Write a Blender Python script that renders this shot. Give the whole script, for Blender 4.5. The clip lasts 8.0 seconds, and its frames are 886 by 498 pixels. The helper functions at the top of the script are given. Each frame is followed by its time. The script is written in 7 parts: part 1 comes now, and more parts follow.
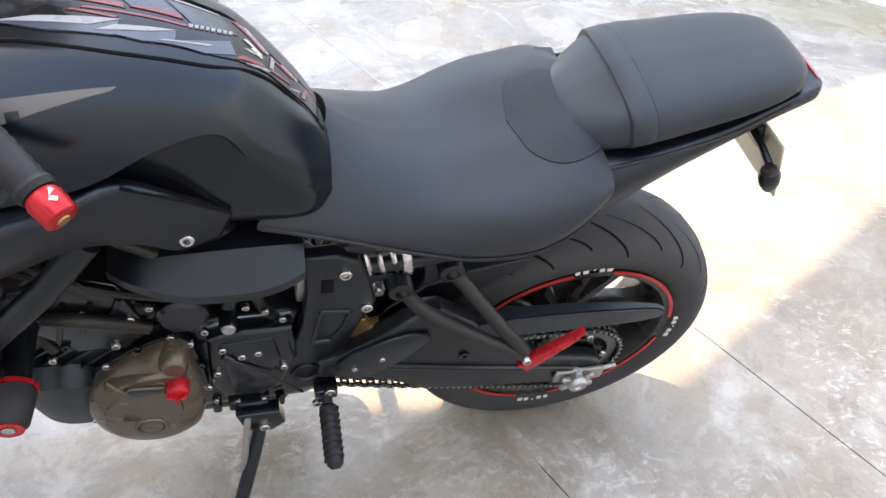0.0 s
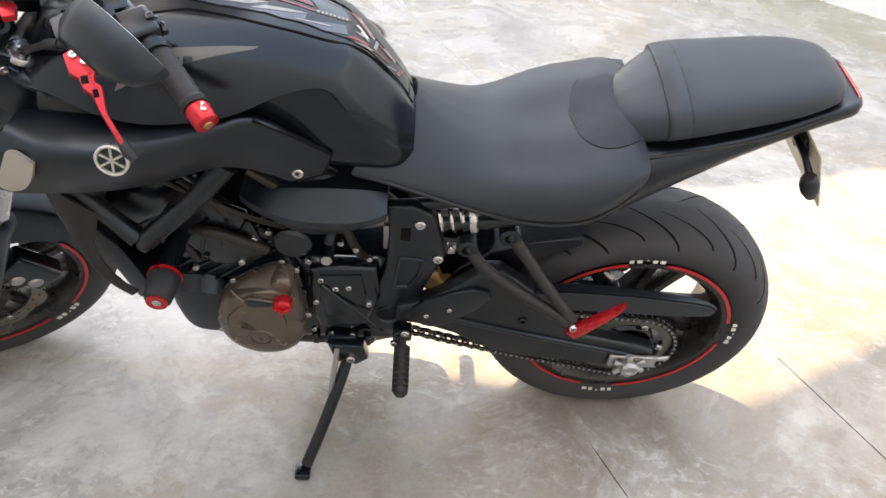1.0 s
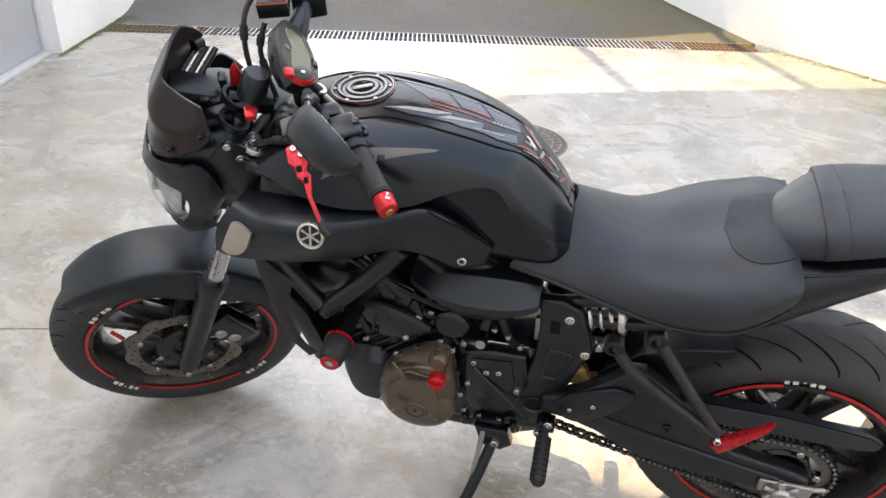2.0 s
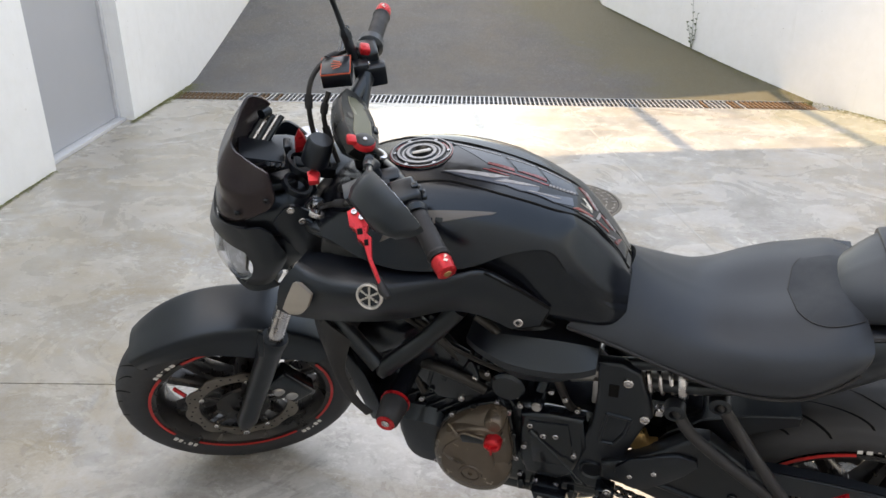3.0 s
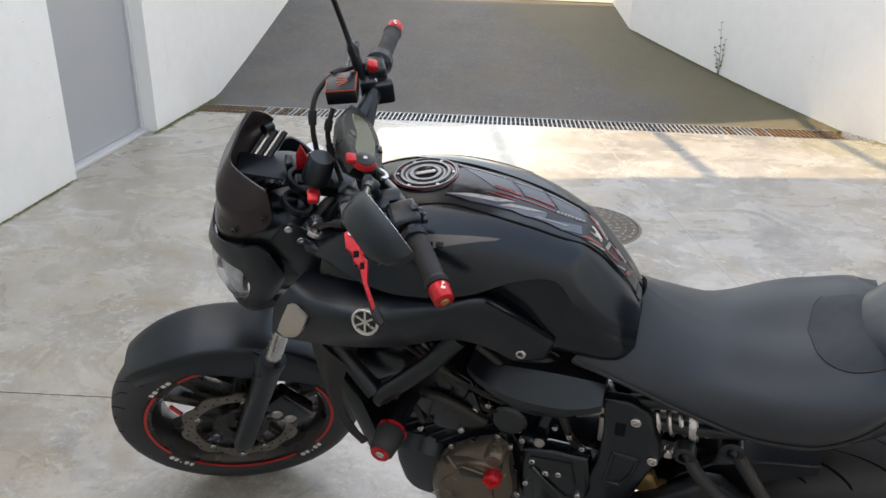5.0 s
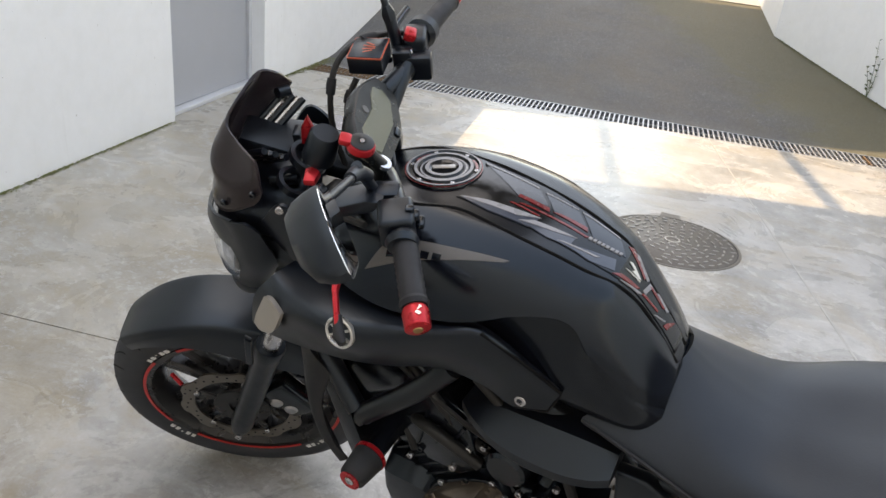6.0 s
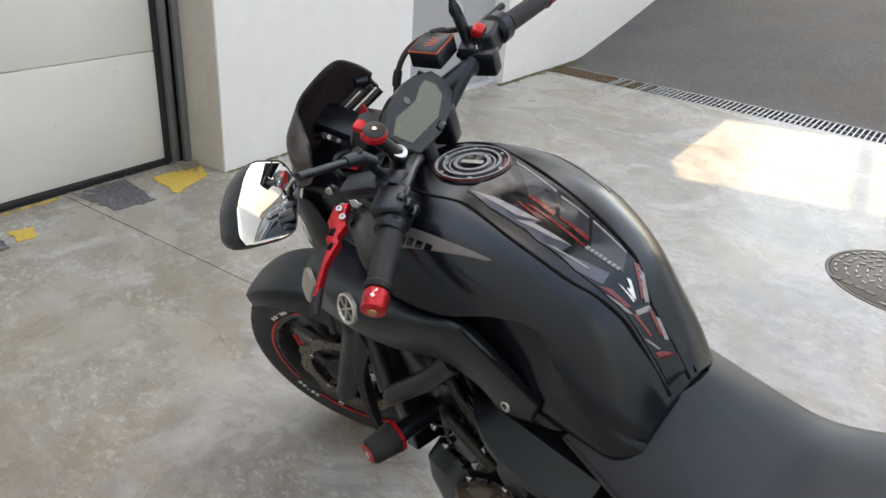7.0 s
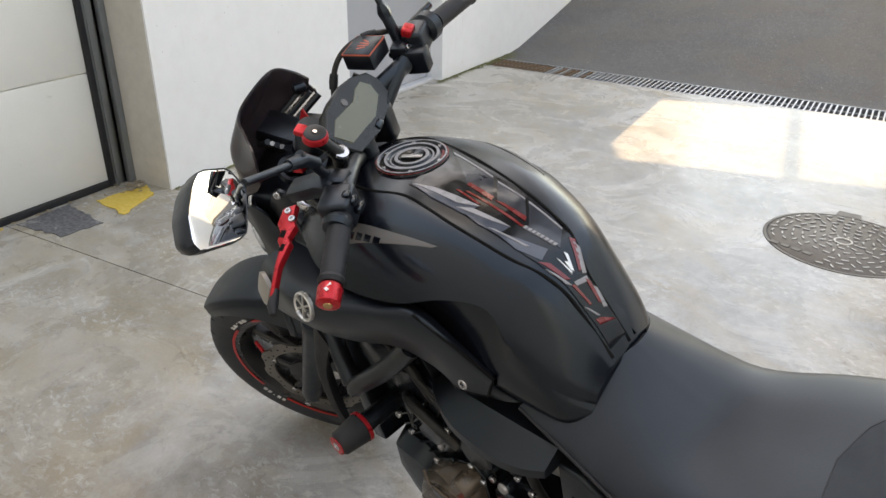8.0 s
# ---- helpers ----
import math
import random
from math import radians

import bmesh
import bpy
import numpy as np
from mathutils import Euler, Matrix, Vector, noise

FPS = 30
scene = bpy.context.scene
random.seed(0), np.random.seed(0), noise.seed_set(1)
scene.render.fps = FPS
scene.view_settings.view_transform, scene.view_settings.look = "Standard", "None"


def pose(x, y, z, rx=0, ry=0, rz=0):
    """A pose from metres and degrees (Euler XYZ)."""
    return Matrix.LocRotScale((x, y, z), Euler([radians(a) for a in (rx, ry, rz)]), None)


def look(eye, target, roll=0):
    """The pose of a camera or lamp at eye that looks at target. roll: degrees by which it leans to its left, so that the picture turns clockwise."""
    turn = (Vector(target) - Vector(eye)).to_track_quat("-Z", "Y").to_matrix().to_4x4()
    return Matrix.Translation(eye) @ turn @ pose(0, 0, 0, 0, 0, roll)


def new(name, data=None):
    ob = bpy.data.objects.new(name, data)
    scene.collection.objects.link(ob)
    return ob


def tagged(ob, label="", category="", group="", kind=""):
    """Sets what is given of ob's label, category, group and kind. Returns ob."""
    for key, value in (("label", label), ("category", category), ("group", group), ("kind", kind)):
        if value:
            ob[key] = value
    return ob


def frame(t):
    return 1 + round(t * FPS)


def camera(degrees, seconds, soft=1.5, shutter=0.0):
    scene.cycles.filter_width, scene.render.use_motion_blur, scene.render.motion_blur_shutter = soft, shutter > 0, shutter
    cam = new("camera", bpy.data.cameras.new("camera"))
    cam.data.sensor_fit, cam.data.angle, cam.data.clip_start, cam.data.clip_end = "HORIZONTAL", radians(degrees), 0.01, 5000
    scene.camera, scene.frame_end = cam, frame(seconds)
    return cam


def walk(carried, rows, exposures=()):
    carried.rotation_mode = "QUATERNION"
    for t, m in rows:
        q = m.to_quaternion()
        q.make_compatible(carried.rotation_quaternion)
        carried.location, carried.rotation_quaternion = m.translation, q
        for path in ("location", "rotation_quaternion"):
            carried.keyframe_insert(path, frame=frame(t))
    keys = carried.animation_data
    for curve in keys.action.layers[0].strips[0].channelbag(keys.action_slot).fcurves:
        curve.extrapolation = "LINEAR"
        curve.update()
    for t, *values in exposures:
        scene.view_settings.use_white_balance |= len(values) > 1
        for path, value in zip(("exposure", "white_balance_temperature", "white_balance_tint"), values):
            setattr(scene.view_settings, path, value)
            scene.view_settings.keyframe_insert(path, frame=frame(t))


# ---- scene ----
cam = camera(62.3, 8.0)
PATH = [
    (0, (-0.563, -1.035, 1.358), (-0.124, 0.473, 0.119), 7.8),
    (0.5, (-0.447, -1.167, 1.378), (-0.326, 0.41, 0.155), 3.8),
    (1, (-0.445, -1.314, 1.389), (-0.415, 0.309, 0.22), 5.5),
    (1.5, (-0.425, -1.409, 1.415), (-0.608, 0.26, 0.327), 5.3),
    (2, (-0.397, -1.415, 1.43), (-0.865, 0.278, 0.475), 2.4),
    (2.2, (-0.397, -1.424, 1.43), (-0.923, 0.27, 0.507), 1.7),
    (3.5, (-0.41, -1.428, 1.446), (-1.052, 0.304, 0.681), 0.6),
    (4, (-0.418, -1.428, 1.444), (-1.055, 0.317, 0.701), 1.1),
    (4.5, (-0.414, -1.416, 1.441), (-1.062, 0.324, 0.698), 1.1),
    (4.7, (-0.404, -1.403, 1.439), (-1.065, 0.329, 0.688), 1.1),
    (6, (-0.345, -1.108, 1.4), (-1.272, 0.455, 0.565), 6.8),
    (6.5, (-0.267, -0.953, 1.417), (-1.484, 0.401, 0.589), 7.5),
    (7, (-0.079, -0.87, 1.421), (-1.509, 0.211, 0.533), 4.2),
    (7.5, (-0.023, -0.859, 1.432), (-1.426, 0.249, 0.536), 1.5),
    (8, (-0.029, -0.892, 1.432), (-1.385, 0.282, 0.547), 0.9),
]
walk(cam, [(t, look(eye, target, roll)) for t, eye, target, roll in PATH], exposures=[(0.0, 3.38, 11200, 17), (0.5, 3.34, 12500, 17), (1.0, 3.26, 13000, 17), (1.5, 3.22, 12800, 17), (2.0, 3.08, 13000, 17), (3.4, 2.60, 12600, 15), (4.5, 2.50, 12600, 15), (6.0, 2.54, 12600, 15), (8.0, 2.56, 13300, 15)])

# ---- helpers of this scene ----
def mesh_of(name, bm, material=None, sharp=38.0):
    bmesh.ops.remove_doubles(bm, verts=bm.verts, dist=1e-6)
    bmesh.ops.recalc_face_normals(bm, faces=bm.faces)
    for f in bm.faces:
        f.smooth = True
    for e in bm.edges:
        if len(e.link_faces) == 2 and e.calc_face_angle(0.0) > radians(sharp):
            e.smooth = False
    me = bpy.data.meshes.new(name)
    bm.to_mesh(me)
    bm.free()
    if material:
        me.materials.append(material)
    return me


def part(name, bm, material, parent, label="", sharp=38.0):
    ob = new(name, mesh_of(name, bm, material, sharp))
    ob.parent = parent
    if label:
        ob["label"] = label
    return ob


def thing(name, bm, material, label, category, group="", kind="", sharp=38.0):
    return tagged(new(name, mesh_of(name, bm, material, sharp)), label, category, group, kind)


def moved(bm, m):
    bmesh.ops.transform(bm, matrix=m, verts=bm.verts)
    return bm


def joined(*parts):
    out = bmesh.new()
    for b in parts:
        me = bpy.data.meshes.new("tmp")
        b.to_mesh(me)
        b.free()
        out.from_mesh(me)
        bpy.data.meshes.remove(me)
    return out


def box(x0, x1, y0, y1, z0, z1, bevel=0.0, seg=2):
    bm = bmesh.new()
    bmesh.ops.create_cube(bm, size=1.0, matrix=Matrix.Translation(((x0 + x1) / 2, (y0 + y1) / 2, (z0 + z1) / 2))
                          @ Matrix.Diagonal((abs(x1 - x0), abs(y1 - y0), abs(z1 - z0), 1)))
    if bevel:
        bmesh.ops.bevel(bm, geom=list(bm.edges), offset=bevel, segments=seg, affect="EDGES", profile=0.5)
    return bm


def slab(outline, z0, z1, bevel=0.0, seg=2):
    """A flat outline (x, y), counted round, raised from z0 to z1."""
    bm = bmesh.new()
    low = [bm.verts.new((x, y, z0)) for x, y in outline]
    top = [bm.verts.new((x, y, z1)) for x, y in outline]
    n = len(outline)
    bm.faces.new(low[::-1])
    bm.faces.new(top)
    for i in range(n):
        bm.faces.new((low[i], low[(i + 1) % n], top[(i + 1) % n], top[i]))
    if bevel:
        bm.normal_update()
        rim = [e for e in bm.edges if abs(e.verts[0].co.z - e.verts[1].co.z) < 1e-6]
        bmesh.ops.bevel(bm, geom=rim, offset=bevel, segments=seg, affect="EDGES", profile=0.5)
    return bm


SIDE = Matrix(((1, 0, 0, 0), (0, 0, 1, 0), (0, 1, 0, 0), (0, 0, 0, 1)))


def plate(outline, y0, y1, bevel=0.002, seg=2):
    """An outline in the side view (x, z), from y0 to y1."""
    return moved(slab(outline, y0, y1, bevel, seg), SIDE)


def tube(path, radius, sides=12, closed=False):
    """A round tube along a path; radius may be a list."""
    pts = [Vector(p) for p in path]
    rr = radius if isinstance(radius, (list, tuple)) else [radius] * len(pts)
    bm = bmesh.new()
    rings, ref = [], None
    for i, p in enumerate(pts):
        a = pts[(i - 1) % len(pts)] if (closed or i) else p
        b = pts[(i + 1) % len(pts)] if (closed or i < len(pts) - 1) else p
        d = (b - a).normalized()
        if ref is None:
            ref = d.orthogonal().normalized()
        ref = (ref - d * ref.dot(d)).normalized()
        other = d.cross(ref)
        rings.append([bm.verts.new(p + rr[i] * (math.cos(2 * math.pi * k / sides) * ref + math.sin(2 * math.pi * k / sides) * other)) for k in range(sides)])
    for i in range(len(rings) - (0 if closed else 1)):
        a, b = rings[i], rings[(i + 1) % len(rings)]
        for k in range(sides):
            bm.faces.new((a[k], a[(k + 1) % sides], b[(k + 1) % sides], b[k]))
    if not closed:
        bm.faces.new(rings[0][::-1])
        bm.faces.new(rings[-1])
    return bm


def spline(pts, n=6):
    """A smooth path through the points."""
    v = [Vector(p) for p in pts]
    out = []
    for i in range(len(v) - 1):
        p0, p1, p2, p3 = v[max(i - 1, 0)], v[i], v[i + 1], v[min(i + 2, len(v) - 1)]
        for k in range(n):
            t = k / n
            out.append(0.5 * (2 * p1 + (p2 - p0) * t + (2 * p0 - 5 * p1 + 4 * p2 - p3) * t * t + (3 * p1 - p0 - 3 * p2 + p3) * t ** 3))
    return out + [v[-1]]


def fine(rows, nu, nv):
    """A finer grid through a grid of control points."""
    across = [spline(r, nv) for r in rows]
    cols = [spline(c, nu) for c in zip(*across)]
    return [list(r) for r in zip(*cols)]


def body(rows, nu=4, nv=4, out=None):
    """A closed body from sections, each from its top middle down the left side to its bottom middle (y = 0 at both), mirrored."""
    g = fine(rows, nu, nv)
    bm = bmesh.new()
    rings = []
    for r in g:
        left = [bm.verts.new(p) for p in r]
        right = [bm.verts.new((p.x, -p.y + (out(p.x) if out else 0.0), p.z)) for p in r[-2:0:-1]]
        rings.append(left + right)
    n = len(rings[0])
    for a, b in zip(rings, rings[1:]):
        for k in range(n):
            bm.faces.new((a[k], a[(k + 1) % n], b[(k + 1) % n], b[k]))
    bm.faces.new(rings[0][::-1])
    bm.faces.new(rings[-1])
    return bm


def shell(rows, thick, nu=4, nv=4, smooth=True):
    """An open sheet through a grid of points, given thickness inwards."""
    g = fine(rows, nu, nv) if smooth else [[Vector(p) for p in r] for r in rows]
    bm = bmesh.new()
    v = [[bm.verts.new(p) for p in r] for r in g]
    for a, b in zip(v, v[1:]):
        for k in range(len(a) - 1):
            bm.faces.new((a[k], a[k + 1], b[k + 1], b[k]))
    bm.normal_update()
    bmesh.ops.solidify(bm, geom=list(bm.faces), thickness=thick)
    return bm


def mirrored(rows):
    """Left half rows (from the middle outwards) made into whole rows."""
    return [[(x, -y, z) for x, y, z in r[:0:-1]] + list(r) for r in rows]


def lathe(profile, centre=(0, 0, 0), axis="y", segs=32, start=0.0, sweep=360.0):
    """A profile of (radius, along) turned round an axis."""
    bm = bmesh.new()
    full = sweep >= 359.9
    n = segs if full else segs + 1
    rings = []
    for i in range(n):
        a = radians(start + sweep * i / segs)
        ring = []
        for r, h in profile:
            u, w = r * math.cos(a), r * math.sin(a)
            p = (u, h, w) if axis == "y" else ((h, u, w) if axis == "x" else (u, w, h))
            ring.append(bm.verts.new(Vector(p) + Vector(centre)))
        rings.append(ring)
    for i in range(n if full else n - 1):
        a, b = rings[i], rings[(i + 1) % n]
        for k in range(len(profile) - 1):
            try:
                bm.faces.new((a[k], a[k + 1], b[k + 1], b[k]))
            except ValueError:
                pass
    if profile[0][0] > 1e-5 and full:
        if abs(profile[0][0] - profile[-1][0]) > 1e-6 or abs(profile[0][1] - profile[-1][1]) > 1e-6:
            for k in (0, -1):
                if profile[k][0] > 1e-5:
                    bm.faces.new([r[k] for r in rings])
    bmesh.ops.remove_doubles(bm, verts=bm.verts, dist=1e-6)
    return bm


def rod(a, b, r, sides=12, r2=None):
    return tube([a, b], [r, r if r2 is None else r2], sides)


def bolt(p, d, r=0.007, h=0.006):
    """A socket-head bolt at p that points along d, with a dark socket left open."""
    bm = lathe([(0.0, 0.0), (r, 0.0), (r, h * 0.8), (r * 0.85, h), (r * 0.5, h), (r * 0.45, h * 0.4), (0.0, h * 0.4)], axis="z", segs=12)
    turn = Vector(d).to_track_quat("Z", "Y").to_matrix().to_4x4()
    return moved(bm, Matrix.Translation(p) @ turn)


def clipped(poly, px, py, nx, ny):
    """The part of a flat polygon on the side of the line through p that n points to."""
    out = []
    for i in range(len(poly)):
        a, b = poly[i], poly[(i + 1) % len(poly)]
        da, db = (a[0] - px) * nx + (a[1] - py) * ny, (b[0] - px) * nx + (b[1] - py) * ny
        if da >= 0:
            out.append(a)
        if (da >= 0) != (db >= 0):
            t = da / (da - db)
            out.append((a[0] + t * (b[0] - a[0]), a[1] + t * (b[1] - a[1])))
    return out


# ---- light ----
SUN = Vector((-0.39, 0.28, 0.878)).normalized()
world = bpy.data.worlds.new("sky")
scene.world = world
world.use_nodes = True
wn = world.node_tree
sky = wn.nodes.new("ShaderNodeTexSky")
sky.sky_type, sky.sun_disc = "NISHITA", False
sky.sun_elevation, sky.sun_rotation = math.asin(SUN.z), math.atan2(SUN.x, SUN.y)
sky.dust_density = 0.4
wn.links.new(sky.outputs["Color"], wn.nodes["Background"].inputs["Color"])
wn.nodes["Background"].inputs["Strength"].default_value = 0.15
sun = new("sun", bpy.data.lights.new("sun", "SUN"))
sun.data.energy, sun.data.angle, sun.data.color = 0.84, radians(0.16), (1.0, 0.94, 0.85)
sun.matrix_world = look(SUN * 20, (0, 0, 0))


# ---- materials ----
WL, WD = Vector((-3.636, 0.36)), Vector((-1.384, 3.765)).normalized()     # left wall: a point and its way up the ramp
WN = Vector((WD.y, -WD.x))                                               # into the yard
RL, RD = Vector((0.36, 5.90)), Vector((-0.672, 0.740)).normalized()      # right wall
RN = Vector((-RD.y, RD.x))


class Nodes:
    """Short hand for one node material."""

    def __init__(self, name):
        self.m = bpy.data.materials.new(name)
        self.m.use_nodes = True
        self.t = self.m.node_tree
        self.b = self.t.nodes["Principled BSDF"]
        self.co = self.t.nodes.new("ShaderNodeTexCoord").outputs["Object"]

    def add(self, kind, **values):
        n = self.t.nodes.new(kind)
        for k, v in values.items():
            n.inputs[k.replace("_", " ")].default_value = v
        return n

    def link(self, a, b):
        self.t.links.new(a, b)

    def noise(self, scale, detail=4.0, rough=0.6, stretch=None, distort=0.0):
        n = self.add("ShaderNodeTexNoise", Scale=scale, Detail=detail, Roughness=rough, Distortion=distort)
        src = self.co
        if stretch:
            mp = self.add("ShaderNodeMapping", Scale=stretch)
            self.link(src, mp.inputs["Vector"])
            src = mp.outputs["Vector"]
        self.link(src, n.inputs["Vector"])
        return n.outputs["Fac"]

    def near_wall(self, point, normal, noise_fac, reach):
        """How far a place stands from a wall's foot, its edge broken up by noise."""
        sep = self.t.nodes.new("ShaderNodeSeparateXYZ")
        self.link(self.co, sep.inputs[0])
        out = None
        for axis, k, c in ((0, normal.x, -(point.x * normal.x + point.y * normal.y)), (1, normal.y, 0.0)):
            m = self.t.nodes.new("ShaderNodeMath")
            m.operation = "MULTIPLY_ADD"
            self.link(sep.outputs[axis], m.inputs[0])
            m.inputs[1].default_value, m.inputs[2].default_value = k, c
            if out:
                self.link(out, m.inputs[2])
            out = m.outputs[0]
        m = self.t.nodes.new("ShaderNodeMath")
        m.operation = "MULTIPLY_ADD"
        self.link(noise_fac, m.inputs[0])
        m.inputs[1].default_value = -reach
        self.link(out, m.inputs[2])
        return m.outputs[0]

    def ramp(self, fac, stops):
        r = self.t.nodes.new("ShaderNodeValToRGB")
        e = r.color_ramp.elements
        while len(e) < len(stops):
            e.new(0.5)
        for el, (pos, col) in zip(e, stops):
            el.position = pos
            el.color = (*col, 1) if isinstance(col, tuple) else (col, col, col, 1)
        self.link(fac, r.inputs["Fac"])
        return r.outputs["Color"]

    def mix(self, fac, a, b, mode="MIX"):
        n = self.t.nodes.new("ShaderNodeMix")
        n.data_type, n.blend_type = "RGBA", mode
        for v, k in ((fac, 0), (a, 6), (b, 7)):
            if isinstance(v, (int, float)):
                n.inputs[k].default_value = v if k == 0 else (v, v, v, 1)
            elif isinstance(v, tuple):
                n.inputs[k].default_value = (*v, 1)
            else:
                self.link(v, n.inputs[k])
        return n.outputs[2]

    def bump(self, height, strength=0.2, distance=0.002, under=None):
        n = self.add("ShaderNodeBump", Strength=strength, Distance=distance)
        self.link(height, n.inputs["Height"])
        if under:
            self.link(under, n.inputs["Normal"])
        return n.outputs["Normal"]

    def set(self, **values):
        for k, v in values.items():
            i = self.b.inputs[k.replace("_", " ")]
            if isinstance(v, (int, float)):
                i.default_value = v
            elif isinstance(v, tuple):
                i.default_value = (*v, 1) if len(v) == 3 else v
            else:
                self.link(v, i)
        return self.m


def simple(name, base, rough, metal=0.0, vary=0.25, scale=60.0, bump=0.06, coat=0.0, rvary=0.12, spec=0.5, fine_scale=900.0, dist=0.0006, tint=(1.0, 1.0, 1.0)):
    n = Nodes(name)
    big, small = n.noise(scale * 0.12, 5, 0.65), n.noise(scale, 6, 0.6)
    lo, hi = tuple(c * (1 - vary) for c in base), tuple(min(1, c * (1 + vary)) for c in base)
    col = n.mix(0.5, n.ramp(big, [(0.3, lo), (0.7, hi)]), n.ramp(small, [(0.35, lo), (0.68, hi)]))
    r = n.ramp(small, [(0.3, max(0.02, rough - rvary)), (0.7, min(1, rough + rvary))])
    grain = n.noise(fine_scale, 2, 0.5)
    return n.set(Base_Color=col, Roughness=r, Metallic=metal, Coat_Weight=coat, Coat_Roughness=0.08, Specular_IOR_Level=spec, Specular_Tint=tint,
                 Normal=n.bump(grain, bump, dist))


def concrete():
    n = Nodes("polished concrete")
    cloud, mid, small = n.noise(0.55, 8, 0.62, distort=1.0), n.noise(2.1, 10, 0.66, distort=0.9), n.noise(9.0, 10, 0.68, distort=0.5)
    a = n.ramp(cloud, [(0.41, (0.23, 0.228, 0.222)), (0.5, (0.39, 0.388, 0.378)), (0.60, (0.56, 0.555, 0.54))])
    b = n.ramp(mid, [(0.40, (0.17, 0.165, 0.158)), (0.50, (0.38, 0.375, 0.36)), (0.61, (0.66, 0.65, 0.63))])
    c = n.ramp(small, [(0.36, (0.22, 0.212, 0.20)), (0.64, (0.57, 0.56, 0.545))])
    col = n.mix(0.30, n.mix(0.5, a, b), c)
    trail = n.noise(1.15, 9, 0.70, stretch=(1.0, 1.7, 1.0), distort=1.4)
    warm = n.ramp(trail, [(0.47, 0.0), (0.60, 0.75), (0.72, 1.0)])
    col = n.mix(warm, col, n.mix(0.48, col, (0.37, 0.285, 0.18)))
    # dirt washed against the foot of the left wall
    foot = n.near_wall(WL, WN, n.noise(1.9, 9, 0.72, distort=0.8), 2.6)
    wash = n.ramp(foot, [(0.0, 0.65), (0.10, 0.30), (0.45, 0.0)])
    col = n.mix(wash, col, n.mix(0.55, col, (0.40, 0.31, 0.19)))
    # browner floor beside the parked motorcycle, its edge broken up by noise
    browned = n.ramp(n.near_wall(Vector((0.9, -0.9)), Vector((-0.5, 0.87)), n.noise(1.6, 9, 0.7, distort=0.9), 1.9), [(0.15, 0.85), (0.45, 0.6), (0.75, 0.0)])
    col = n.mix(browned, col, n.mix(0.6, col, (0.27, 0.215, 0.155)))
    # green film along the right wall
    algae = n.ramp(n.near_wall(RL, RN, n.noise(3.1, 8, 0.7, distort=0.6), 1.3), [(0.0, 0.8), (0.10, 0.4), (0.35, 0.0)])
    col = n.mix(algae, col, n.mix(0.6, col, (0.20, 0.19, 0.06)))
    pale = n.ramp(n.noise(2.9, 10, 0.72, distort=0.8), [(0.53, 0.0), (0.70, 1.0)])
    col = n.mix(pale, col, n.mix(0.50, col, (0.66, 0.655, 0.64)))
    chalk = n.ramp(n.noise(26, 8, 0.70, stretch=(1.0, 1.5, 1.0), distort=0.6), [(0.53, 0.0), (0.60, 0.8)])
    where = n.ramp(n.noise(1.7, 6, 0.65, distort=0.5), [(0.46, 0.0), (0.58, 1.0)])
    col = n.mix(n.mix(1.0, chalk, where, "MULTIPLY"), col, n.mix(0.50, col, (0.74, 0.735, 0.72)))
    dusk = n.ramp(n.noise(17, 8, 0.70, distort=0.8), [(0.56, 0.0), (0.64, 0.7)])
    col = n.mix(dusk, col, n.mix(0.42, col, (0.17, 0.16, 0.145)))
    spot = n.ramp(n.noise(13, 4, 0.5), [(0.71, 0.0), (0.76, 1.0)])
    col = n.mix(spot, col, n.mix(0.4, col, (0.16, 0.14, 0.12)))
    col = n.mix(0.05, col, n.ramp(n.noise(90, 5, 0.65), [(0.35, 0.08), (0.65, 0.8)]))
    r = n.ramp(mid, [(0.3, 0.17), (0.7, 0.36)])
    nb = n.bump(n.noise(240, 3, 0.6), 0.04, 0.001, n.bump(small, 0.06, 0.003))
    col = n.mix(1.0, col, (0.90, 0.90, 0.90), "MULTIPLY")
    return n.set(Base_Color=col, Roughness=r, Normal=nb, Specular_IOR_Level=0.38)


def asphalt():
    n = Nodes("worn asphalt")
    v = n.add("ShaderNodeTexVoronoi", Scale=210.0)
    n.link(n.co, v.inputs["Vector"])
    patch = n.noise(1.3, 10, 0.74, distort=0.2)
    col = n.mix(0.42, n.ramp(patch, [(0.34, (0.060, 0.057, 0.055)), (0.5, (0.085, 0.080, 0.077)), (0.66, (0.115, 0.108, 0.102))]),
                n.ramp(v.outputs["Color"], [(0.1, 0.045), (0.6, 0.105), (0.97, 0.33)]))
    fleck = n.ramp(n.noise(55, 2, 0.5), [(0.68, 0.0), (0.71, 1.0)])
    col = n.mix(fleck, col, n.mix(0.7, col, (0.42, 0.40, 0.37)))
    brown = n.ramp(n.noise(0.6, 9, 0.74, distort=0.2), [(0.46, 0.0), (0.64, 0.9)])
    col = n.mix(brown, col, n.mix(0.48, col, (0.15, 0.115, 0.075)))
    film = n.ramp(n.near_wall(RL, RN, n.noise(2.2, 9, 0.75, distort=0.7), 1.9), [(0.0, 0.9), (0.15, 0.55), (0.6, 0.0)])
    col = n.mix(film, col, n.mix(0.62, col, (0.115, 0.100, 0.040)))
    return n.set(Base_Color=col, Roughness=0.72, Normal=n.bump(v.outputs["Distance"], 0.6, 0.004))


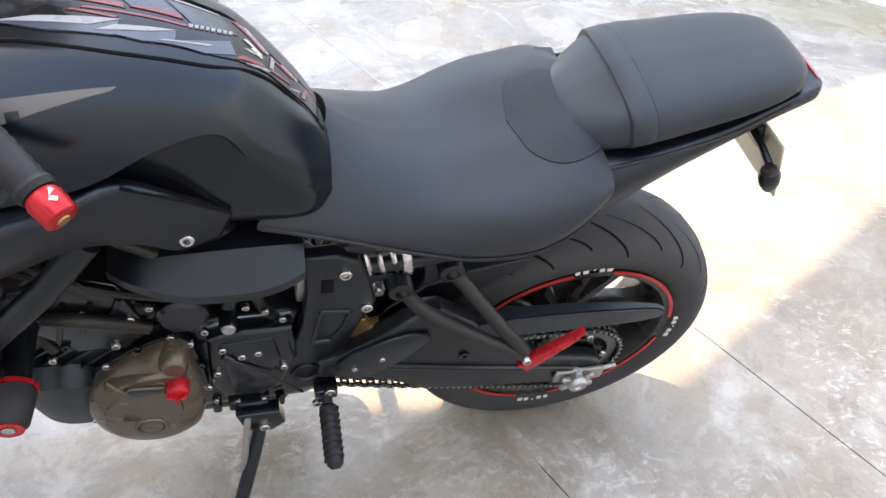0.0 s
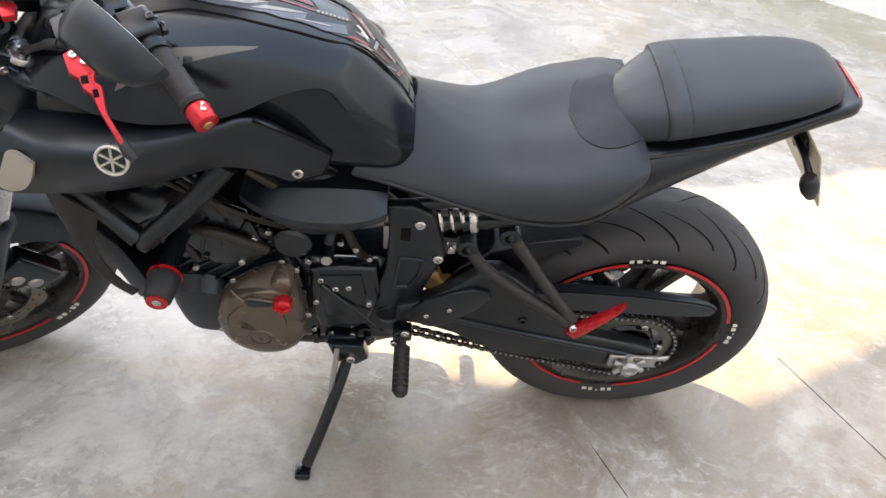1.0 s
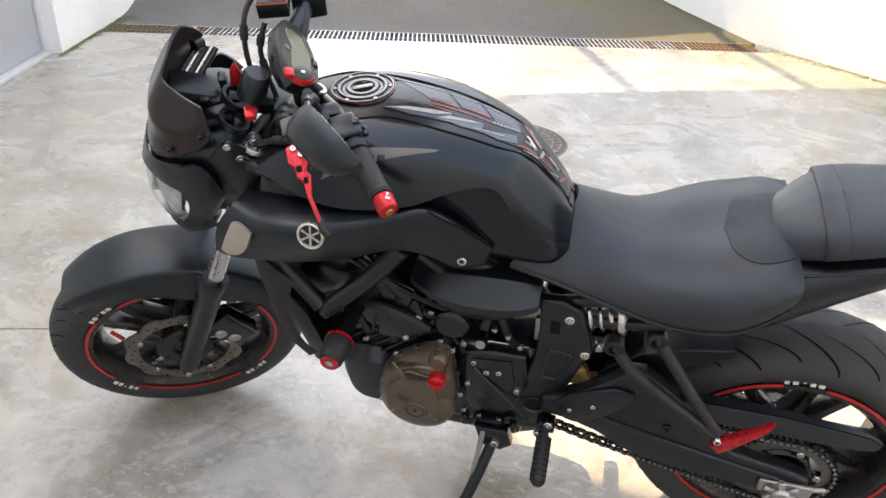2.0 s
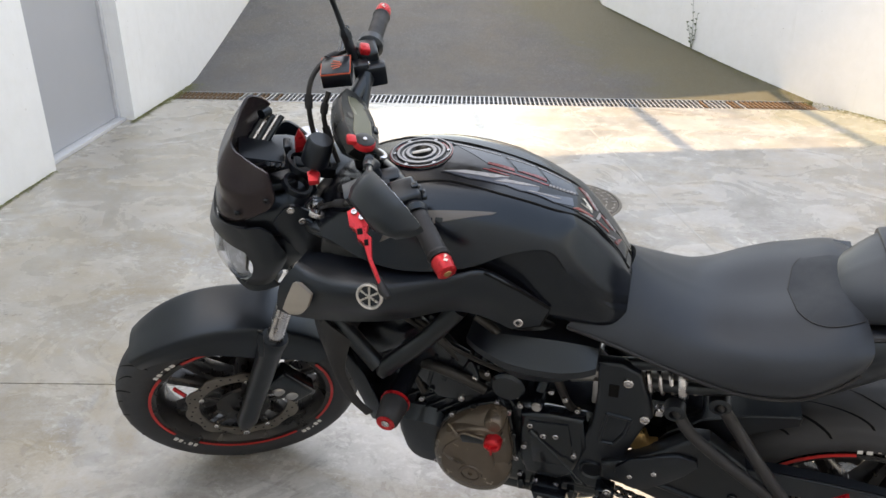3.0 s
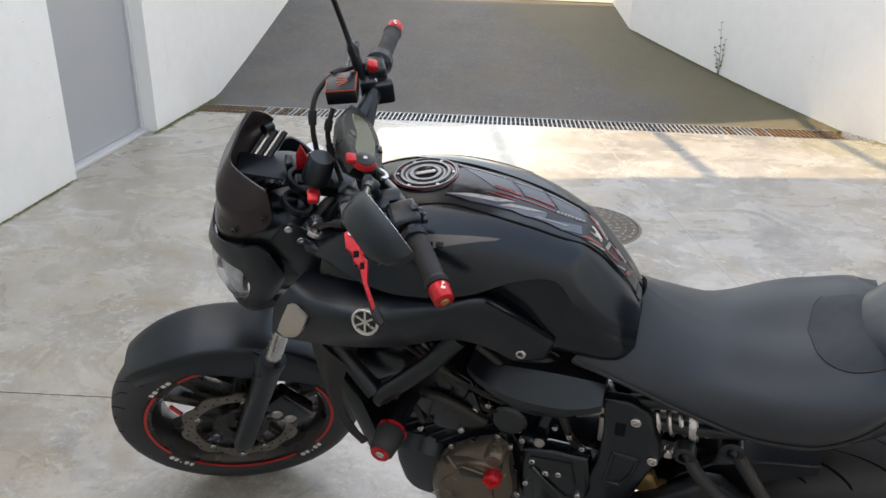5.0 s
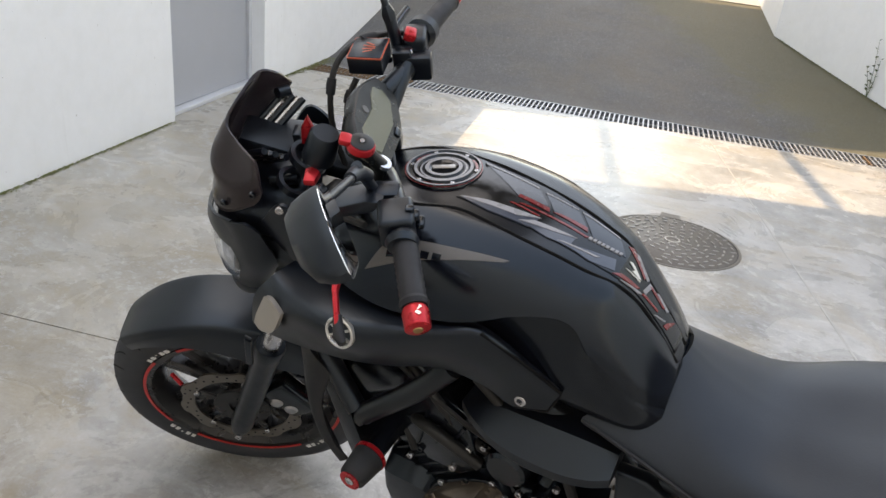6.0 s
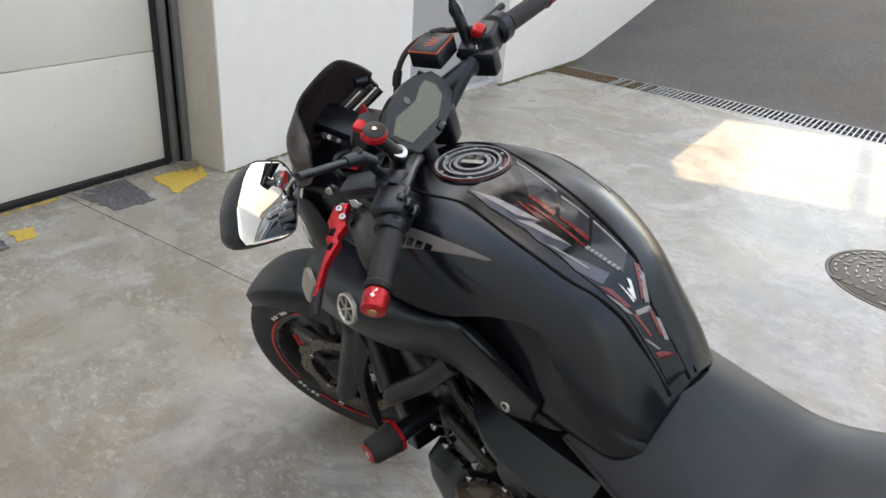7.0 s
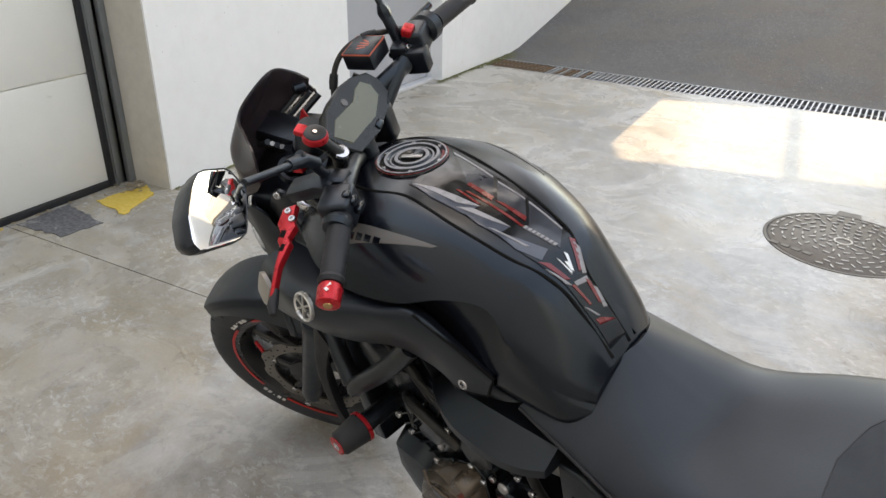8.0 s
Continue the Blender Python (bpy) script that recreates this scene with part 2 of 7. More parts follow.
def plaster():
    n = Nodes("white wall paint")
    big, mid, drip = n.noise(0.8, 5, 0.6), n.noise(9, 6, 0.65), n.noise(3.0, 6, 0.7, stretch=(5.0, 5.0, 0.35))
    col = n.mix(0.5, n.ramp(big, [(0.3, (0.80, 0.80, 0.79)), (0.7, (0.86, 0.86, 0.85))]), n.ramp(mid, [(0.3, (0.79, 0.79, 0.77)), (0.7, (0.87, 0.87, 0.86))]))
    col = n.mix(n.ramp(drip, [(0.60, 0.0), (0.80, 0.30)]), col, (0.60, 0.585, 0.54))
    speck = n.ramp(n.noise(48, 2, 0.5), [(0.765, 0.0), (0.785, 1.0)])
    col = n.mix(speck, col, (0.42, 0.39, 0.33))
    return n.set(Base_Color=col, Roughness=0.75, Normal=n.bump(n.noise(320, 4, 0.6), 0.12, 0.0012, n.bump(mid, 0.06, 0.003)))


CONCRETE, ASPHALT, PLASTER = concrete(), asphalt(), plaster()
DARKWALL = simple("pale grey wall paint", (0.48, 0.485, 0.49), 0.8, scale=10, vary=0.15)
# for the unseen sheet that keeps the sun off the yard
SHADE_SHEET = simple("pale unseen shade sheet", (0.50, 0.495, 0.48), 0.85, scale=4, vary=0.15)
PALE_GROUND = simple("pale concrete paving", (0.42, 0.41, 0.39), 0.8, scale=9, vary=0.12)
REVEAL = simple("bare beige render", (0.56, 0.52, 0.46), 0.8, scale=20, vary=0.12, bump=0.25)
JOINT = simple("dirty joint filler", (0.075, 0.065, 0.055), 0.9, scale=40)
GALV = simple("galvanised steel", (0.40, 0.41, 0.43), 0.42, metal=0.85, scale=25, vary=0.18)
TRACK = simple("grey painted track", (0.20, 0.215, 0.22), 0.45, metal=0.4, scale=14, vary=0.15)
DOORGREY = simple("light grey door paint", (0.40, 0.41, 0.43), 0.5, scale=8, vary=0.05, bump=0.1)
FRAMEGREY = simple("pale aluminium", (0.66, 0.67, 0.69), 0.4, metal=0.35, scale=20, vary=0.08)
RUBBER = simple("black rubber", (0.0095, 0.0105, 0.0132), 0.62, scale=30, vary=0.3, bump=0.2)
IRON = simple("worn cast iron", (0.135, 0.120, 0.105), 0.5, metal=0.55, scale=35, vary=0.3, bump=0.35)
IRONPOLISH = simple("polished cast iron studs", (0.40, 0.375, 0.35), 0.36, metal=0.7, scale=60, vary=0.25)
MOSS = simple("green moss", (0.135, 0.14, 0.045), 0.95, scale=50, vary=0.45, bump=0.5)
LEAF = simple("weed leaf", (0.055, 0.085, 0.030), 0.6, scale=80, vary=0.3)
DRY = simple("dry leaf litter", (0.30, 0.23, 0.15), 0.9, scale=80, vary=0.4)
DARKPIT = simple("near-black fill", (0.012, 0.012, 0.012), 0.7)


def worn_paint(name, base, at):
    n = Nodes(name)
    wear = n.ramp(n.noise(9.0, 8, 0.72, distort=0.7), [(at, 0.0), (at + 0.07, 1.0)])
    col = n.mix(wear, base, (0.36, 0.345, 0.32))
    return n.set(Base_Color=n.mix(0.25, col, n.ramp(n.noise(60, 5, 0.6), [(0.3, 0.05), (0.7, 0.6)])), Roughness=0.6)


YELLOW = worn_paint("worn yellow floor paint", (0.80, 0.50, 0.02), 0.66)
BLACKPAINT = worn_paint("worn black floor paint", (0.035, 0.035, 0.045), 0.57)


def door_panel():
    n = Nodes("off-white garage door skin")
    grain = n.noise(26, 5, 0.6, stretch=(0.6, 0.6, 7.0), distort=0.4)
    big = n.noise(1.6, 5, 0.6)
    col = n.ramp(big, [(0.3, (0.70, 0.69, 0.64)), (0.7, (0.77, 0.76, 0.71))])
    col = n.mix(n.ramp(n.noise(14, 4, 0.5), [(0.72, 0.0), (0.78, 0.5)]), col, (0.50, 0.48, 0.42))
    return n.set(Base_Color=col, Roughness=0.5, Normal=n.bump(grain, 0.5, 0.003))


DOORSKIN = door_panel()

# ---- the forecourt ----
DL, DR = Vector((-4.88, 3.73)), Vector((0.50, 5.48))                      # drain, near edge
DD = (DR - DL).normalized()
DN = Vector((-DD.y, DD.x))
DRAIN_W, SHADE_Z = 0.33, 20.0


def on_wall(origin, way, normal, s, off):
    p = origin + way * s + normal * off
    return (p.x, p.y)


def wall_piece(origin, way, normal, s0, s1, depth0, depth1, z0, z1):
    """A block along a wall from s0 to s1; depths count from the face back into the wall."""
    return slab([on_wall(origin, way, normal, s0, -depth0), on_wall(origin, way, normal, s1, -depth0),
                 on_wall(origin, way, normal, s1, -depth1), on_wall(origin, way, normal, s0, -depth1)], z0, z1)


# floor panels between sawn joints
JA = Vector((0.42, -0.907)).normalized()
JB = Vector((-JA.y, JA.x))
J0 = Vector((0.60, 0.136))
floor = thing("floor", slab(clipped([(-7.5, -8), (6, -8), (6, 8), (-7.5, 8)], DL.x, DL.y, -DN.x, -DN.y), -0.30, -0.012), JOINT, "grey polished concrete yard floor with sawn joints", "floor", kind="structure")
g = 0.0022
V1, V2 = -1.11, -1.72
NORTH = [(-9, -9), (-g, -9), (-g, V1), (-1.9, V1), (-2.0, V1 - 0.0115), (-9, V2 - 0.003)]
SOUTH = [(-9, V2 + 0.003), (-2.0, V1 - 0.0060), (-1.9, V1), (-0.68, V1), (-0.68, -0.02), (-0.6818, 0.02), (-0.6818, 9), (-9, 9)]
MIDDLE = [(-0.68, V1), (-g, V1), (-g, 9), (-0.6785, 9), (-0.6785, 0.02), (-0.68, -0.02)]
for outline in (NORTH, SOUTH, MIDDLE, [(g, -9), (9, -9), (9, 9), (g, 9)]):
    poly = [tuple(J0 + JB * u + JA * v) for u, v in outline]
    poly = clipped(poly, DL.x, DL.y, -DN.x, -DN.y)
    for lim in ((-7.4, 0, 1, 0), (5.9, 0, -1, 0), (0, -7.9, 0, 1)):
        poly = clipped(poly, *lim)
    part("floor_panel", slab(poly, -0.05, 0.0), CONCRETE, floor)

fill = [tuple(J0 + JB * u + JA * v) for u, v in ((-0.0045, -7.0), (0.0045, -7.0), (0.0045, -0.10), (-0.0045, -0.10))]
part("joint_filler", slab(clipped(fill, DL.x, DL.y, -DN.x, -DN.y), 0.0002, 0.0012), PALE_GROUND, floor, "pale filler in a sawn joint")

# drain channel and its grating
drain = tagged(new("drain"), "galvanised steel grating over a drain channel across the ramp foot", "drain")
drain.matrix_world = Matrix.Translation((DL.x, DL.y, 0)) @ Matrix.Rotation(math.atan2(DD.y, DD.x), 4, "Z")
LEN = (DR - DL).length
# solid near-black block just below the grating bars
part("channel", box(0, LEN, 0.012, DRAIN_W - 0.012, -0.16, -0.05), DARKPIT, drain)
part("edge_frame", joined(box(0, LEN, 0.0, 0.014, -0.06, 0.002, 0.002, 1), box(0, LEN, DRAIN_W - 0.014, DRAIN_W, -0.06, 0.002, 0.002, 1)), GALV, drain)
bar_bm = box(-0.0070, 0.0070, 0.015, DRAIN_W - 0.015, -0.030, 0.0, 0.0015, 1)
bar_me = mesh_of("grating_bar", bar_bm, GALV)
RUST = simple("rusted steel", (0.15, 0.085, 0.045), 0.85, scale=60, vary=0.5, bump=0.3)
rust_me = mesh_of("grating_bar", box(-0.0072, 0.0072, 0.015, DRAIN_W - 0.015, -0.030, 0.0, 0.0015, 1), RUST)
rust_rnd = random.Random(4)
N_BAR = int(LEN / 0.040)
for i in range(N_BAR):
    at = 0.020 + i * 0.040
    b = new("grating_bar", rust_me if min(at - 0.75, LEN - 0.8 - at) + rust_rnd.gauss(0, 0.18) < 0 else bar_me)
    b.parent, b.location = drain, (0.020 + i * 0.040, 0, 0)
part("cross_rail", box(0, LEN, DRAIN_W / 2 - 0.006, DRAIN_W / 2 + 0.006, -0.030, -0.008, 0.001, 1), GALV, drain)

# ramp that climbs away behind the drain
RA = Vector((-1.87, 8.35))
RB = Vector((-2.75, 10.6))


FOOTD = Vector((5.52, 1.38)).normalized()                               # the line where the ramp begins to climb
FOOTN = Vector((-FOOTD.y, FOOTD.x))


def ramp_height(x, y):
    p = Vector((x + 5.02, y - 4.10)) - FOOTN * DRAIN_W
    d, u = max(0.0, p.dot(FOOTN)), min(max(p.dot(FOOTD) / 5.69, -0.3), 1.2)
    s = 0.222 * (1 - u) + 0.150 * u
    return s * d - 0.02 * min(1.0, d) + min(0.0, d) * 0


rows = []
for j in range(41):
    d = DRAIN_W + 14.0 * (j / 40) ** 1.3
    rows.append([])
    for i in range(31):
        q = DL + DD * (-4.0 + (LEN + 8.0) * i / 30) + DN * d
        rows[-1].append((q.x, q.y, ramp_height(q.x, q.y)))
ramp = thing("ramp_road", shell(rows, 0.12, smooth=False), ASPHALT, "dark grey asphalt ramp climbing away between white walls", "ramp", kind="structure")

# paler sheet laid over the upper end of the ramp
rows = []
for j in range(12):
    rows.append([])
    for i in range(13):
        q = Vector((-7.6, 6.93)) + Vector((0.901, 0.433)) * (9.0 * i / 12) + Vector((-0.433, 0.901)) * (9.0 * j / 11)
        rows[-1].append((q.x, q.y, ramp_height(q.x, q.y) + 0.006))
thing("street", shell(rows, -0.005, smooth=False), PALE_GROUND, "pale ground sheet beyond the ramp", "paving", kind="structure")

# left wall with its two openings
wall_w = tagged(new("wall_west"), "white painted wall with a garage opening and a recessed door", "wall", kind="structure")
S_DOOR0, S_DOOR1 = 1.59, 2.86
part("wall_section", wall_piece(WL, WD, WN, 0.0, S_DOOR0, 0, 0.45, -0.05, 3.6), PLASTER, wall_w)
part("wall_section", wall_piece(WL, WD, WN, S_DOOR1, 14.0, 0, 0.45, -0.05, 5.6), PLASTER, wall_w)
part("wall_section", wall_piece(WL, WD, WN, S_DOOR0, S_DOOR1, 0, 0.45, 2.12, 3.6), PLASTER, wall_w)
part("wall_section", wall_piece(WL, WD, WN, -3.2, 0.0, 0, 0.45, 2.35, 3.6), PLASTER, wall_w)
part("wall_section", wall_piece(WL, WD, WN, -9.0, -3.2, 0, 0.45, -0.05, 3.6), PLASTER, wall_w)
part("jamb_lining", wall_piece(WL, WD, WN, -0.003, -0.0005, 0.012, 0.30, 0.0, 2.35), REVEAL, wall_w, "bare beige render on the door reveal")

frame_m = Matrix.Translation((WL.x, WL.y, 0)) @ Matrix(((WD.x, WN.x, 0, 0), (WD.y, WN.y, 0, 0), (0, 0, 1, 0), (0, 0, 0, 1)))


def in_wall(bm):
    """From (along the wall, out of the wall, up) into the place."""
    return moved(bm, frame_m)


gd = tagged(new("garage_door"), "closed off-white sectional garage door with wood-grain panels", "garage door")
for k in range(4):
    part("door_section", in_wall(box(-3.15, -0.125, -0.36, -0.315, 0.035 + k * 0.56, 0.035 + k * 0.56 + 0.556, 0.005, 2)), DOORSKIN, gd)
part("bottom_seal", in_wall(box(-3.15, -0.12, -0.365, -0.30, 0.0, 0.036, 0.006, 2)), RUBBER, gd, "black rubber bottom seal")
part("side_seal", in_wall(box(-0.135, -0.105, -0.34, -0.295, 0.0, 2.3, 0.004, 2)), RUBBER, gd, "black rubber side seal")
part("track", in_wall(joined(box(-0.105, -0.004, -0.33, -0.295, 0.0, 2.3, 0.003, 2), box(-0.040, -0.004, -0.295, -0.262, 0.0, 2.3, 0.003, 2),
                             box(-0.100, -0.092, -0.295, -0.285, 0.0, 2.3))), TRACK, gd, "grey painted steel track")

d1 = tagged(new("door_1"), "closed plain light grey door in a pale aluminium frame", "door", kind="structure")
part("door_leaf", in_wall(box(S_DOOR0 + 0.06, S_DOOR1 - 0.05, -0.17, -0.125, 0.03, 2.06, 0.003, 1)), DOORGREY, d1)
part("door_frame", in_wall(joined(box(S_DOOR0 + 0.001, S_DOOR0 + 0.055, -0.19, -0.105, 0.0, 2.119, 0.003, 1), box(S_DOOR1 - 0.045, S_DOOR1 - 0.001, -0.19, -0.105, 0.0, 2.119, 0.003, 1),
                                  box(S_DOOR0 + 0.055, S_DOOR1 - 0.045, -0.19, -0.105, 2.062, 2.119))), FRAMEGREY, d1)
part("threshold", in_wall(box(S_DOOR0 + 0.001, S_DOOR1 - 0.03, -0.20, -0.055, 0.0, 0.028, 0.004, 2)), FRAMEGREY, d1, "pale aluminium threshold")

# right wall, its return up the ramp, and two unseen walls added to steer light
wall_e = tagged(new("wall_east"), "white painted retaining wall beside the ramp", "wall", kind="structure")
part("wall_section", wall_piece(RL, RD, RN, -6.6, 3.32, 0, 0.3, -0.05, 4.5), PLASTER, wall_e)
e = (RB - RA).normalized()
en = Vector((-e.y, e.x))
part("wall_section", slab([tuple(RA + RD * 0.001), tuple(RA + e * 9 + en * 0.0), tuple(RA + e * 9 - en * 0.3), tuple(RA - en * 0.3 - RD * 0.05)][::1], 0.0, 5.6), PLASTER, wall_e)
thing("unseen_wall_south", slab([(-6.4, -2.85), (5.2, -2.85), (5.2, -2.6), (-6.4, -2.6)], -0.05, 4.5), DARKWALL, "plain pale grey wall, unseen, added to limit and bounce light in the yard", "wall", kind="structure")
thing("unseen_wall_right", slab([(4.85, -2.6), (5.15, -2.6), (5.15, 1.0), (4.85, 1.0)], -0.05, 4.5), PLASTER, "plain white wall, unseen, added at the yard side to bounce light", "wall", kind="structure")

# unseen sheet toward the sun, added to shade the yard; openings shape sun patches
def lifted(x, y, z=0.0):
    k = (SHADE_Z - z) / SUN.z
    return (x + SUN.x * k, y + SUN.y * k)


HOLE_A = [lifted(*p) for p in ((-3.60, 3.74), (-2.40, 4.54), (0.20, 6.10), (0.787, 5.536), (1.559, 4.817), (0.786, 4.436), (0.17, 4.132), (-0.94, 3.58), (-1.64, 3.14), (-2.50, 2.60))]
HOLE_B = [lifted(*p) for p in ((-1.20, 0.85), (0.62, 1.20), (2.60, 1.95), (4.40, 2.60), (1.70, 0.83), (0.386, 0.02), (-0.535, 0.052), (-0.58, 0.085), (-0.615, 0.14))]
from mathutils.geometry import tessellate_polygon
loops = [[lifted(-5.9, -2.68), lifted(7.6, -2.68), lifted(7.6, 9.2), lifted(-2.264, 9.361, 0.686), lifted(-3.271, 8.855, 0.698), lifted(-4.435, 8.29, 0.706), lifted(-5.393, 7.892, 0.719), lifted(-7.4, 7.05)], HOLE_A, HOLE_B]
bm = bmesh.new()
flat = [Vector((x, y, 0)) for l in loops for x, y in l]
tri = tessellate_polygon([[Vector((x, y, 0)) for x, y in l] for l in loops])
lo, hi = [bm.verts.new((p.x, p.y, SHADE_Z)) for p in flat], [bm.verts.new((p.x, p.y, SHADE_Z + 0.10)) for p in flat]
for a, b, c in tri:
    bm.faces.new((lo[a], lo[b], lo[c]))
    bm.faces.new((hi[a], hi[b], hi[c]))
k = 0
for l in loops:
    for i in range(len(l)):
        j = (i + 1) % len(l)
        bm.faces.new((lo[k + i], lo[k + j], hi[k + j], hi[k + i]))
    k += len(l)
thing("ceiling", bm, SHADE_SHEET, "unseen pale sheet added sunward to shade the yard, with two openings for sun patches", "ceiling", kind="structure")
# unseen bars added across the far opening to cast thin shadow stripes
for a, b in (((-2.42, 4.66), (-1.56, 2.80)), ((-1.13, 5.20), (-0.34, 3.40)), ((0.10, 6.02), (0.80, 4.20))):
    p, q = Vector(lifted(*a)), Vector(lifted(*b))
    w = Vector((-(q - p).y, (q - p).x)).normalized() * 0.045
    thing("beam", slab([tuple(p - w), tuple(q - w), tuple(q + w), tuple(p + w)], SHADE_Z + 0.01, SHADE_Z + 0.08), TRACK, "unseen slim grey bar added across an opening to cast a shadow stripe", "beam", "beams of the light well", kind="structure")

# ---- motorcycle materials ----
COOL = (0.74, 0.90, 1.0)
MATT = simple("matt black bodywork", (0.0042, 0.0056, 0.0092), 0.36, scale=20, vary=0.10, rvary=0.05, bump=0.04, spec=0.56, tint=COOL)
TANKMAT = simple("matt dark grey tank lacquer", (0.0044, 0.0053, 0.0082), 0.215, scale=14, vary=0.08, rvary=0.04, bump=0.02, spec=0.48, tint=COOL)
PLASTIC = simple("black moulded plastic", (0.0050, 0.0064, 0.0098), 0.34, scale=50, vary=0.2, bump=0.08, rvary=0.06, spec=0.55, tint=COOL)
ENGINE = simple("black engine paint", (0.0034, 0.0044, 0.0066), 0.21, scale=40, vary=0.3, bump=0.07, rvary=0.06, spec=0.6, tint=COOL)
FRAMEMAT = simple("satin black frame", (0.0075, 0.0080, 0.0100), 0.34, scale=30, vary=0.2, bump=0.06, rvary=0.06, tint=COOL)
BROWN = simple("bronze brown crankcase paint", (0.125, 0.100, 0.080), 0.24, metal=0.5, scale=25, vary=0.12, bump=0.04, rvary=0.05)
STEEL = simple("bright steel", (0.58, 0.58, 0.59), 0.26, metal=1.0, scale=70, vary=0.06, rvary=0.03, bump=0.0)
DULLSTEEL = simple("dull cast aluminium", (0.42, 0.42, 0.42), 0.42, metal=0.9, scale=50, vary=0.25, bump=0.2)
DISCSTEEL = simple("worn brake disc steel", (0.24, 0.215, 0.19), 0.38, metal=0.95, scale=45, vary=0.25)
RED = simple("red anodised aluminium", (0.55, 0.016, 0.024), 0.30, metal=0.45, scale=40, vary=0.12)
REDTAPE = simple("red rim tape", (0.55, 0.025, 0.025), 0.45, scale=40, vary=0.15)
WHITE = simple("white tyre lettering paint", (0.72, 0.72, 0.71), 0.6, scale=50, vary=0.12)
STAYMAT = simple("worn black stay paint", (0.0125, 0.0135, 0.0160), 0.5, scale=60, vary=0.3, bump=0.1)
DARKSTEEL = simple("oily dark steel", (0.15, 0.148, 0.140), 0.40, metal=0.85, scale=50, vary=0.25, bump=0.1)
TYRE = simple("tyre rubber", (0.0330, 0.0370, 0.0430), 0.70, scale=24, vary=0.28, bump=0.25)
GROOVE = simple("tyre groove", (0.0035, 0.0035, 0.0035), 0.9, spec=0.2)
RIM = simple("gloss black rim", (0.010, 0.010, 0.011), 0.30, scale=20, vary=0.15)
SILVERPANEL = simple("champagne silver intake", (0.42, 0.39, 0.35), 0.38, metal=0.55, scale=90, vary=0.05, rvary=0.05, bump=0.04)
LOGOSILVER = simple("brushed silver badge", (0.66, 0.65, 0.62), 0.32, metal=0.8, scale=80, vary=0.1)
DECALGREY = simple("grey tank decal", (0.11, 0.105, 0.10), 0.45, scale=30, vary=0.06)
PADMAT = simple("gloss black tank pad", (0.006, 0.0065, 0.008), 0.16, tint=COOL, spec=0.4, coat=0.1, scale=60, vary=0.2, bump=0.02)
PADGREY = simple("smoke grey pad panel", (0.027, 0.031, 0.039), 0.14, tint=COOL, spec=0.5, coat=0.15, scale=60, vary=0.2, bump=0.02)
PADBLUE = simple("smoked blue pad pane", (0.052, 0.062, 0.082), 0.15, tint=COOL, spec=0.5, coat=0.3, scale=60, vary=0.2, bump=0.02)
PADEDGE = simple("grey pad outline", (0.24, 0.24, 0.25), 0.3, scale=60, vary=0.1)
ORANGE = simple("orange red reservoir trim", (0.50, 0.075, 0.035), 0.4, scale=50, vary=0.1)
GOLD = simple("gold anodised link", (0.42, 0.27, 0.12), 0.35, metal=0.8, scale=50, vary=0.2)
CREAM = simple("cream plate back", (0.55, 0.50, 0.38), 0.5, scale=30, vary=0.1)
CABLE = simple("black cable sleeve", (0.009, 0.009, 0.009), 0.5, scale=80, vary=0.2, bump=0.3)
LCD = simple("unlit display glass", (0.115, 0.120, 0.085), 0.22, coat=0.15, scale=20, vary=0.04, bump=0.0, spec=0.35)
DASHMAT = simple("dark dash surround", (0.007, 0.009, 0.0095), 0.3, coat=0.0, spec=0.35, scale=20, vary=0.1, bump=0.02)
TAILRED = simple("red tail lens", (0.50, 0.015, 0.018), 0.15, coat=0.6, scale=30, vary=0.1)


def vinyl():
    n = Nodes("black seat vinyl")
    v = n.add("ShaderNodeTexVoronoi", Scale=420.0)
    n.link(n.co, v.inputs["Vector"])
    big = n.noise(7, 5, 0.6)
    return n.set(Base_Color=n.ramp(big, [(0.3, (0.0235, 0.0265, 0.0320)), (0.7, (0.029, 0.0330, 0.0395))]), Roughness=n.ramp(big, [(0.3, 0.36), (0.7, 0.44)]), Specular_Tint=COOL, Specular_IOR_Level=0.33,
                 Normal=n.bump(v.outputs["Distance"], 0.10, 0.0006, n.bump(big, 0.08, 0.004)))


def clear_glass(name, tint, rough=0.02):
    n = Nodes(name)
    return n.set(Base_Color=tint, Roughness=rough, Transmission_Weight=1.0, IOR=1.3)


SEATMAT = vinyl()
SEATDARK = simple("grained seat insert", (0.0195, 0.0220, 0.0265), 0.55, scale=40, vary=0.15, bump=0.3, spec=0.3, tint=COOL)
LENS = clear_glass("headlight lens", (0.93, 0.96, 1.0), 0.05)
SMOKE = Nodes("smoked screen").set(Base_Color=(0.055, 0.042, 0.047), Roughness=0.2, Transmission_Weight=0.5, IOR=1.35, Specular_IOR_Level=0.4)
MIRROR = Nodes("mirror glass").set(Base_Color=(0.9, 0.9, 0.9), Metallic=1.0, Roughness=0.015)

# ---- the motorcycle: x runs back from the rear axle's upright, y to its right, z up; it leans on its side stand ----
bike = tagged(new("motorcycle"), "matt black motorcycle with red anodised parts leaning on its side stand", "motorcycle")
bike.matrix_world = pose(0, 0.085, 0.002, 0, 0, 3.0) @ pose(0, 0, 0, 12.5, 0, 0)
HEAD, RAKE = Vector((-1.525, 0, 0)), Vector((0.419, 0, 0.908)).normalized()
STEER = Matrix.Translation(HEAD) @ Matrix.Rotation(radians(30.5), 4, RAKE) @ Matrix.Translation(-HEAD)
TY = -0.03                                  # the tank's middle


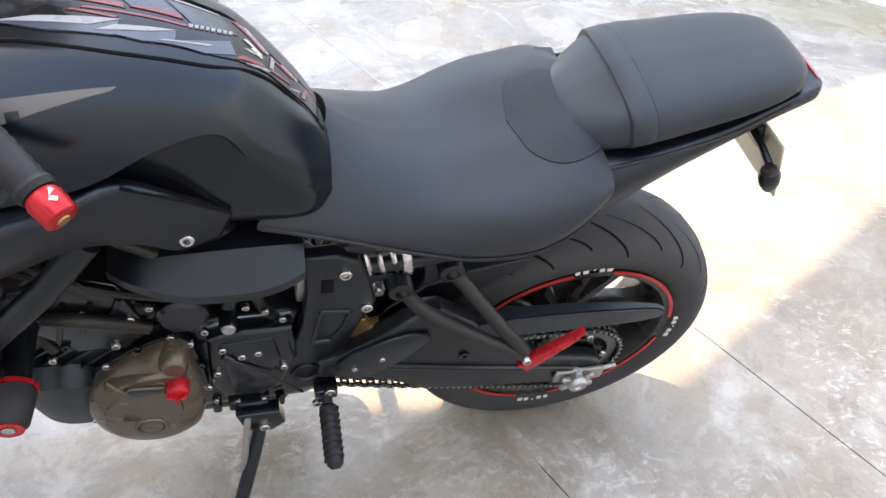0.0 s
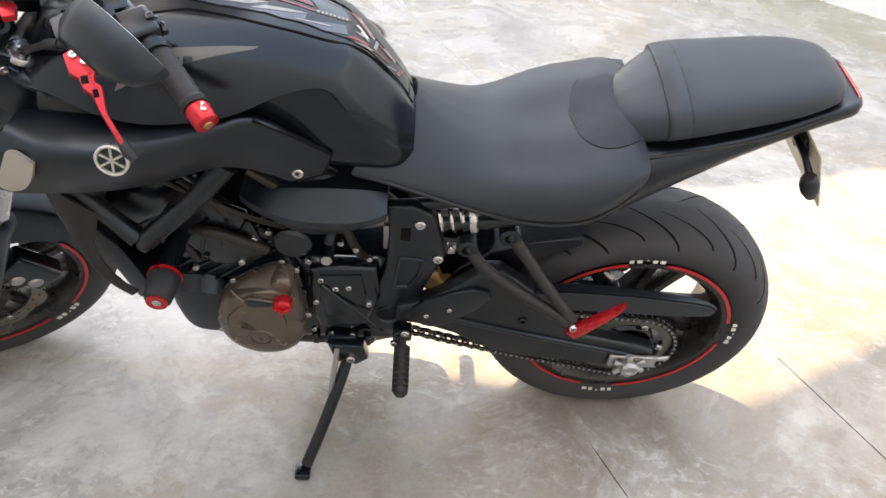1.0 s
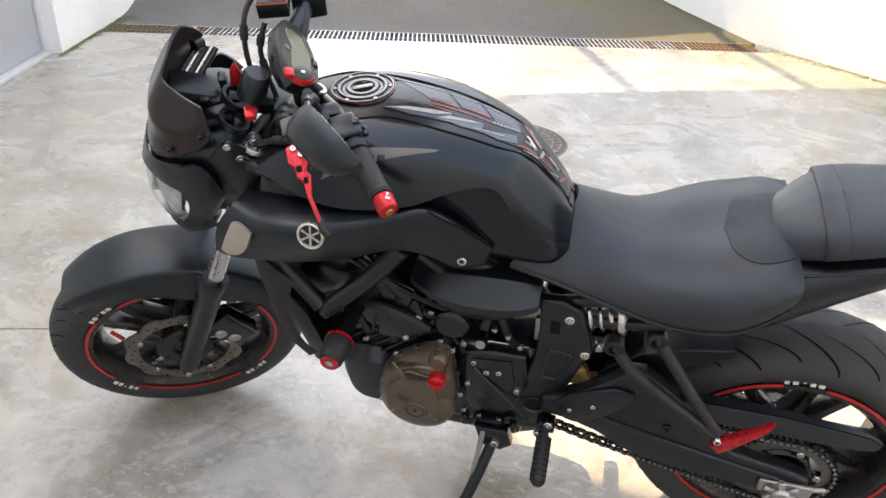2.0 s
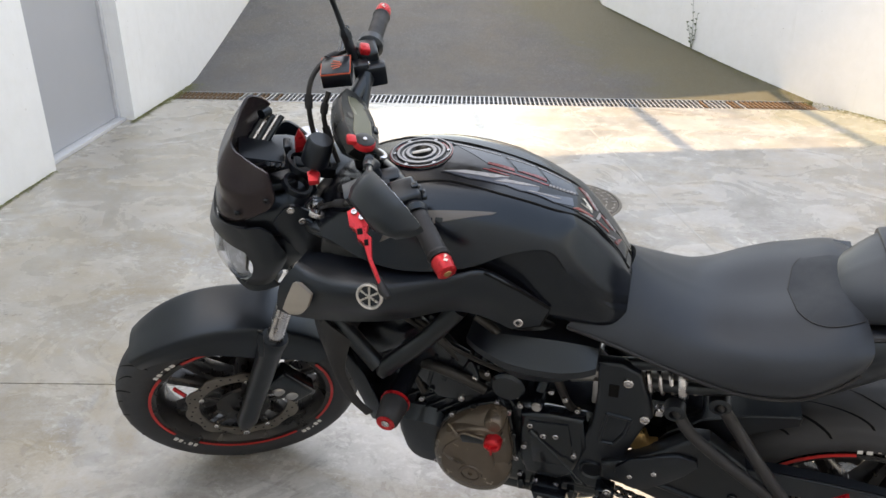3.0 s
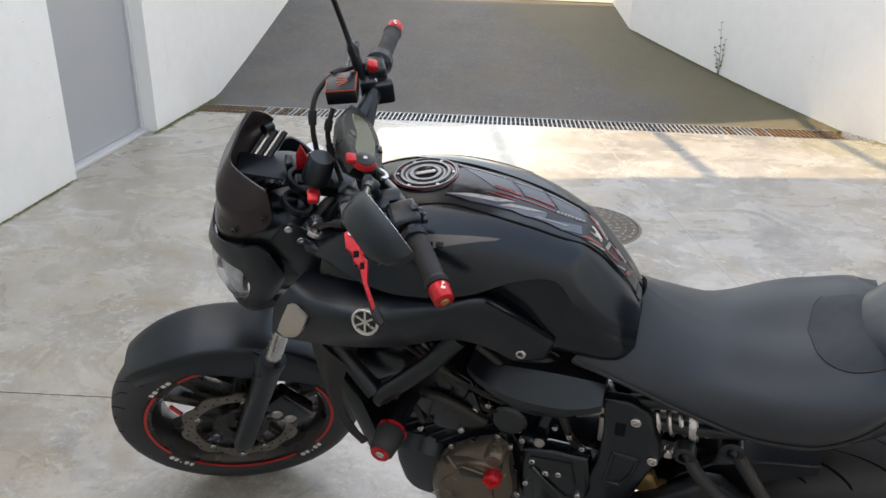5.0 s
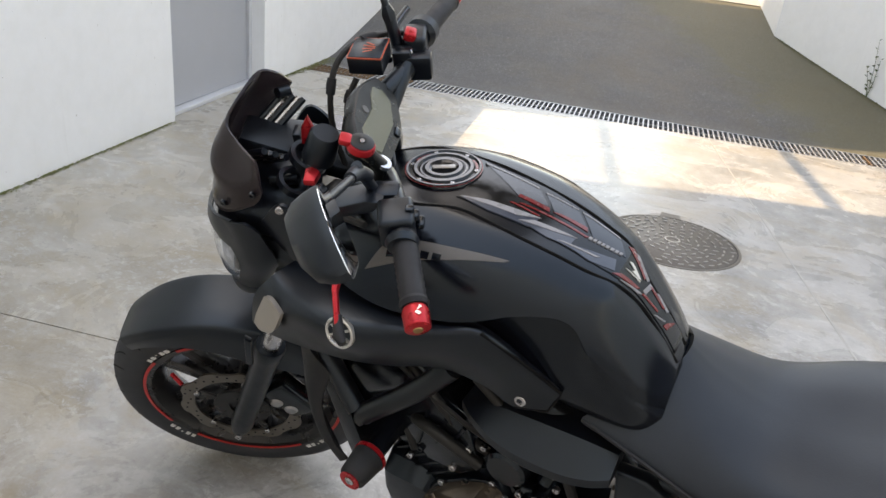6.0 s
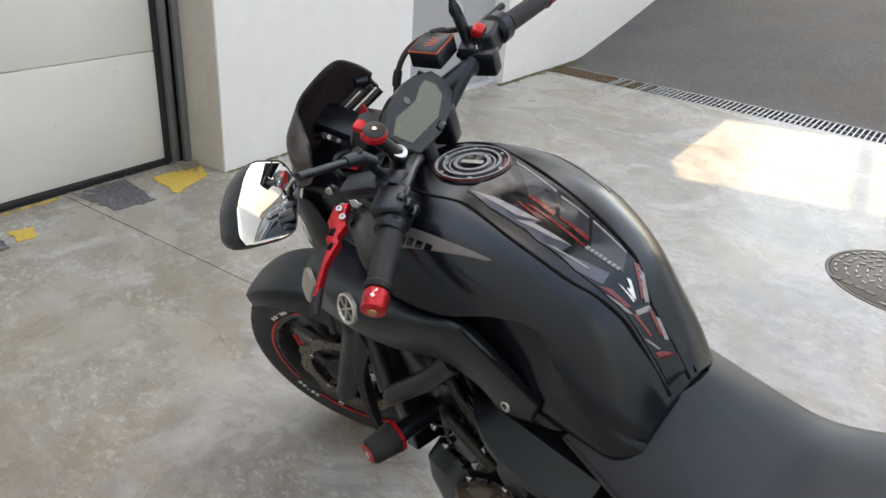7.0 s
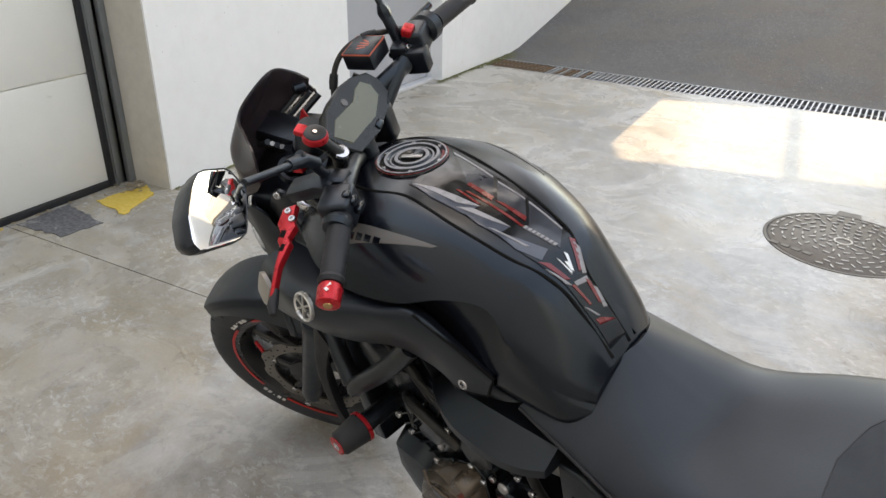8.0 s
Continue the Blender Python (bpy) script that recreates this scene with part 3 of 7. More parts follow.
def P(name, bm, material, label="", parent=None, sharp=38.0):
    return part(name, bm, material, parent or bike, label, sharp)


def FP(name, bm, material, label="", parent=None, dy=0.025, sharp=38.0):
    """A part of the steered front."""
    return part(name, moved(bm, STEER @ Matrix.Translation((0, dy, 0))), material, parent or bike, label, sharp)


def T(bm, dy=None):
    return moved(bm, Matrix.Translation((0, TY if dy is None else dy, 0)))


# ---- wheels ----
def tyre_bm(R, half, bead=0.219):
    h = R - bead
    prof = [(bead, -half * 0.76), (bead + h * 0.22, -half * 0.93), (bead + h * 0.48, -half), (bead + h * 0.70, -half * 0.90), (bead + h * 0.86, -half * 0.66),
            (bead + h * 0.96, -half * 0.36), (R, 0.0)]
    prof = [(v.x, v.y) for v in spline([(r, y, 0) for r, y in prof], 3)]
    full = prof + [(r, -y) for r, y in prof[-2::-1]]
    return lathe(full + [(bead - 0.006, half * 0.6), (bead - 0.006, -half * 0.6), full[0]], segs=72), prof


def on_tyre(prof, k):
    """The tyre's radius at a share k of its profile, 0 at the bead and 1 at the crown."""
    i = min(int(k * (len(prof) - 1)), len(prof) - 2)
    f = k * (len(prof) - 1) - i
    return (prof[i][0] + f * (prof[i + 1][0] - prof[i][0]), prof[i][1] + f * (prof[i + 1][1] - prof[i][1]))


def grooves_bm(prof, count, k0, k1, slant, width):
    """Slanted tread cuts as shallow dark channels on both shoulders."""
    bm = bmesh.new()
    for n in range(count):
        for side in (1, -1):
            long = 1.0 if n % 2 == 0 else 0.62
            va, vb = [], []
            for s in range(9):
                t = s / 8
                k = k0 + (k1 - k0) * t * long + (0.0 if n % 2 == 0 else 0.12)
                k = min(k, 0.995)
                r, y = on_tyre(prof, k)
                a = 2 * math.pi * (n + (0.5 if side < 0 else 0)) / count + slant * t ** 1.6
                w = width * (0.35 + 0.65 * math.sin(math.pi * min(1, t * 0.9 + 0.1)))
                for lst, d in ((va, -w / r), (vb, w / r)):
                    rr = r + 0.0006
                    lst.append(bm.verts.new((rr * math.cos(a + d), side * (y - 0.0004), rr * math.sin(a + d))))
            for i in range(8):
                bm.faces.new((va[i], va[i + 1], vb[i + 1], vb[i]))
    return bm


def rim_bm(half):
    p = [(0.223, -half), (0.224, -half + 0.006), (0.214, -half + 0.012), (0.203, -half + 0.024), (0.196, -0.01), (0.196, 0.01), (0.203, half - 0.024), (0.214, half - 0.012),
         (0.224, half - 0.006), (0.223, half), (0.208, half - 0.002), (0.192, half - 0.022), (0.186, 0.0), (0.192, -half + 0.022), (0.208, -half + 0.002), (0.223, -half)]
    return lathe(p, segs=72)


def spoke_bm(angle, r0, r1, w0, w1, d0, d1):
    rows = []
    for t in (0, 0.25, 0.5, 0.8, 1.0):
        r, w, d = r0 + (r1 - r0) * t, w0 + (w1 - w0) * t + 0.006 * (2 * t - 1) ** 2, d0 + (d1 - d0) * t
        rows.append([(r, -d, -w * 0.6), (r, -d * 0.7, -w), (r, d * 0.7, -w), (r, d, -w * 0.6), (r, d, w * 0.6), (r, d * 0.7, w), (r, -d * 0.7, w), (r, -d, w * 0.6)])
    bm = bmesh.new()
    rings = [[bm.verts.new(p) for p in r] for r in rows]
    for a, b in zip(rings, rings[1:]):
        for k in range(8):
            bm.faces.new((a[k], a[(k + 1) % 8], b[(k + 1) % 8], b[k]))
    bm.faces.new(rings[0])
    bm.faces.new(rings[-1])
    return moved(bm, Matrix.Rotation(angle, 4, "Y"))


def arc_bm(r0, r1, y, a0, a1, thick=0.0006):
    """A flat band on the wheel's left side between two angles (degrees)."""
    n = max(4, int(abs(a1 - a0) / 4))
    return lathe([(r0, y), (r1, y), (r1, y + thick * 3), (r0, y + thick * 3), (r0, y)], segs=n, start=a0, sweep=a1 - a0)


def letters_bm(r, y, a0, step, h=0.016):
    """Five plain bars that stand for lettering along the sidewall."""
    out = []
    for k, w in enumerate((0.0105, 0.009, 0.005, 0.0095, 0.0085)):
        hh = h if k != 2 else 0.0025
        b = box(-w / 2, w / 2, y - 0.0006, y + 0.002, -hh / 2, hh / 2)
        a = radians(a0 + step * k)
        out.append(moved(b, Matrix.Rotation(-a, 4, "Y") @ Matrix.Translation((r, 0, 0)) @ Matrix.Rotation(radians(90), 4, "Y")))
    return joined(*out)


def wheel(name, centre, R, half, rim_half, marks, put, groove_args, size):
    m = Matrix.Translation(centre) @ Matrix.Scale(size, 4)
    bm, prof = tyre_bm(R, half)
    hub = put(name, moved(joined(lathe([(0.012, -0.062), (0.036, -0.062), (0.042, -0.05), (0.046, -0.03), (0.055, -0.012), (0.055, 0.012), (0.046, 0.03), (0.042, 0.05), (0.036, 0.062), (0.012, 0.062), (0.012, -0.062)], segs=28)), m), RIM,
              "gloss black cast wheel with red rim tape")
    put("tyre", moved(bm, m), TYRE, "black rubber tyre with slanted tread cuts", hub)
    put("tread", moved(grooves_bm(prof, *groove_args), m), GROOVE, "", hub)
    put("rim", moved(rim_bm(rim_half), m), RIM, "", hub)
    for k in range(5):
        for d in (-12, 12):
            put("spoke", moved(spoke_bm(radians(72 * k + d + 8), 0.045, 0.195, 0.016, 0.010, 0.030, 0.018), m), RIM, "", hub)
    side_r, side_y = on_tyre(prof, 0.15)
    for a in marks:
        put("lettering", moved(letters_bm(side_r + 0.002, side_y - 0.0012, a, 3.7), m), WHITE, "plain white bars of lettering", hub)
    for i, a in enumerate(marks):
        nxt = marks[(i + 1) % len(marks)] + (360 if i == len(marks) - 1 else 0)
        put("rim_tape", moved(arc_bm(0.2185, 0.2255, -rim_half - 0.0022, a + 16, nxt - 4), m), REDTAPE, "thin red rim tape", hub)
    return hub


FAX = Vector((-1.468, 0.020, 0.300))
RAX = Vector((-0.009, 0, 0.330))
FAXM = Matrix.Translation(FAX) @ Matrix.Scale(1.04, 4)
fw = wheel("front_wheel", FAX, 0.303, 0.060, 0.052, (28, 118, 208, 298), FP, (34, 0.42, 0.97, 0.30, 0.0030), 1.045)
wheel("rear_wheel", RAX, 0.318, 0.090, 0.078, (-4, 86, 176, 262), P, (26, 0.40, 0.97, 0.36, 0.0036), 1.035)
FP("valve", rod(FAX + Vector((-0.155, -0.035, 0.09)), FAX + Vector((-0.128, -0.055, 0.075)), 0.0055, 10), RED, "red anodised valve cap", fw)


def disc_bm(r0, r1, y, thick, waves, holes):
    """A wavy brake disc ring with a row of drilled holes."""
    bm = bmesh.new()
    n = 96
    rings = []
    for yy in (y, y + thick):
        a = [bm.verts.new((r0 * math.cos(2 * math.pi * i / n), yy, r0 * math.sin(2 * math.pi * i / n))) for i in range(n)]
        b = []
        for i in range(n):
            t = 2 * math.pi * i / n
            rr = r1 + 0.0045 * math.tanh(2.2 * math.cos(waves * t))
            b.append(bm.verts.new((rr * math.cos(t), yy, rr * math.sin(t))))
        rings.append((a, b))
    for i in range(n):
        j = (i + 1) % n
        for a, b in rings:
            bm.faces.new((a[i], a[j], b[j], b[i]))
        for k in (0, 1):
            bm.faces.new((rings[0][k][i], rings[0][k][j], rings[1][k][j], rings[1][k][i]))
    return bm


for s in (-1, 1):
    d = FP("brake_disc", moved(disc_bm(0.108, 0.139, s * 0.066 - 0.0022, 0.0045, 10, 40), FAXM), DISCSTEEL, "worn steel wave brake disc", fw)
    dots = []
    for i in range(40):
        a, r = 2 * math.pi * i / 40, (0.116, 0.124, 0.131)[i % 3]
        dots.append(lathe([(0.0, 0), (0.0028, 0), (0.0028, 0.0004), (0.0, 0.0004)], (r * math.cos(a), s * 0.066 + (-0.0026 if s < 0 else 0.0026), r * math.sin(a)), segs=8))
    FP("drilling", moved(joined(*dots), FAXM), GROOVE, "", fw)
    arms = [moved(box(0.055, 0.112, s * 0.064 - 0.003, s * 0.064 + 0.003, -0.008, 0.008, 0.002, 1), Matrix.Rotation(2 * math.pi * k / 5, 4, "Y")) for k in range(5)]
    FP("disc_carrier", moved(joined(lathe([(0.030, s * 0.064 - 0.004), (0.066, s * 0.064 - 0.004), (0.066, s * 0.064 + 0.004), (0.030, s * 0.064 + 0.004), (0.030, s * 0.064 - 0.004)], segs=28), *arms), FAXM), RIM, "", fw)
    for k in range(5):
        a = 2 * math.pi * k / 5
        FP("disc_bolt", bolt(FAX + 1.04 * Vector((0.108 * math.cos(a), s * 0.068, 0.108 * math.sin(a))), (0, s, 0), 0.007, 0.006), STEEL, "", fw)

# ---- fork and front mudguard ----
FD = RAKE
for s in (-1, 1):
    base = FAX + Vector((0.0, s * 0.108, -0.022))
    leg = FP("fork_leg", tube([base - FD * 0.012, base + FD * 0.02, base + FD * 0.06, base + FD * 0.16, base + FD * 0.335, base + FD * 0.362, base + FD * 0.372], [0.020, 0.027, 0.026, 0.027, 0.029, 0.033, 0.030], 20), PLASTIC, "black lower fork leg")
    FP("fork_tube", rod(base + FD * 0.335, base + FD * 0.80, 0.0205, 20), STEEL, "bright steel fork tube", leg)
    FP("axle_bolt", bolt(base + Vector((0, s * 0.026, 0.0)), (0, s, 0), 0.008, 0.006), STEEL, "", leg)
    FP("fork_guard", plate([(base.x + 0.118, base.z + 0.345), (base.x + 0.130, base.z + 0.340), (base.x + 0.148, base.z + 0.420), (base.x + 0.138, base.z + 0.432)], s * 0.135 - 0.006, s * 0.135 + 0.006, 0.003), PLASTIC, "", leg)
    FP("fork_cap", moved(lathe([(0.0, 0.001), (0.006, 0.001), (0.008, 0.003), (0.017, 0.001), (0.0215, 0.004), (0.0235, 0.001), (0.0235, -0.006), (0.0, -0.006)], axis="z", segs=24), Matrix.Translation(base + (FD * 0.815 + Vector((-0.009, -0.030, 0)) if s < 0 else FD * 0.76)) @ FD.to_track_quat("Z", "Y").to_matrix().to_4x4()), STEEL, "polished fork cap", leg)
    FP("cap_holder", rod(base + FD * 0.74, base + (FD * 0.809 + Vector((-0.009, -0.030, 0)) if s < 0 else FD * 0.754), 0.0275, 20), ENGINE, "", leg)
    FP("caliper", moved(box(-0.035, 0.035, -0.024, 0.024, -0.062, 0.062, 0.010, 3), Matrix.Translation(FAX + Vector((0.135, s * 0.078, 0.075))) @ Matrix.Rotation(radians(-28), 4, "Y")), ENGINE, "black four-piston brake caliper", leg)
    for k in (-0.022, 0.028):
        FP("caliper_piston", moved(lathe([(0.0, 0.004), (0.012, 0.004), (0.016, 0.0), (0.016, -0.01), (0.0, -0.01)], segs=18), Matrix.Translation(FAX + Vector((0.120 + k * 0.55, s * 0.102, 0.062 - k * 0.6))) @ (Matrix.Rotation(radians(180), 4, "X") if s < 0 else Matrix.Identity(4))), DULLSTEEL, "", leg)


def guard_rows():
    rows = []
    for a in (124, 117, 108, 98, 88, 76, 62, 48, 36):
        t = radians(a)
        r = 0.340 + 0.012 * math.sin(radians((a - 36) * 180 / 88))
        wide = 0.058 + 0.020 * math.sin(radians(min(1, (124 - a) / 26) * 90))
        drop = 0.012 + 0.078 * math.exp(-((a - 66) / 32.0) ** 2)
        c, s_ = math.cos(t), math.sin(t)
        row = []
        for y, dr in ((0, 0.006), (-wide * 0.45, 0.0055), (-wide * 0.80, 0.0025), (-wide * 0.90, -0.001), (-wide * 0.97, -0.011), (-wide * 1.02, -0.014 - 0.2 * drop), (-wide * 1.04, -0.020 - drop * 0.85)):
            row.append((FAX.x + (r + dr) * c, y, FAX.z + (r + dr) * s_))
        rows.append(row)
    return rows


FP("front_mudguard", shell(mirrored(guard_rows()), 0.004, 4, 3), MATT, "matt black front mudguard", sharp=60)
for s in (-1, 1):
    FP("stay_bolt", bolt(FAX + Vector((0.055, s * 0.083, 0.245)), (0, s, 0), 0.007, 0.005), ENGINE)

# yokes, stem and bars
def yoke(z, label):
    c = FAX + FD * ((z - FAX.z) / FD.z)
    bm = slab([(-0.032, -0.145), (0.030, -0.145), (0.062, -0.05), (0.062, 0.05), (0.030, 0.145), (-0.032, 0.145), (-0.030, 0.05), (-0.030, -0.05)], -0.014, 0.014, 0.005, 2)
    return FP("yoke", moved(bm, Matrix.Translation(c) @ FD.to_track_quat("Z", "Y").to_matrix().to_4x4() @ Matrix.Rotation(radians(0), 4, "Z")), FRAMEMAT, label)


yoke(0.80, "black lower yoke")
yk = yoke(1.015, "black upper yoke")
FP("yoke_arm", slab([(-1.165, -0.14), (-1.14, -0.165), (-1.11, -0.155), (-1.085, -0.10), (-1.075, -0.03), (-1.12, -0.02), (-1.160, -0.07)], 0.982, 1.006, 0.006, 3), PLASTIC, "", yk)
P("steering_head", rod((-1.155, 0, 0.80), (-1.06, 0, 1.0), 0.036, 20), FRAMEMAT)
bar_path = [(-0.945, -0.368, 1.110), (-0.959, -0.30, 1.122), (-0.979, -0.20, 1.134), (-1.002, -0.12, 1.118), (-1.025, -0.06, 1.085), (-1.03, 0.0, 1.082), (-1.025, 0.06, 1.085), (-1.002, 0.12, 1.122), (-0.980, 0.20, 1.142), (-0.952, 0.30, 1.134), (-0.930, 0.372, 1.122)]
hb = FP("handlebar", tube(spline(bar_path, 4), 0.0125, 14), FRAMEMAT, "satin black handlebar", dy=0)
for s in (-1, 1):
    FP("bar_clamp", box(-1.052, -1.005, s * 0.045 - 0.018, s * 0.045 + 0.018, 1.035, 1.105, 0.008, 3), FRAMEMAT, "", hb, dy=0)
for i, j, lab in ((0, 2, "left"), (10, 8, "right")):
    a, b = Vector(bar_path[i]), Vector(bar_path[j])
    w = (b - a).normalized()
    ribs = [(0.0175 if k % 2 else 0.0165) for k in range(22)]
    FP("grip", tube([a + w * (0.022 + 0.112 * k / 21) for k in range(22)], ribs, 18), RUBBER, "black ribbed rubber grip", hb, dy=0)
    FP("grip_collar", tube([a + w * 0.015, a + w * 0.021, a + w * 0.027], [0.017, 0.0195, 0.017], 18), RUBBER, "", hb, dy=0)
    FP("bar_end", tube([a - w * 0.016, a - w * 0.014, a + w * 0.008, a + w * 0.014], [0.011, 0.0165, 0.0175, 0.015], 18), RED, "red anodised bar end", hb, dy=0)
    FP("end_screw", tube([a - w * 0.0175, a - w * 0.0155], [0.006, 0.007], 10), GOLD, "", hb, dy=0)
    for k in (-1, 1):
        FP("end_mark", moved(box(-0.0035, 0.0035, -0.0022, 0.0022, 0.0, 0.0006), Matrix.Translation(a + w * 0.001 + Vector((0.004, 0.004 * k, 0.0166))) @ Matrix.Rotation(radians(35 * k), 4, "Z")), LOGOSILVER, "", hb, dy=0)

# left controls
LC = Matrix.Translation((-0.014, 0, 0.016))
sw = FP("left_switchgear", moved(box(-0.024, 0.024, -0.026, 0.026, -0.024, 0.024, 0.007, 3), LC @ Matrix.Translation((-0.966, -0.222, 1.112)) @ Matrix.Rotation(radians(8), 4, "Z")), PLASTIC, "black switch housing with buttons", dy=0)
for k, (dx, dz, w) in enumerate(((0.010, 0.012, 0.008), (0.016, -0.002, 0.010), (0.004, 0.022, 0.006))):
    FP("button", moved(box(-0.957 + dx, -0.945 + dx, -0.222 - w, -0.222 + w, 1.108 + dz, 1.118 + dz, 0.003, 2), LC), ENGINE, "", sw, dy=0)
FP("clutch_collar", moved(tube([(-0.957, -0.252, 1.112), (-0.956, -0.258, 1.112), (-0.955, -0.266, 1.111)], [0.020, 0.023, 0.020], 18), LC), PLASTIC, "", sw, dy=0)
perch = FP("clutch_perch", moved(joined(moved(box(-0.03, 0.02, -0.016, 0.016, -0.014, 0.014, 0.006, 2), Matrix.Translation((-0.985, -0.175, 1.118))), plate([(-1.06, 1.10), (-1.0, 1.112), (-0.985, 1.13), (-1.01, 1.134), (-1.065, 1.118)], -0.205, -0.165, 0.004)), LC), PLASTIC, "black clutch lever perch", dy=0)
FP("cable_adjuster", tube([(-1.055, -0.165, 1.100), (-1.062, -0.140, 1.092), (-1.070, -0.122, 1.084)], [0.009, 0.010, 0.007], 12), CREAM, "", perch, dy=0)
lever_out = [(-1.068, -0.208), (-1.049, -0.198), (-1.044, -0.222), (-1.034, -0.234), (-1.038, -0.254), (-1.031, -0.262), (-1.033, -0.300), (-1.021, -0.347), (-1.027, -0.350), (-1.040, -0.302), (-1.045, -0.272), (-1.054, -0.262), (-1.056, -0.246), (-1.066, -0.236)]
LM = Matrix.Translation((-1.066, -0.226, 1.116)) @ Matrix.Rotation(radians(12.7), 4, "X") @ Matrix.Rotation(radians(-5.1), 4, "Z") @ Matrix.Translation((1.055, 0.212, 0))
lv = FP("clutch_lever", moved(slab(lever_out, -0.007, 0.007, 0.0025, 2), LM), RED, "red anodised folding clutch lever", dy=0)
for p, w in (((-1.049, -0.250), 0.0045), ((-1.040, -0.272), 0.0035)):
    FP("lever_slot", moved(box(p[0] - w, p[0] + w, p[1] - 0.006, p[1] + 0.006, 0.0066, 0.0076, 0.0004, 1), LM), GROOVE, "", lv, dy=0)
for p in ((-1.056, -0.212), (-1.044, -0.224)):
    FP("lever_bolt", moved(bolt((p[0], p[1], 0.0065), (0, 0, 1), 0.0055, 0.004), LM), STEEL, "", lv, dy=0)
FP("lever_tip", moved(tube([(-1.027, -0.335, 0), (-1.020, -0.36, 0), (-1.013, -0.372, 0)], [0.006, 0.008, 0.005], 10), LM), RUBBER, "", lv, dy=0)

# left mirror
stem = FP("left_mirror", rod((-1.036, -0.305, 1.252), (-1.027, -0.205, 1.198), 0.0055, 12), PLASTIC, "black mirror on a slim stem", dy=0)
FP("stem_elbow", joined(tube([(-1.030, -0.222, 1.207), (-1.026, -0.194, 1.193), (-1.018, -0.178, 1.172)], [0.0085, 0.0115, 0.0095], 12), rod((-1.026, -0.196, 1.205), (-1.010, -0.160, 1.112), 0.0078, 12)), PLASTIC, "", stem, dy=0)
BI = bike.matrix_world.inverted()


def placed(bm, origin, normal, up=(0, 0, 1)):
    """From a flat frame (side, up, out) to a place and a facing in the world, then into the motorcycle's frame."""
    n = Vector(normal).normalized()
    w = Vector(up).cross(n).normalized()
    u = n.cross(w)
    m = Matrix(((w.x, u.x, n.x, origin[0]), (w.y, u.y, n.y, origin[1]), (w.z, u.z, n.z, origin[2]), (0, 0, 0, 1)))
    return moved(bm, BI @ m)


OUT = [(0.024, 0.0435), (0.080, 0.0237), (0.0895, -0.009), (0.030, -0.0452), (0.002, -0.0432), (-0.0705, -0.0194), (-0.0735, -0.006), (-0.048, 0.0188), (-0.008, 0.0374)]
MID = [0.5 * (OUT[i][k] + OUT[(i + 1) % 9][k]) for i in range(9) for k in (0, 1)]
OUT = [q for i in range(9) for q in ((0.28 * MID[2 * i - 2] + 0.72 * OUT[i][0], 0.28 * MID[2 * i - 1] + 0.72 * OUT[i][1]), (0.28 * MID[2 * i] + 0.72 * OUT[i][0], 0.28 * MID[2 * i + 1] + 0.72 * OUT[i][1]))][::-1]


def loft_flat(outline, steps):
    """Rings of one outline, scaled and set back, capped at both ends."""
    bm = bmesh.new()
    rings = [[bm.verts.new((x * k + ox, y * k + oy, z)) for x, y in outline] for k, z, ox, oy in steps]
    n = len(outline)
    for a, b in zip(rings, rings[1:]):
        for i in range(n):
            bm.faces.new((a[i], a[(i + 1) % n], b[(i + 1) % n], b[i]))
    bm.faces.new(rings[0])
    bm.faces.new(rings[-1][::-1])
    return bm


MW, MN = (-0.778, -0.590, 1.098), (0.612, 0.602, 0.513)
P("mirror_housing", placed(loft_flat(OUT, [(1.01, 0.001, 0, 0), (1.035, 0.003, 0, 0), (1.04, -0.003, 0, 0), (1.0, -0.014, 0.002, 0), (0.88, -0.030, 0.008, 0), (0.58, -0.043, 0.018, 0.002)]), MW, MN), PLASTIC, "black mirror shell", stem)
P("mirror_glass", placed(loft_flat(OUT, [(0.985, 0.0012, 0, 0), (1.0, 0.0028, 0, 0), (0.985, 0.0034, 0, 0)]), MW, MN), MIRROR, "mirror glass", stem)

# right controls, reservoir and the stem of the far mirror
FP("right_switchgear", moved(box(-0.022, 0.022, -0.030, 0.030, -0.026, 0.026, 0.008, 3), Matrix.Translation((-0.984, 0.188, 1.141)) @ Matrix.Scale(0.9, 4)), PLASTIC, "black switch housing", dy=0)
FP("kill_switch", moved(box(-0.010, 0.010, -0.013, 0.013, -0.008, 0.008, 0.004, 3), Matrix.Translation((-0.990, 0.174, 1.166)) @ Matrix.Rotation(radians(18), 4, "Y")), RED, "red kill switch", dy=0)
FP("throttle_drum", tube([(-0.979, 0.208, 1.1425), (-0.977, 0.214, 1.1425), (-0.972, 0.232, 1.141), (-0.970, 0.238, 1.141)], [0.020, 0.027, 0.027, 0.019], 18), PLASTIC, "", dy=0)
rs = FP("brake_reservoir", moved(box(-0.034, 0.034, -0.034, 0.034, -0.022, 0.022, 0.003, 2), Matrix.Translation((-1.052, 0.118, 1.156)) @ Matrix.Rotation(radians(-8), 4, "Z") @ Matrix.Translation((0, 0, 0.006)) @ Matrix.Diagonal((0.84, 0.86, 0.66, 1))), PLASTIC, "black brake fluid reservoir with orange edging", dy=0)
RM = Matrix.Translation((-1.052, 0.118, 1.156)) @ Matrix.Rotation(radians(-8), 4, "Z") @ Matrix.Translation((0, 0, 0.006)) @ Matrix.Diagonal((0.84, 0.86, 0.66, 1))
FP("reservoir_lid", moved(box(-0.032, 0.032, -0.032, 0.032, 0.0225, 0.0265, 0.001, 1), RM), PLASTIC, "", rs, dy=0)
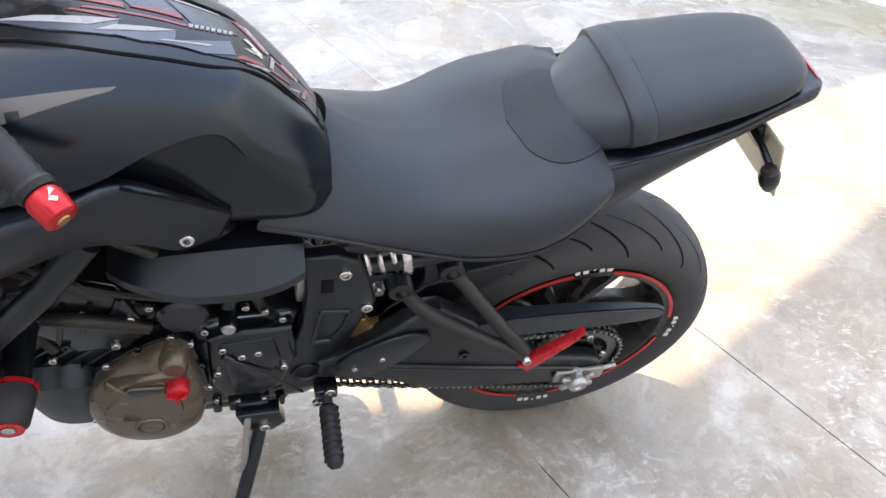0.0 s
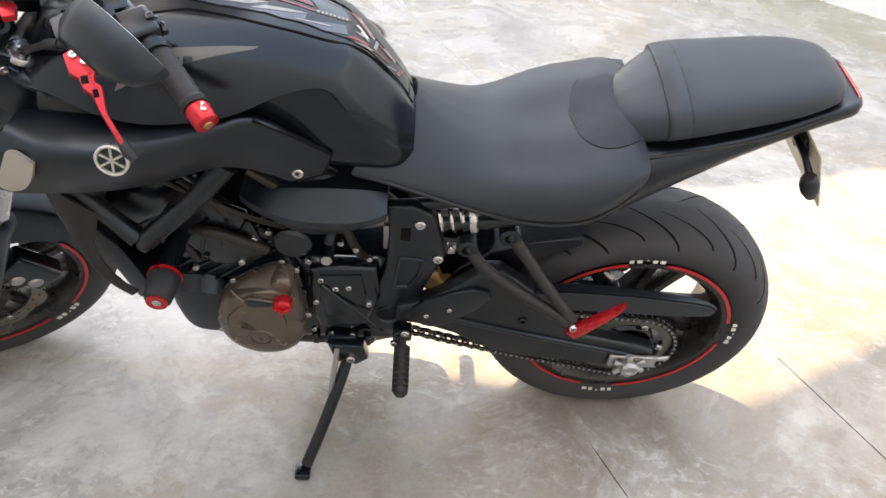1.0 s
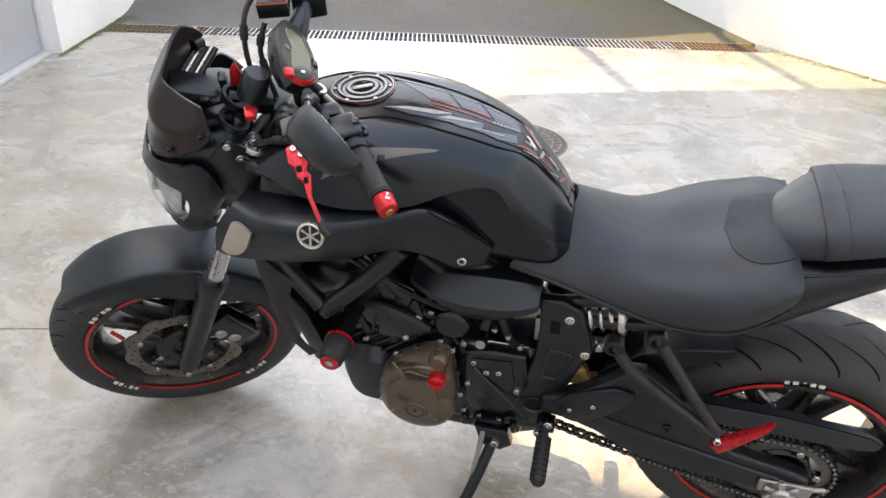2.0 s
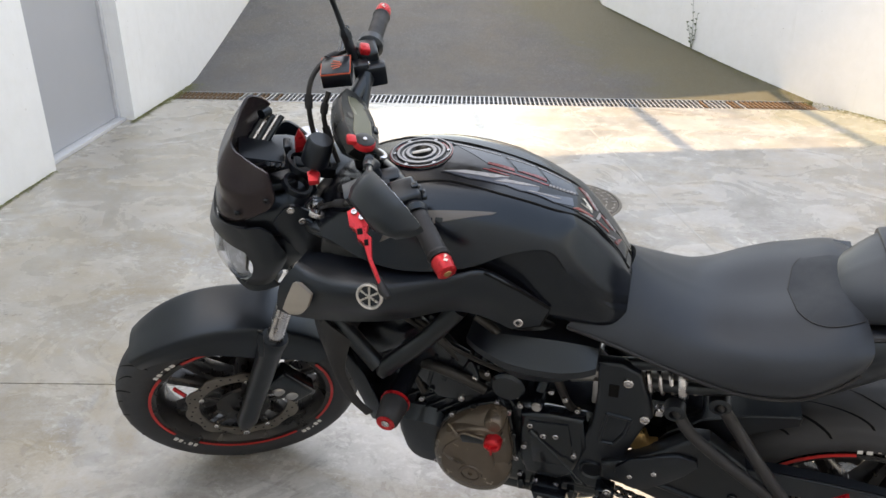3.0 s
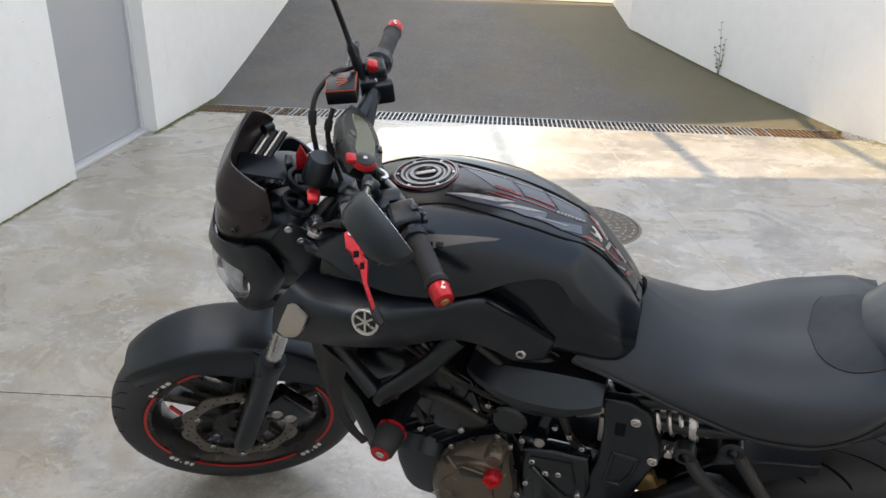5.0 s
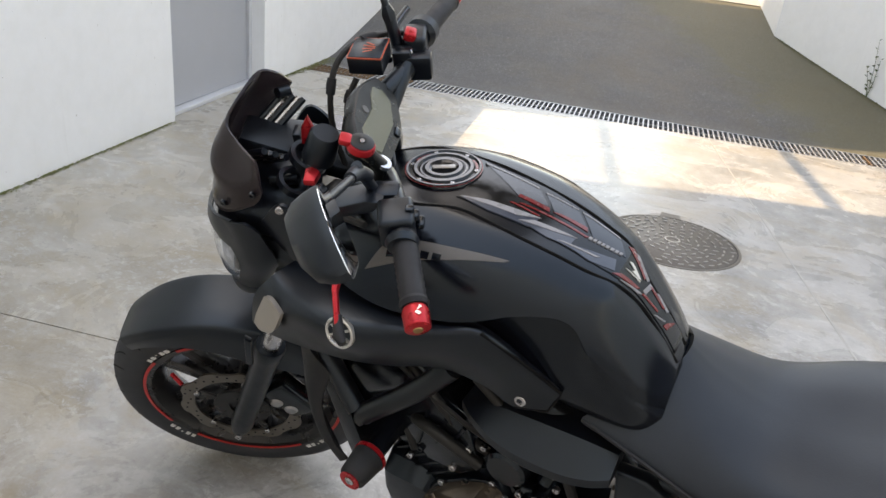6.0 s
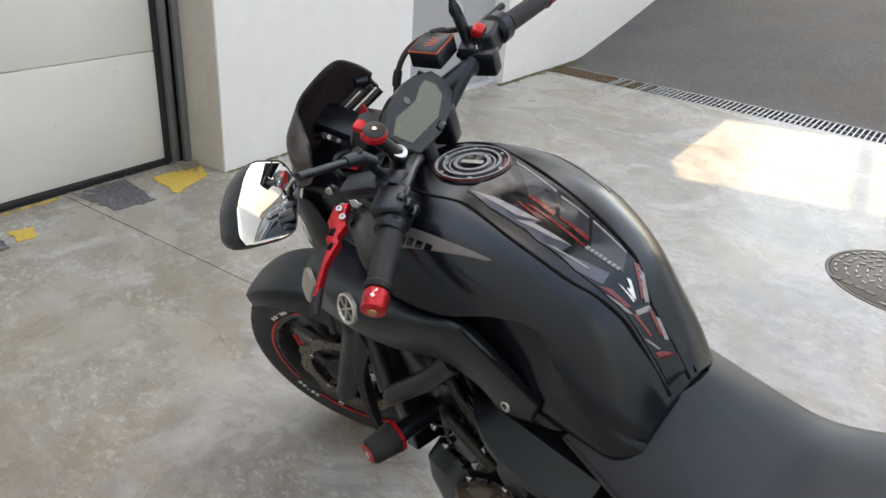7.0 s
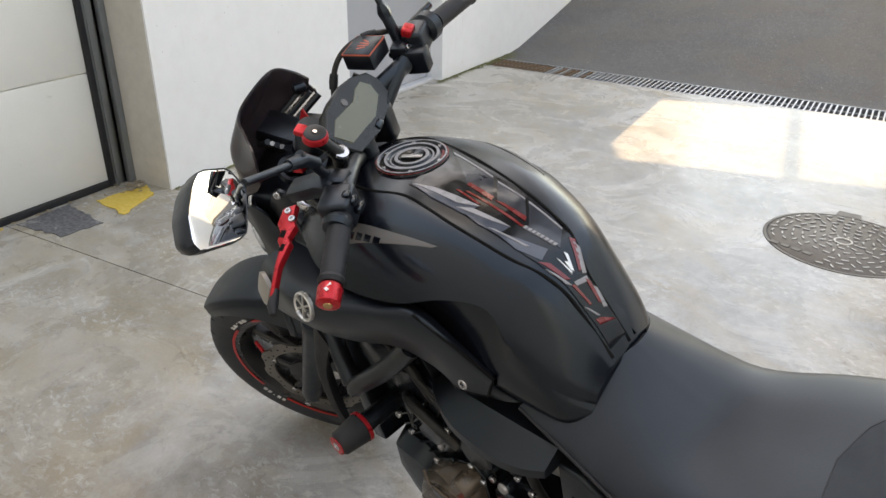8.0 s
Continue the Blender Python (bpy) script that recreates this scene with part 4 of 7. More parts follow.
edge = [box(-0.0335, 0.0335, s * 0.033 - 0.0014, s * 0.033 + 0.0014, 0.0215, 0.0245) for s in (-1, 1)] + [box(s * 0.033 - 0.0014, s * 0.033 + 0.0014, -0.031, 0.031, 0.0215, 0.0245) for s in (-1, 1)]
FP("lid_edging", moved(joined(*edge), RM), ORANGE, "", rs, dy=0)
for k, (l, a) in enumerate(((0.018, 24), (0.024, 8), (0.024, -8), (0.018, -24))):
    FP("lid_mark", moved(box(-l / 2, l / 2, -0.0016, 0.0016, 0.0266, 0.0274), RM @ Matrix.Translation((0.002, -0.012 + 0.008 * k, 0)) @ Matrix.Rotation(radians(a), 4, "Z")), ORANGE, "", rs, dy=0)
FP("master_cylinder", moved(joined(tube([(-1.03, 0.085, 1.118), (-1.0, 0.135, 1.122), (-0.985, 0.175, 1.126)], [0.014, 0.017, 0.013], 14), box(-1.0, -0.955, 0.135, 0.165, 1.100, 1.145, 0.006, 2)), Matrix.Identity(4)), PLASTIC, "", rs, dy=0)
FP("brake_lever", tube(spline([(-1.03, 0.165, 1.125), (-1.04, 0.22, 1.122), (-1.03, 0.29, 1.118), (-1.015, 0.345, 1.116)], 4), 0.007, 10), ENGINE, "", rs, dy=0)
rm = FP("right_mirror", tube([(-1.010, 0.172, 1.128), (-1.016, 0.174, 1.165), (-1.022, 0.174, 1.205), (-1.023, 0.174, 1.211), (-1.030, 0.175, 1.255), (-1.041, 0.178, 1.318), (-1.042, 0.178, 1.322), (-1.049, 0.181, 1.36), (-1.053, 0.183, 1.385)], [0.0115, 0.0105, 0.0105, 0.0062, 0.0055, 0.0055, 0.0085, 0.0105, 0.010], 12), PLASTIC, "black far-side mirror stem", dy=0)
FP("stem_nut", tube([(-1.0205, 0.174, 1.196), (-1.0225, 0.174, 1.208), (-1.0245, 0.1745, 1.220)], [0.0115, 0.0125, 0.0075], 6), PLASTIC, "", rm, dy=0)
FP("perch_clamp", moved(box(-0.016, 0.016, -0.014, 0.014, -0.020, 0.020, 0.005, 2), Matrix.Translation((-1.004, 0.152, 1.134))), PLASTIC, "", rm, dy=0)
FP("clamp_bolt", bolt((-0.990, 0.152, 1.146), (0.8, 0, 0.4), 0.0055, 0.005), STEEL, "", rm, dy=0)
HEADOUT = [(0.080 * math.cos(radians(a)), 0.05 * math.sin(radians(a))) for a in range(0, 360, 20)]
FP("mirror_head", moved(loft_flat(HEADOUT, [(0.95, 0.004, 0, 0), (1.0, 0.0, 0, 0), (0.9, -0.02, 0, 0), (0.4, -0.03, 0, 0)]), Matrix.Translation((-1.055, 0.235, 1.43)) @ Matrix.Rotation(radians(90), 4, "Z") @ Matrix.Rotation(radians(90), 4, "X")), PLASTIC, "", rm, dy=0)
for a in ([(-1.10, 0.02, 1.00), (-1.12, 0.06, 1.08), (-1.11, 0.10, 1.15), (-1.075, 0.14, 1.175), (-1.02, 0.19, 1.16), (-0.99, 0.215, 1.14)],
          [(-1.085, 0.035, 1.01), (-1.095, 0.075, 1.09), (-1.075, 0.10, 1.135)],
          [(-1.07, -0.06, 1.00), (-1.085, -0.10, 1.06), (-1.07, -0.13, 1.10)],
          [(-1.10, -0.03, 0.99), (-1.13, -0.09, 1.02), (-1.09, -0.15, 1.075), (-1.03, -0.20, 1.10)]):
    FP("cable", tube(spline(a, 6), 0.0052, 8), CABLE, "black control cable", dy=0)
    mid = spline(a, 6)
    for q in (len(mid) // 3, 2 * len(mid) // 3):
        FP("cable_sleeve", tube(mid[q - 1:q + 2], [0.0075, 0.0082, 0.0075], 10), RUBBER, "", dy=0)

# instrument panel and phone holder
DM = Matrix.Translation((-1.030, 0.000, 1.122)) @ Matrix.Rotation(radians(90), 4, "Z") @ Matrix.Rotation(radians(52), 4, "X")
HEX = [(-0.101, 0.034), (-0.096, 0.001), (-0.083, -0.026), (-0.016, -0.038), (0.033, -0.032), (0.074, -0.018), (0.083, 0.008), (0.077, 0.030), (0.041, 0.049), (0.010, 0.057), (-0.056, 0.055)]
dash = FP("instrument_panel", moved(loft_flat(HEX, [(0.96, 0.012, 0, 0), (1.0, 0.009, 0, 0), (1.0, -0.012, 0, 0), (0.7, -0.034, 0, 0)]), DM), DASHMAT, "dark instrument panel with an unlit display", dy=0)
FP("display", moved(loft_flat([(-0.091, 0.024), (-0.078, -0.006), (0.002, -0.019), (0.048, -0.006), (0.056, 0.014), (0.046, 0.032), (0.025, 0.033), (-0.003, 0.026), (-0.060, 0.036)], [(1.0, 0.0122, 0, 0), (0.98, 0.0136, 0, 0)]), DM), LCD, "unlit grey-green display", dash, dy=0)
FP("dash_button", moved(box(-0.016, 0.004, -0.036, -0.024, 0.010, 0.0155, 0.003, 2), DM), ENGINE, "", dash, dy=0)
FP("dash_badge", moved(lathe([(0.0, 0.0135), (0.0062, 0.0135), (0.0068, 0.012), (0.0, 0.012)], (-0.016, 0.037, 0), axis="z", segs=16), DM), DECALGREY, "", dash, dy=0)
ph = FP("phone_holder", moved(lathe([(0.0, 0.010), (0.016, 0.010), (0.021, 0.007), (0.023, 0.0), (0.023, -0.010), (0.018, -0.016), (0.0, -0.016)], axis="z", segs=28), Matrix.Translation((-1.028, -0.141, 1.194)) @ Matrix.Rotation(radians(20), 4, "Y") @ Matrix.Diagonal((0.86, 0.86, 0.55, 1))), RED, "red and black phone holder on an arm", dy=0)
PM = Matrix.Translation((-1.028, -0.141, 1.194)) @ Matrix.Rotation(radians(20), 4, "Y") @ Matrix.Diagonal((0.86, 0.86, 0.55, 1))
FP("holder_disc", moved(lathe([(0.0, 0.014), (0.005, 0.014), (0.005, 0.0125), (0.018, 0.0125), (0.020, 0.0105), (0.0, 0.0105)], axis="z", segs=28), PM), DASHMAT, "", ph, dy=0)
FP("holder_screw", moved(lathe([(0.0, 0.0158), (0.004, 0.0158), (0.0045, 0.014), (0.0, 0.014)], axis="z", segs=12), PM), STEEL, "", ph, dy=0)
FP("holder_arm", joined(tube([(-1.026, -0.141, 1.184), (-1.016, -0.136, 1.165), (-1.009, -0.132, 1.147)], [0.012, 0.010, 0.013], 14), rod((-1.010, -0.132, 1.150), (-1.018, -0.130, 1.118), 0.012, 14)), DASHMAT, "dark holder arm", ph, dy=0)
FP("holder_wing", moved(box(-0.036, -0.016, -0.012, 0.012, -0.004, 0.014, 0.005, 2), PM), RED, "", ph, dy=0)
FP("arm_screw", moved(lathe([(0.0, 0.004), (0.004, 0.004), (0.0045, 0.006), (0.012, 0.005), (0.013, 0.0), (0.0, 0.0)], axis="z", segs=18), Matrix.Translation((-1.006, -0.132, 1.152)) @ Matrix.Rotation(radians(35), 4, "Y")), STEEL, "", ph, dy=0)
FP("ignition_barrel", moved(lathe([(0.0, 0.03), (0.020, 0.03), (0.024, 0.025), (0.026, -0.022), (0.0, -0.022)], axis="z", segs=24), Matrix.Translation((-1.114, -0.045, 1.112)) @ Matrix.Rotation(radians(24), 4, "Y")), PLASTIC, "black ignition barrel", dy=0)
FP("clamp_nut", moved(slab([(-0.010, -0.016), (0.008, -0.018), (0.013, 0.004), (0.002, 0.018), (-0.011, 0.012)], -0.006, 0.006, 0.003, 2), Matrix.Translation((-1.130, -0.076, 1.082))), RED, "red clamp", dy=0)
FP("red_fin", plate([(-1.158, 1.086), (-1.144, 1.086), (-1.132, 1.108), (-1.139, 1.138), (-1.152, 1.118)], -0.006, 0.006, 0.003), RED, "red guide fin", dy=0)

# screen, cowl and headlight
SCR = [[(-1.340, 0.0, 0.970), (-1.322, -0.060, 0.985), (-1.282, -0.100, 1.006), (-1.226, -0.126, 1.044)],
       [(-1.334, 0.0, 0.998), (-1.318, -0.064, 1.004), (-1.274, -0.107, 1.020), (-1.214, -0.129, 1.056)],
       [(-1.320, 0.0, 1.035), (-1.306, -0.062, 1.036), (-1.264, -0.106, 1.042), (-1.206, -0.128, 1.070)],
       [(-1.298, 0.0, 1.085), (-1.290, -0.062, 1.084), (-1.250, -0.098, 1.080), (-1.206, -0.120, 1.084)],
       [(-1.270, 0.0, 1.126), (-1.261, -0.060, 1.128), (-1.228, -0.088, 1.114), (-1.204, -0.112, 1.098)],
       [(-1.244, 0.0, 1.158), (-1.228, -0.058, 1.166), (-1.204, -0.082, 1.146), (-1.194, -0.106, 1.112)]]
SCR = mirrored(SCR)
# the upper left corner is cut lower
SCR[3][3:] = [(-1.304, 0.0, 1.085), (-1.303, -0.055, 1.078), (-1.266, -0.094, 1.068), (-1.206, -0.124, 1.086)]
SCR[4][3:] = [(-1.277, 0.0, 1.126), (-1.284, -0.045, 1.110), (-1.254, -0.082, 1.094), (-1.206, -0.118, 1.102)]
SCR[5][3:] = [(-1.250, 0.0, 1.158), (-1.266, -0.035, 1.138), (-1.244, -0.068, 1.124), (-1.208, -0.110, 1.118)]
scr = FP("flyscreen", shell(SCR, 0.004, 5, 5), SMOKE, "dark smoked flyscreen on black brackets", sharp=60)
for s in (-1, 1):
    y1, y0 = (0.090, 0.040) if s > 0 else (-0.062, -0.030)
    # black rails; bright strips added between them stand in for lit floor behind
    for k in range(5):
        a, b = Vector((-1.208 + 0.008 * k, y1, 1.100 - 0.0035 * k)), Vector((-1.258 + 0.008 * k, y0, 1.068 - 0.0035 * k))
        FP("bracket_rail" if k % 2 == 0 else "bright_gap_strip", rod(a, b, 0.0055 if k % 2 == 0 else 0.0045, 8), PLASTIC if k % 2 == 0 else STEEL, "", scr)
    if s < 0:
        continue
    FP("bracket_bolt", rod((-1.212, s * 0.072, 1.112), (-1.198, s * 0.088, 1.106), 0.0095, 12), PLASTIC, "", scr)
    FP("bracket_bolt", rod((-1.262, s * 0.028, 1.070), (-1.250, s * 0.042, 1.064), 0.0095, 12), PLASTIC, "", scr)
for s in (-1, 1):
    FP("screen_bolt", bolt((-1.284, s * 0.099, 1.028), (-0.5, s, 0), 0.006, 0.005), ENGINE, "", scr)
    FP("screen_bolt", bolt((-1.221, s * 0.125, 1.068), (-0.2, s, 0), 0.006, 0.005), ENGINE, "", scr)
HL = [[(-1.345, 0, 0.945), (-1.33, -0.05, 0.945), (-1.285, -0.10, 0.95), (-1.20, -0.118, 0.955), (-1.15, -0.09, 0.95), (-1.14, 0, 0.95)],
      [(-1.345, 0, 0.920), (-1.330, -0.06, 0.920), (-1.285, -0.106, 0.922), (-1.20, -0.118, 0.92), (-1.15, -0.095, 0.91), (-1.14, 0, 0.91)],
      [(-1.300, 0, 0.905), (-1.288, -0.06, 0.905), (-1.262, -0.100, 0.905), (-1.20, -0.118, 0.90), (-1.15, -0.095, 0.90), (-1.14, 0, 0.90)],
      [(-1.290, 0, 0.845), (-1.280, -0.055, 0.845), (-1.252, -0.092, 0.855), (-1.205, -0.105, 0.87), (-1.165, -0.085, 0.86), (-1.15, 0, 0.86)],
      [(-1.285, 0, 0.805), (-1.275, -0.045, 0.805), (-1.245, -0.070, 0.815), (-1.215, -0.08, 0.825), (-1.18, -0.06, 0.82), (-1.17, 0, 0.82)]]
bm = bmesh.new()
g = fine(HL, 4, 4)
rings = [[bm.verts.new(p) for p in r] + [bm.verts.new((p.x, -p.y, p.z)) for p in r[-2:0:-1]] for r in g]
for a, b in zip(rings, rings[1:]):
    for k in range(len(a)):
        bm.faces.new((a[k], a[(k + 1) % len(a)], b[(k + 1) % len(a)], b[k]))
bm.faces.new(rings[0])
bm.faces.new(rings[-1][::-1])
hl = FP("headlight", bm, PLASTIC, "black headlight shell with a clear lens")
for s in (-1, 1):
    FP("cowl_cheek", shell([[(-1.312, s * 0.085, 0.990), (-1.275, s * 0.114, 1.000), (-1.250, s * 0.122, 1.003), (-1.232, s * 0.124, 0.985)],
                            [(-1.294, s * 0.106, 0.930), (-1.268, s * 0.122, 0.935), (-1.245, s * 0.127, 0.945), (-1.226, s * 0.125, 0.958)],
                            [(-1.287, s * 0.114, 0.900), (-1.262, s * 0.126, 0.900), (-1.238, s * 0.128, 0.912), (-1.220, s * 0.124, 0.921)],
                            [(-1.300, s * 0.108, 0.862), (-1.275, s * 0.116, 0.858), (-1.250, s * 0.118, 0.870), (-1.234, s * 0.116, 0.888)],
                            [(-1.322, s * 0.085, 0.822), (-1.300, s * 0.094, 0.815), (-1.280, s * 0.098, 0.818), (-1.265, s * 0.098, 0.832)]], 0.006, 4, 4), MATT, "", hl)
    FP("cowl_side", shell([[(-1.225, s * 0.112, 1.000), (-1.185, s * 0.124, 1.048), (-1.155, s * 0.126, 1.030), (-1.125, s * 0.116, 0.985)],
                           [(-1.215, s * 0.112, 0.960), (-1.180, s * 0.124, 0.965), (-1.150, s * 0.124, 0.960), (-1.118, s * 0.113, 0.950)],
                           [(-1.205, s * 0.106, 0.900), (-1.180, s * 0.116, 0.900), (-1.160, s * 0.114, 0.900), (-1.130, s * 0.103, 0.905)]], 0.006, 4, 4), PLASTIC, "", hl)
FP("cowl_brow", shell(mirrored([[(-1.340, 0.0, 0.972), (-1.334, -0.045, 0.980), (-1.312, -0.085, 0.992), (-1.276, -0.113, 1.002)],
                                [(-1.350, 0.0, 0.955), (-1.341, -0.047, 0.960), (-1.318, -0.086, 0.962), (-1.283, -0.112, 0.965)],
                                [(-1.359, 0.0, 0.936), (-1.345, -0.048, 0.942), (-1.319, -0.086, 0.938), (-1.291, -0.108, 0.928)]]), 0.005, 4, 4), MATT, "", hl)
LENSROWS = [[(-1.354, 0.0, 0.938), (-1.340, -0.045, 0.944), (-1.318, -0.082, 0.934), (-1.288, -0.104, 0.929)],
            [(-1.370, 0.0, 0.880), (-1.354, -0.048, 0.886), (-1.328, -0.088, 0.888), (-1.285, -0.112, 0.900)],
            [(-1.374, 0.0, 0.832), (-1.358, -0.046, 0.838), (-1.332, -0.085, 0.845), (-1.296, -0.107, 0.870)],
            [(-1.364, 0.0, 0.803), (-1.350, -0.040, 0.810), (-1.335, -0.072, 0.820), (-1.304, -0.099, 0.850)]]
FP("lens", shell(mirrored(LENSROWS), 0.003, 4, 4), LENS, "clear headlight lens", hl)
REFL = simple("pale headlight reflector", (0.62, 0.64, 0.67), 0.25, scale=40, vary=0.3)
FP("reflector", shell(mirrored([[(x * 0.6 - 0.533 + (0.010 if r in (LENSROWS[0], LENSROWS[3]) else 0.0), y * 0.9, z * 0.84 + 0.136) for x, y, z in r] for r in LENSROWS]), 0.002, 3, 3), REFL, "bright reflector", hl)
FP("chin_lip", shell(mirrored([[(-1.358, 0, 0.798), (-1.336, -0.065, 0.812), (-1.300, -0.092, 0.820), (-1.262, -0.098, 0.828)],
                               [(-1.354, 0, 0.784), (-1.330, -0.072, 0.796), (-1.300, -0.098, 0.804), (-1.258, -0.102, 0.814)],
                               [(-1.330, 0, 0.768), (-1.310, -0.050, 0.775), (-1.280, -0.080, 0.792), (-1.250, -0.090, 0.802)]]), 0.006, 3, 3), PLASTIC, "", hl)
FP("inner_cowl", body([[(-1.290, 0, 1.015), (-1.290, -0.05, 1.012), (-1.280, -0.085, 1.0), (-1.275, -0.09, 0.95), (-1.275, 0, 0.95)],
                       [(-1.19, 0, 1.035), (-1.19, -0.060, 1.030), (-1.19, -0.100, 1.010), (-1.19, -0.112, 0.96), (-1.19, 0, 0.96)],
                       [(-1.135, 0, 1.030), (-1.135, -0.030, 1.025), (-1.135, -0.052, 1.010), (-1.135, -0.055, 0.97), (-1.135, 0, 0.97)]], 3, 4), PLASTIC, "black inner cowl", hl)
for x, y, z, r in ((-1.165, -0.060, 1.055, 0.026), (-1.150, -0.010, 1.062, 0.030)):
    FP("cable_guide", moved(lathe([(r - 0.004, -0.006), (r + 0.003, -0.006), (r + 0.003, 0.006), (r - 0.004, 0.006), (r - 0.004, -0.006)], axis="z", segs=24), Matrix.Translation((x, y, z)) @ Matrix.Rotation(radians(35), 4, "Y")), PLASTIC, "", hl, dy=0)
FP("dash_bracket", joined(box(-1.215, -1.165, -0.045, 0.060, 1.032, 1.052, 0.005, 2), box(-1.180, -1.165, 0.020, 0.050, 1.050, 1.085, 0.004, 2)), PLASTIC, "", hl, dy=0)
for p in ((-1.184, -0.130, 1.040), (-1.168, -0.130, 1.008)):
    FP("cowl_bolt", bolt(p, (0.1, -1, 0.1), 0.0075, 0.006), STEEL, "", hl)


REDPAD = simple("deep red pad graphic", (0.17, 0.008, 0.010), 0.25, coat=0.5, scale=40, vary=0.1, bump=0.0)
# ---- tank: half sections with a sharp fold along the flank ----
TY = -0.018
TANK = [(-1.10, 1.000, (0.077, 0.985), (0.105, 0.972), (0.125, 0.958), 0.024, (0.090, 0.910), (0.085, 0.870), 0.860),
        (-1.04, 1.048, (0.091, 1.030), (0.131, 1.003), (0.153, 0.966), 0.036, (0.108, 0.915), (0.110, 0.870), 0.850),
        (-0.96, 1.072, (0.100, 1.056), (0.155, 1.017), (0.185, 0.957), 0.044, (0.132, 0.905), (0.135, 0.860), 0.830),
        (-0.88, 1.079, (0.103, 1.066), (0.159, 1.029), (0.190, 0.950), 0.040, (0.142, 0.900), (0.142, 0.855), 0.820),
        (-0.78, 1.072, (0.099, 1.060), (0.152, 1.024), (0.177, 0.962), 0.032, (0.142, 0.902), (0.140, 0.850), 0.810),
        (-0.70, 1.056, (0.092, 1.044), (0.134, 1.014), (0.150, 0.988), 0.020, (0.132, 0.914), (0.131, 0.842), 0.802),
        (-0.64, 1.034, (0.084, 1.022), (0.114, 1.000), (0.127, 0.984), 0.007, (0.126, 0.920), (0.126, 0.836), 0.800),
        (-0.60, 1.012, (0.077, 1.000), (0.113, 0.964), (0.127, 0.934), 0.000, (0.126, 0.890), (0.121, 0.830), 0.800),
        (-0.54, 0.946, (0.060, 0.937), (0.096, 0.906), (0.107, 0.885), 0.000, (0.114, 0.862), (0.110, 0.822), 0.795),
        (-0.505, 0.890, (0.042, 0.885), (0.068, 0.870), (0.076, 0.857), 0.000, (0.086, 0.842), (0.086, 0.815), 0.795)]


def halves(row):
    x, zt, s, a, c, d, k, l, zb = row
    up = [(x, 0, zt), (x, -s[0] * 0.62, zt - 0.004), (x, -s[0], s[1]), (x, -a[0], a[1]), (x, -c[0], c[1])]
    low = [(x, -c[0] + d, c[1] - 0.006 - 0.4 * d), (x, -k[0], k[1]), (x, -l[0], l[1]), (x, -0.05, zb), (x, 0, zb)]
    return up, low


def folded(rows, nu, nv):
    """A mirrored body whose sections have a sharp fold between an upper and a lower curve."""
    across = [spline(halves(r)[0], nv) + spline(halves(r)[1], nv) for r in rows]
    g = [list(r) for r in zip(*[spline(c, nu) for c in zip(*across)])]
    bm = bmesh.new()
    rings = [[bm.verts.new(p) for p in r] + [bm.verts.new((p.x, -p.y - 0.014 * min(1.0, max(0.0, (p.x + 0.74) / 0.14)), p.z)) if p.y < -0.03 else bm.verts.new((p.x, -p.y, p.z)) for p in r[-2:0:-1]] for r in g]
    n = len(rings[0])
    for a, b in zip(rings, rings[1:]):
        for k in range(n):
            bm.faces.new((a[k], a[(k + 1) % n], b[(k + 1) % n], b[k]))
    bm.faces.new(rings[0][::-1])
    bm.faces.new(rings[-1])
    return bm


tank = P("fuel_tank", T(folded(TANK, 6, 5), TY), TANKMAT, "matt dark fuel tank with a gloss centre pad", sharp=32)


def catmull(p, i, t):
    p0, p1, p2, p3 = p[max(i - 1, 0)], p[i], p[min(i + 1, len(p) - 1)], p[min(i + 2, len(p) - 1)]
    return 0.5 * (2 * p1 + (p2 - p0) * t + (2 * p0 - 5 * p1 + 4 * p2 - p3) * t * t + (3 * p1 - p0 - 3 * p2 + p3) * t ** 3)


def on_tank(x, v):
    """A point of the tank's left upper skin: v is 0 on the ridge, 2 at the shoulder, 4 at the fold."""
    i = 0
    while i < len(TANK) - 2 and TANK[i + 1][0] < x:
        i += 1
    t = (x - TANK[i][0]) / (TANK[i + 1][0] - TANK[i][0])
    ctrl = [catmull([Vector(halves(r)[0][k]) for r in TANK], i, t) for k in range(5)]
    j = min(int(v), 3)
    return catmull(ctrl, j, v - j)


def at_width(x, h):
    """The skin's parameter where the tank is h wide to one side."""
    a, b = 0.0, 3.6
    for _ in range(24):
        m = 0.5 * (a + b)
        if -on_tank(x, m).y < h:
            a = m
        else:
            b = m
    return a


